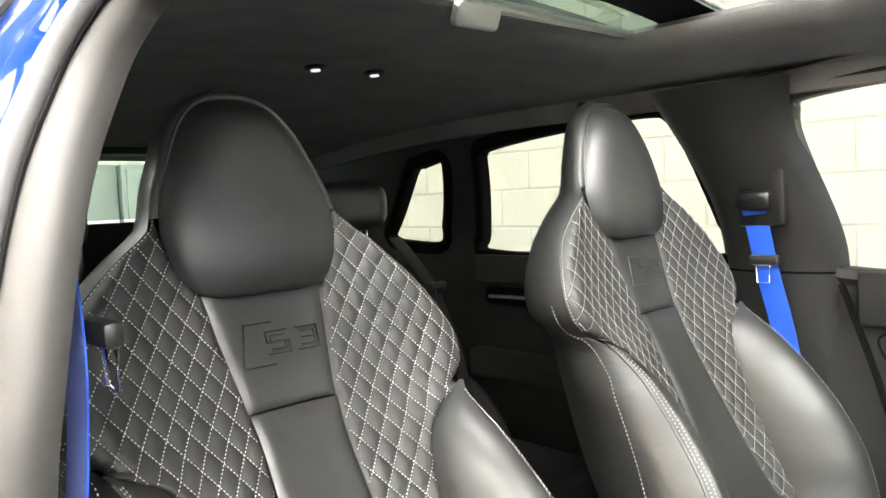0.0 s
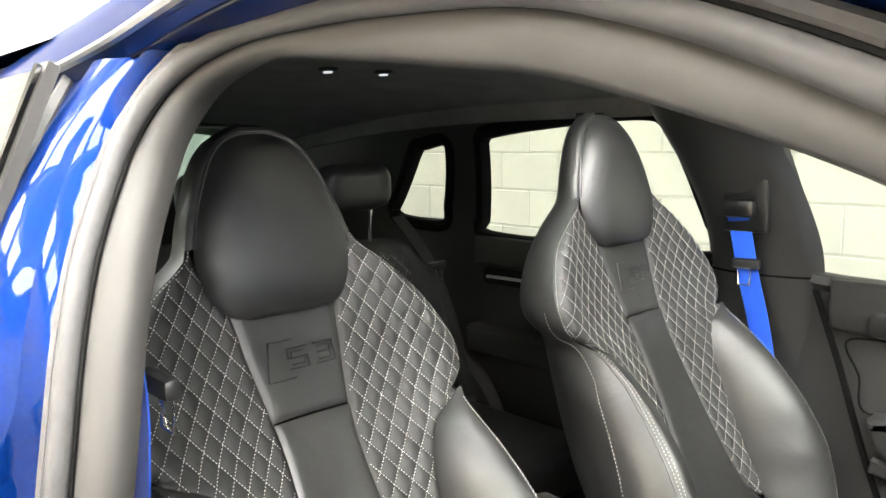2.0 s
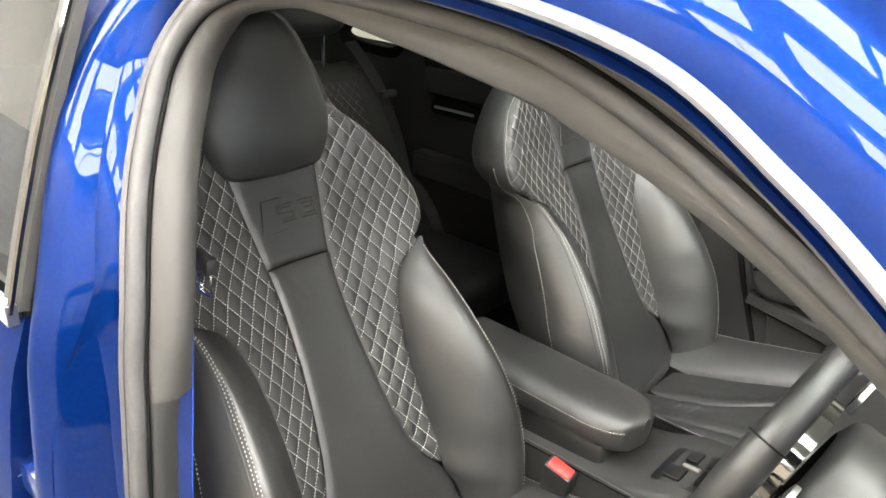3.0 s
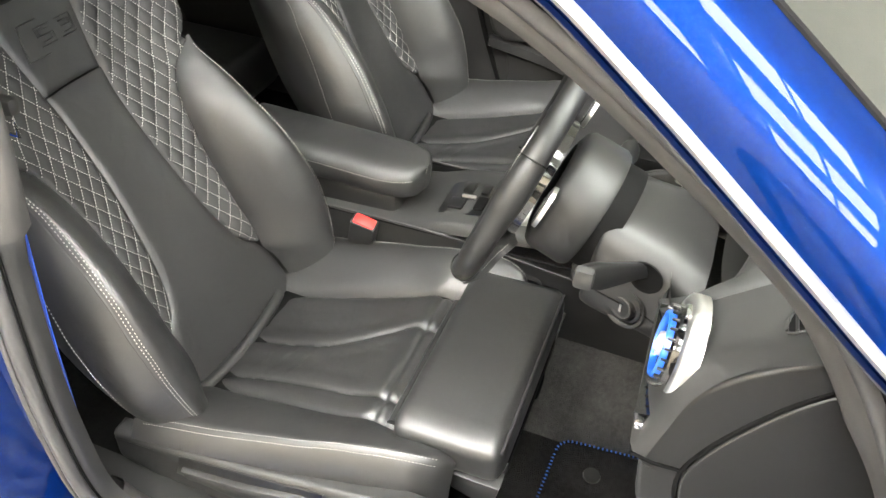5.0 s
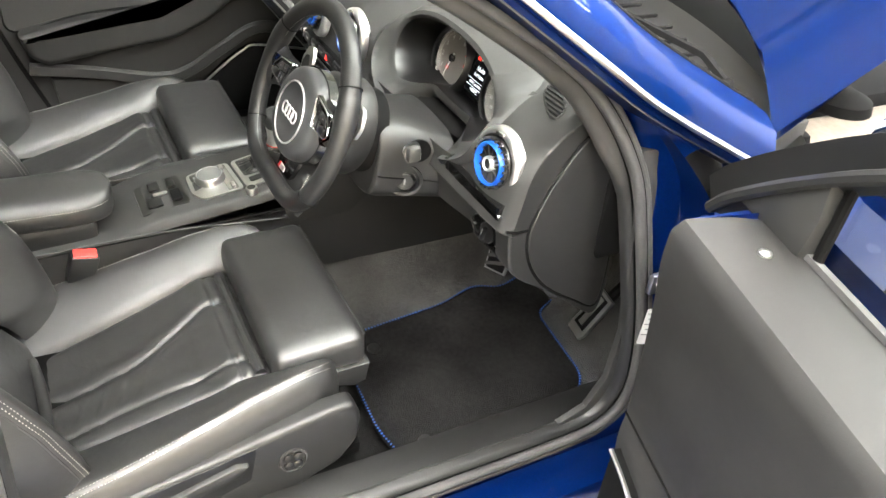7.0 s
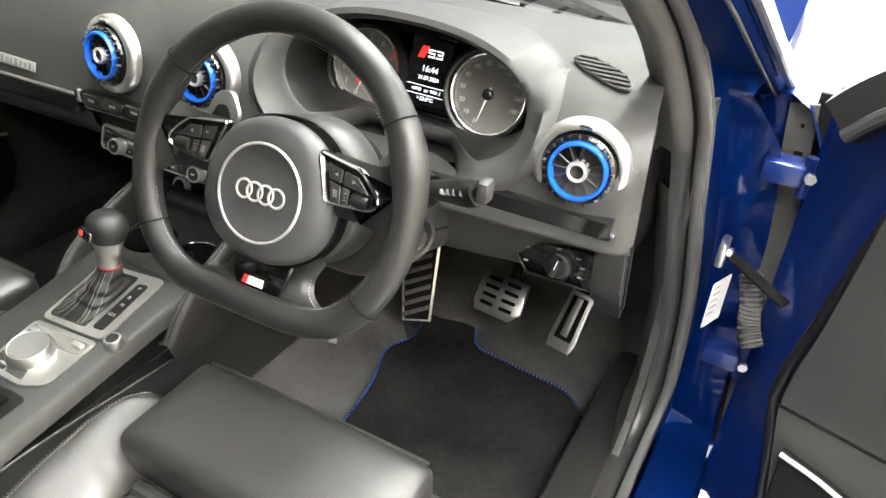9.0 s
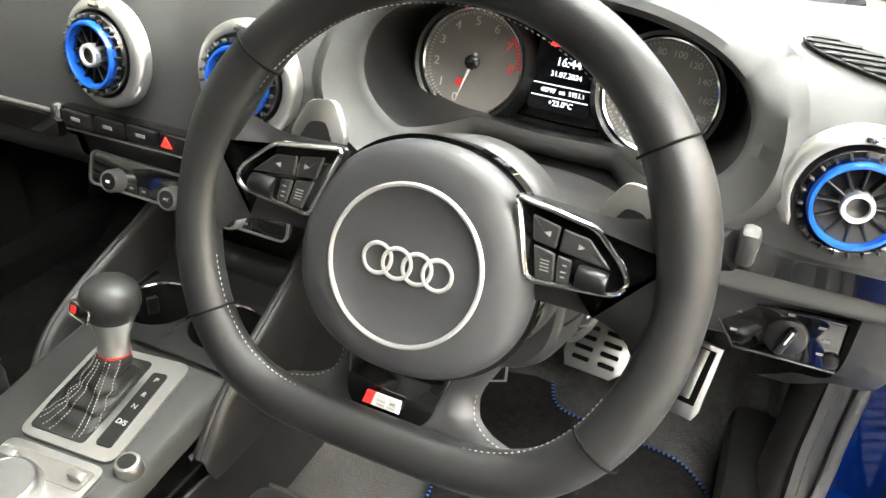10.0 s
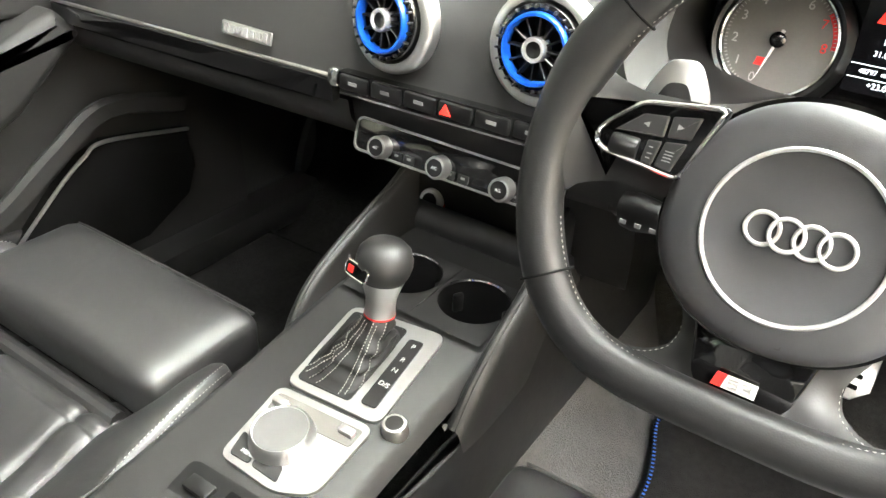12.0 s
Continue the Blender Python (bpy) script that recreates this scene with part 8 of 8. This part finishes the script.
part("frame_seal", G().tube([D(card_front(0.30 + 0.74 * i / 30) - 0.018 + 0.05 * max(0.0, i / 30 - 0.5) ** 2, -0.094, 0.30 + 0.70 * i / 30) for i in range(31)], 0.009, n=12), BUTTON, ddoor, "black rubber door seal")
# outside mirror
mi = part("mirror_housing", G().grid(lambda u, v: D(0.20 + 0.13 * math.copysign(abs(math.cos(2 * math.pi * v)) ** 0.6, math.cos(2 * math.pi * v)) * math.sin(math.pi * (0.05 + 0.9 * u)) ** 0.5, 0.075 + 0.13 * u, 1.115 + 0.075 * math.copysign(abs(math.sin(2 * math.pi * v)) ** 0.6, math.sin(2 * math.pi * v)) * math.sin(math.pi * (0.05 + 0.9 * u)) ** 0.5), 12, 28, False, True), PAINT, ddoor, "blue mirror housing")
part("mirror_glass", G().prism(rounded(0.21, 0.12, 0.04), 0.004, DM @ Matrix(((1, 0, 0, 0.20), (0, 0, -1, 0.078), (0, 1, 0, 1.115), (0, 0, 0, 1)))), MIRROR, mi, "mirror glass")
# the inner wing panel behind the hinges
strip_line = [(0.830, 1.236, 0.975), (0.846, 1.236, 0.84), (0.862, 1.236, 0.68), (0.886, 1.236, 0.38)]
hinge_panel = part("hinge_panel", G().sweep(curve_pts(strip_line, 6), [(-0.019, -0.004), (0.019, -0.004), (0.019, 0.004), (-0.019, 0.004)], False, (0, 1, 0)), PILLAR, car, "dusty grey hinge panel")
for k, (x, z) in enumerate(((0.836, 0.945), (0.842, 0.905), (0.840, 0.880), (0.868, 0.640), (0.876, 0.520))):
    part("panel_slot", G().box((x, 1.2305, z), (0.012 if k % 2 else 0.005, 0.003, 0.006), 0.001), BLACK, hinge_panel)
# black sheet stands for the deep shade between pillar and door
part("hinge_gap", G().box((0.895, 1.250, 0.66), (0.10, 0.006, 0.66)), BLACK, car, "black sheet for the shaded gap behind the hinges")
part("hinge_pillar", G().grid(lambda u, v: (0.775 + (0.038 + 0.050 * (1 - u)) * v, 1.238 + 0.006 * v * v, 0.33 + 0.655 * u), 12, 4), PAINT, car, "blue painted hinge pillar")
# hinges, check strap and cable gaiter between the door and the body
for z in (0.896, 0.572):
    h = part("door_hinge", G().box((0.832, 1.185, z), (0.056, 0.046, 0.032), 0.006), PAINT_IN, ddoor, "blue painted hinge")
    part("hinge_pin", G().tube([(0.862, 1.178, z - 0.030), (0.862, 1.178, z + 0.028)], 0.008), PAINT_IN, h)
    part("hinge_bolt", G().lathe([(0.008, 0), (0.008, 0.007), (0, 0.007)], 6, facing((0.866, 1.160, z + 0.006), (0.2, -1, 0))), STEEL, h)
ck = part("check_strap", G().box((0, 0, 0), (0.105, 0.006, 0.022), 0.003, look((0.845, 1.125, 0.752), (0.90, 1.10, 0.735)) @ Matrix.Rotation(radians(90), 4, "Y")), BLACK, ddoor, "black door check strap")
part("strap_bracket", G().box((0.790, 1.142, 0.770), (0.012, 0.036, 0.040), 0.004), STEEL, ck, "steel strap bracket")
part("strap_bolt", G().lathe([(0.008, 0), (0.008, 0.006), (0, 0.006)], 6, facing((0.797, 1.142, 0.770), (1, -0.2, 0))), STEEL, ck)
g = G()
gp = curve_pts([(0.835, 1.165, 0.735), (0.848, 1.150, 0.700), (0.855, 1.140, 0.665), (0.870, 1.125, 0.640)], 12)
g.tube(gp, 0.015, n=12, scale=[1 + 0.16 * (i % 2) for i in range(len(gp))])
part("cable_gaiter", g, RUBBER, ddoor, "black ribbed cable gaiter")
lb = thing("paper_label", (0.800, 1.165, 0.672), "white printed paper label stuck on the blue door pillar", "label")
lmx = facing((0.8005, 1.163, 0.673), (0.93, -0.36, 0.0))
part("label_sheet", G().prism(rounded(0.050, 0.082, 0.003), 0.0008, lmx), PAPER, lb)
g = G()
for k in range(5):
    g.box((-0.012 + 0.004 * (k % 2), 0.030 - 0.012 * k, 0.001), (0.020, 0.002, 0.0004), 0, lmx)
part("print_bars", g, DIM, lb)

# ---- bonnet, wing and wipers ----
bonnet = thing("bonnet", (0, 1.45, 1.0), "raised blue metallic bonnet over the engine bay", "bonnet")
g = G().grid(lambda u, v: ((2 * v - 1) * (0.782 + 0.05 * u * (1 - u)), 1.295 + 0.46 * (1 - abs(2 * v - 1) ** 1.7) + 0.80 * u, 1.020 + 0.46 * u + 0.030 * (1 - (2 * v - 1) ** 2) + 0.012 * math.exp(-((abs(2 * v - 1) - 0.72) / 0.05) ** 2)), 24, 48)
part("bonnet_skin", g, PAINT, bonnet, "blue painted bonnet skin")
g = G().grid(lambda u, v: ((2 * v - 1) * (0.772 - 0.03 * u), 1.320 + 0.46 * (1 - abs(2 * v - 1) ** 1.7) + 0.80 * u, 0.998 + 0.46 * u + 0.03 * (1 - (2 * v - 1) ** 2)), 10, 24)
part("bonnet_liner", g, PAINT_IN, bonnet)
wing_ = thing("front_wing", (0.82, 1.75, 0.5), "blue front wing beside the engine bay", "wing", "front wings")
def wing_pt(u, v, s=1):
    y = 1.215 + 1.0 * u
    prof = [(0.772, -0.06), (0.776, -0.012), (0.790, -0.002), (0.812, 0.0), (0.842, -0.018), (0.868, -0.07), (0.885, -0.20), (0.885, -0.55)]
    i = v * 7
    a = int(min(i, 6))
    f = i - a
    x, z = prof[a][0] * (1 - f) + prof[a + 1][0] * f, prof[a][1] * (1 - f) + prof[a + 1][1] * f
    arch = max(0.0, 0.36 ** 2 - (y - 1.66) ** 2) ** 0.5 + 0.30
    return (s * (x - 0.05 * u * u), y, max(0.990 + z - 0.07 * u ** 1.5, min(arch, 0.70)))
part("wing_skin", G().grid(wing_pt, 40, 56), PAINT, wing_, "blue painted wing skin")
part("wing_edge", G().tube([wing_pt(i / 30, 0.14) for i in range(31)], 0.003, n=6), PAINT_IN, wing_)
wing_b = thing("front_wing", (-0.82, 1.75, 0.5), "blue front wing beside the engine bay", "wing", "front wings")
part("wing_skin", G().grid(lambda u, v: wing_pt(u, v, -1), 40, 56), PAINT, wing_b, "blue painted wing skin")
part("wing_edge", G().tube([wing_pt(i / 30, 0.14, -1) for i in range(31)], 0.003, n=6), PAINT_IN, wing_b)
bay = thing("engine_bay", (0, 1.8, 0.6), "dusty grey and black engine bay under the raised bonnet", "engine bay")
part("inner_wing", G().box((0.68, 1.80, 0.82), (0.14, 0.80, 0.22), 0.03), BAY_DUST, bay, "dusty beige inner wing")
part("engine_cover", G().box((0.0, 1.85, 0.76), (1.1, 0.66, 0.30), 0.05), BLACK, bay, "black engine cover")
part("bay_hose", G().tube(curve_pts([(0.62, 2.16, 0.945), (0.68, 2.06, 0.965), (0.71, 1.96, 0.952), (0.70, 1.88, 0.935)], 8), 0.028, n=12), BLACK, bay, "black hose across the inner wing")
part("bay_bracket", G().box((0.735, 1.98, 0.945), (0.05, 0.10, 0.035), 0.010), STEEL, bay, "grey bracket")
part("strut_top", G().lathe([(0.07, 0.0), (0.065, 0.02), (0.03, 0.035), (0, 0.036)], 24, Matrix.Translation((0.60, 1.72, 0.93))), BLACK, bay, "black strut top")
part("scuttle_bulkhead", G().box((0.0, 1.50, 0.88), (1.42, 0.06, 0.14), 0.02), BLACK, bay)
for x0, y0, x1, y1 in ((0.58, 1.40, -0.05, 1.33), (-0.10, 1.47, -0.62, 1.30)):
    wp = thing("wiper", (x0, y0, 1.0), "black windscreen wiper resting below the glass", "wiper", "wipers")
    part("wiper_arm", G().sweep([(x0, y0, 1.005), (x0 - 0.06, y0 - 0.01, 1.035), (x1, y1 + 0.01, 1.035)], [(-0.009, -0.004), (0.009, -0.004), (0.006, 0.006), (-0.006, 0.006)]), BLACK, wp)
    part("wiper_blade", G().sweep([(x0 + 0.03, y0 - 0.045, 1.010), ((x0 + x1) / 2, (y0 + y1) / 2 - 0.01, 1.024), (x1 - 0.18, y1 - 0.0, 1.02)], [(-0.006, -0.008), (0.006, -0.008), (0.003, 0.010), (-0.003, 0.010)]), RUBBER, wp)
    part("pivot_cap", G().lathe([(0.014, 0), (0.014, 0.012), (0.009, 0.018), (0, 0.019)], 20, Matrix.Translation((x0, y0, 0.995))), BLACK, wp)
# tilted sunroof glass
sg = thing("sunroof_glass", (0, 0.02, 1.455), "dark tinted sunroof glass panel, tilted open", "sunroof")
g = G().grid(lambda u, v: ((2 * v - 1) * 0.47, -0.50 + 0.555 * u, 1.452 + 0.014 * u - 0.030 * (2 * v - 1) ** 2 + 0.004), 10, 20)
part("glass_panel", g, GLASS_TINT, sg, "green tinted glass")
part("glass_border", G().grid(lambda u, v: ((2 * v - 1) * 0.465, -0.062 + 0.112 * u, 1.4495 + 0.013 - 0.030 * (2 * v - 1) ** 2), 2, 20), BLACK, sg, "black printed border")
# the front edge's tan colour holds the bright reflection along the glass
for u in (0.0, 1.0):
    part("glass_edge", G().tube([((2 * v / 20 - 1) * 0.47, -0.50 + 0.555 * u, 1.456 + 0.014 * u - 0.030 * (2 * v / 20 - 1) ** 2) for v in range(21)], 0.006, n=8), EDGE_TAN if u else PIANO, sg, "pale glass edge, reflection put into its tan colour" if u else "black glass edge")

# ---- the car's outer side, tail and wheels ----
def flank_x(z):
    return sm(z, [0.33, 0.5, 0.7, 0.9, 0.99], [0.838, 0.868, 0.876, 0.852, 0.822])


for door, y0, y1 in ((pdoor, 1.21, 0.016), (rdoor, 0.010, -0.94)):
    part("door_skin", G().grid(lambda u, v: (-flank_x(0.33 + 0.60 * u), y0 + (y1 - y0) * v, 0.33 + 0.60 * u), 20, 12), PAINT, door, "blue painted door skin")
    part("outer_handle", G().box((-0.884, y1 + 0.16, 0.86), (0.022, 0.17, 0.026), 0.009), PAINT, door)
for s in (1, -1):
    part("rear_quarter", G().grid(lambda u, v: (s * (flank_x(0.33 + 0.66 * u) - 0.10 * max(0, v - 0.4) ** 2), -0.95 - 1.03 * v, 0.33 + 0.66 * u), 20, 16), PAINT, car, "blue painted rear quarter")
part("tail_skin", G().grid(lambda u, v: ((2 * v - 1) * 0.80, -2.00 + 0.08 * u - 0.05 * (1 - (2 * v - 1) ** 2), 0.36 + 0.70 * u), 10, 16), PAINT, car, "blue painted tailgate")
part("nose_skin", G().grid(lambda u, v: ((2 * v - 1) * 0.83, 2.22 + 0.12 * (1 - (2 * v - 1) ** 2), 0.28 + 0.46 * u), 10, 20), PAINT, car, "blue painted front bumper")
for x, y in ((0.79, 1.66), (-0.79, 1.66), (0.79, -1.0), (-0.79, -1.0)):
    s = 1 if x > 0 else -1
    wm = facing((x, y, 0.315), (s, 0, 0))
    wh_ = part("wheel", G().lathe([(0.225, -0.10), (0.285, -0.105), (0.308, -0.085), (0.314, -0.04), (0.314, 0.04), (0.308, 0.085), (0.285, 0.098), (0.235, 0.092), (0.225, 0.08)], 48, wm), RUBBER, car, "black rubber tyre on a dark rim with silver spokes")
    part("rim", G().lathe([(0.225, -0.10), (0.225, 0.088), (0.215, 0.086), (0.205, 0.02), (0.06, 0.03), (0, 0.03)], 48, wm), BUTTON, wh_, "dark rim")
    for k in range(5):
        part("spoke", G().prism([(0.03, -0.022), (0.21, -0.030), (0.21, 0.030), (0.03, 0.022)], 0.03, wm @ Matrix.Rotation(radians(72 * k), 4, "Z") @ Matrix.Translation((0, 0, 0.045)), 0.006), SATIN, wh_)


# ---- the garage round the car ----
RX0, RX1, RY0, RY1, RH = -2.65, 4.2, -5.2, 6.0, 3.6
g = G().box(((RX0 + RX1) / 2, (RY0 + RY1) / 2, -0.05), (RX1 - RX0 + 0.4, RY1 - RY0 + 0.4, 0.1))
floor = solo("floor", g, CONCRETE, (0, 0, 0), "grey garage floor", "floor", kind="structure")
g = G().box(((RX0 + RX1) / 2, (RY0 + RY1) / 2, RH + 0.1), (RX1 - RX0 + 0.4, RY1 - RY0 + 0.4, 0.1))
solo("ceiling", g, PLASTER, (0, 0, RH), "white garage ceiling", "ceiling", kind="structure")
for name, c, s, m_, lab in (("wall_west", (RX0 - 0.1, (RY0 + RY1) / 2, RH / 2), (0.2, RY1 - RY0 + 0.4, RH), MORTAR, "cream painted blockwork wall"),
                       ("wall_east", (RX1 + 0.1, (RY0 + RY1) / 2, RH / 2), (0.2, RY1 - RY0 + 0.4, RH), BEIGE, "beige plastered wall"),
                       ("wall_south", ((RX0 + RX1) / 2, RY0 - 0.1, RH / 2), (RX1 - RX0, 0.2, RH), PLASTER, "white plastered wall"),
                       ("wall_north", (RX0 + 0.45, RY1 + 0.1, RH / 2), (0.9, 0.2, RH), PLASTER, "white plastered wall beside an assumed front opening"),
                       ("wall_north_2", (RX1 - 0.3, RY1 + 0.1, RH / 2), (0.6, 0.2, RH), PLASTER, "white plastered wall beside an assumed front opening"),
                       ("wall_north_3", ((RX0 + RX1) / 2, RY1 + 0.1, RH - 0.25), (RX1 - RX0 - 1.5, 0.2, 0.5), PLASTER, "white plastered wall over an assumed front opening")):
    w = solo(name, G().box(c, s), m_, (c[0], c[1], 0), lab, "wall", kind="structure")
    if name == "wall_west":
        west = w
# rooflight panes between bars, in two long rows
for cx in (0.6, 2.1, 3.5):
    for k in range(5):
        y = -1.9 + 1.6 * k
        lp = thing("ceiling_lamp", (cx, y, RH - 0.02), "bright white ceiling light panel with grey bars", "ceiling light", "ceiling light panels")
        part("diffuser", G().box((cx, y, RH - 0.02), (0.75, 1.15, 0.01)), LAMP, lp, "glowing white diffuser")
        g = G()
        for dx in (-0.39, 0.39):
            g.box((cx + dx, y, RH - 0.02), (0.04, 1.26, 0.05), 0.006)
        for dy in (-0.60, 0.0, 0.60):
            g.box((cx, y + dy, RH - 0.022), (0.78, 0.035, 0.05), 0.006)
        part("frame", g, STEELWORK, lp, "grey steel frame")

# fill light added in front: glowing backdrop and area lamp at an assumed opening
solo("backdrop", G().box(((RX0 + RX1) / 2, RY1 + 2.5, 2.0), (9, 0.1, 5)), FRONT_GLOW, ((RX0 + RX1) / 2, RY1 + 2.5, 0), "added glowing backdrop beyond an assumed front opening", "backdrop", kind="structure")
front_fill = new("door_light", bpy.data.lights.new("door_light", "AREA"))
front_fill.data.shape, front_fill.data.size, front_fill.data.size_y, front_fill.data.energy = "RECTANGLE", RX1 - RX0 - 1.6, 3.0, 190
front_fill.data.color = (0.95, 0.98, 1.0)
front_fill.matrix_world = look(((RX0 + RX1) / 2, RY1 - 0.05, 1.65), ((RX0 + RX1) / 2, 0, 1.2))

# painted blocks of the wall beside the car, in stretcher bond

BW, BH, J = 0.440, 0.215, 0.010
blk = {}
def block_mesh(w):
    if w not in blk:
        g = G().box((0, 0, 0), (0.012, w, BH), 0.004, None, 1)
        me = bpy.data.meshes.new("block")
        me.from_pydata(g.v, [], g.f)
        me.materials.append(BLOCK)
        blk[w] = me
    return blk[w]
rows = range(2, 11)
for r in rows:
    y = -5.2 + (0.225 if r % 2 else 0.0)
    while y < 1.2:
        ob = new("block", block_mesh(BW))
        ob.parent = west
        ob.location = Vector((RX0 - 0.002, y + BW / 2, r * (BH + J) + BH / 2 + 0.035)) - west.location
        y += BW + J

# plain boxes added for an unidentified grey area seen behind the car
for k in range(9):
    x = -2.3 + 0.75 * k
    lk = thing("locker", (x, RY0 + 0.25, 0), "plain grey box added for an unidentified grey area behind the car", "locker", "lockers")
    part("locker_body", G().box((x, RY0 + 0.25, 0.73), (0.72, 0.46, 1.46), 0.01), STEELWORK, lk)
    part("locker_door", G().box((x, RY0 + 0.488, 0.76), (0.66, 0.02, 1.34), 0.006), STEELWORK, lk)
# clipped ball of box in a pot, which mirrors in the rear door's glass
pot = thing("topiary", (1.85, -4.6, 1.46), "clipped green topiary ball in a grey pot on the grey boxes", "plant")
part("pot", G().lathe([(0.0, 0.0), (0.13, 0.0), (0.17, 0.30), (0.155, 0.30), (0.15, 0.26), (0, 0.26)], 28, Matrix.Translation((1.85, -4.9, 1.46))), STEELWORK, pot, "grey pot")
g = G()
rnd = random.Random(5)
for k in range(1500):
    v = Vector((rnd.gauss(0, 1), rnd.gauss(0, 1), rnd.gauss(0, 1))).normalized()
    c = Vector((1.85, -4.9, 2.02)) + v * (0.27 + 0.04 * rnd.random())
    m = facing(c, v + Vector((rnd.uniform(-.6, .6), rnd.uniform(-.6, .6), rnd.uniform(-.6, .6))), (0.1, 0.2, 0.97))
    w = rnd.uniform(0.014, 0.026)
    g.add([m @ Vector(p) for p in ((-w, 0, 0), (0, -w * .55, 0.003), (w, 0, 0), (0, w * .55, 0.003))], [(0, 1, 2, 3)])
part("foliage", g, LEAF, pot, "dense small green leaves")
# ribbed plastic floor tiles beside the car
for i in range(3):
    for j in range(6):
        tx, ty = 0.92 + 0.41 * i, -0.2 + 0.41 * j
        g = G()
        for k in range(10):
            g.box((tx + 0.20, ty + 0.022 + 0.04 * k, 0.010), (0.39, 0.024, 0.020), 0.003, None, 1)
        g.box((tx + 0.02, ty + 0.20, 0.009), (0.02, 0.40, 0.016), 0.002, None, 1).box((tx + 0.38, ty + 0.20, 0.009), (0.02, 0.40, 0.016), 0.002, None, 1)
        tagged(part("floor_tile", g, TILE, floor))
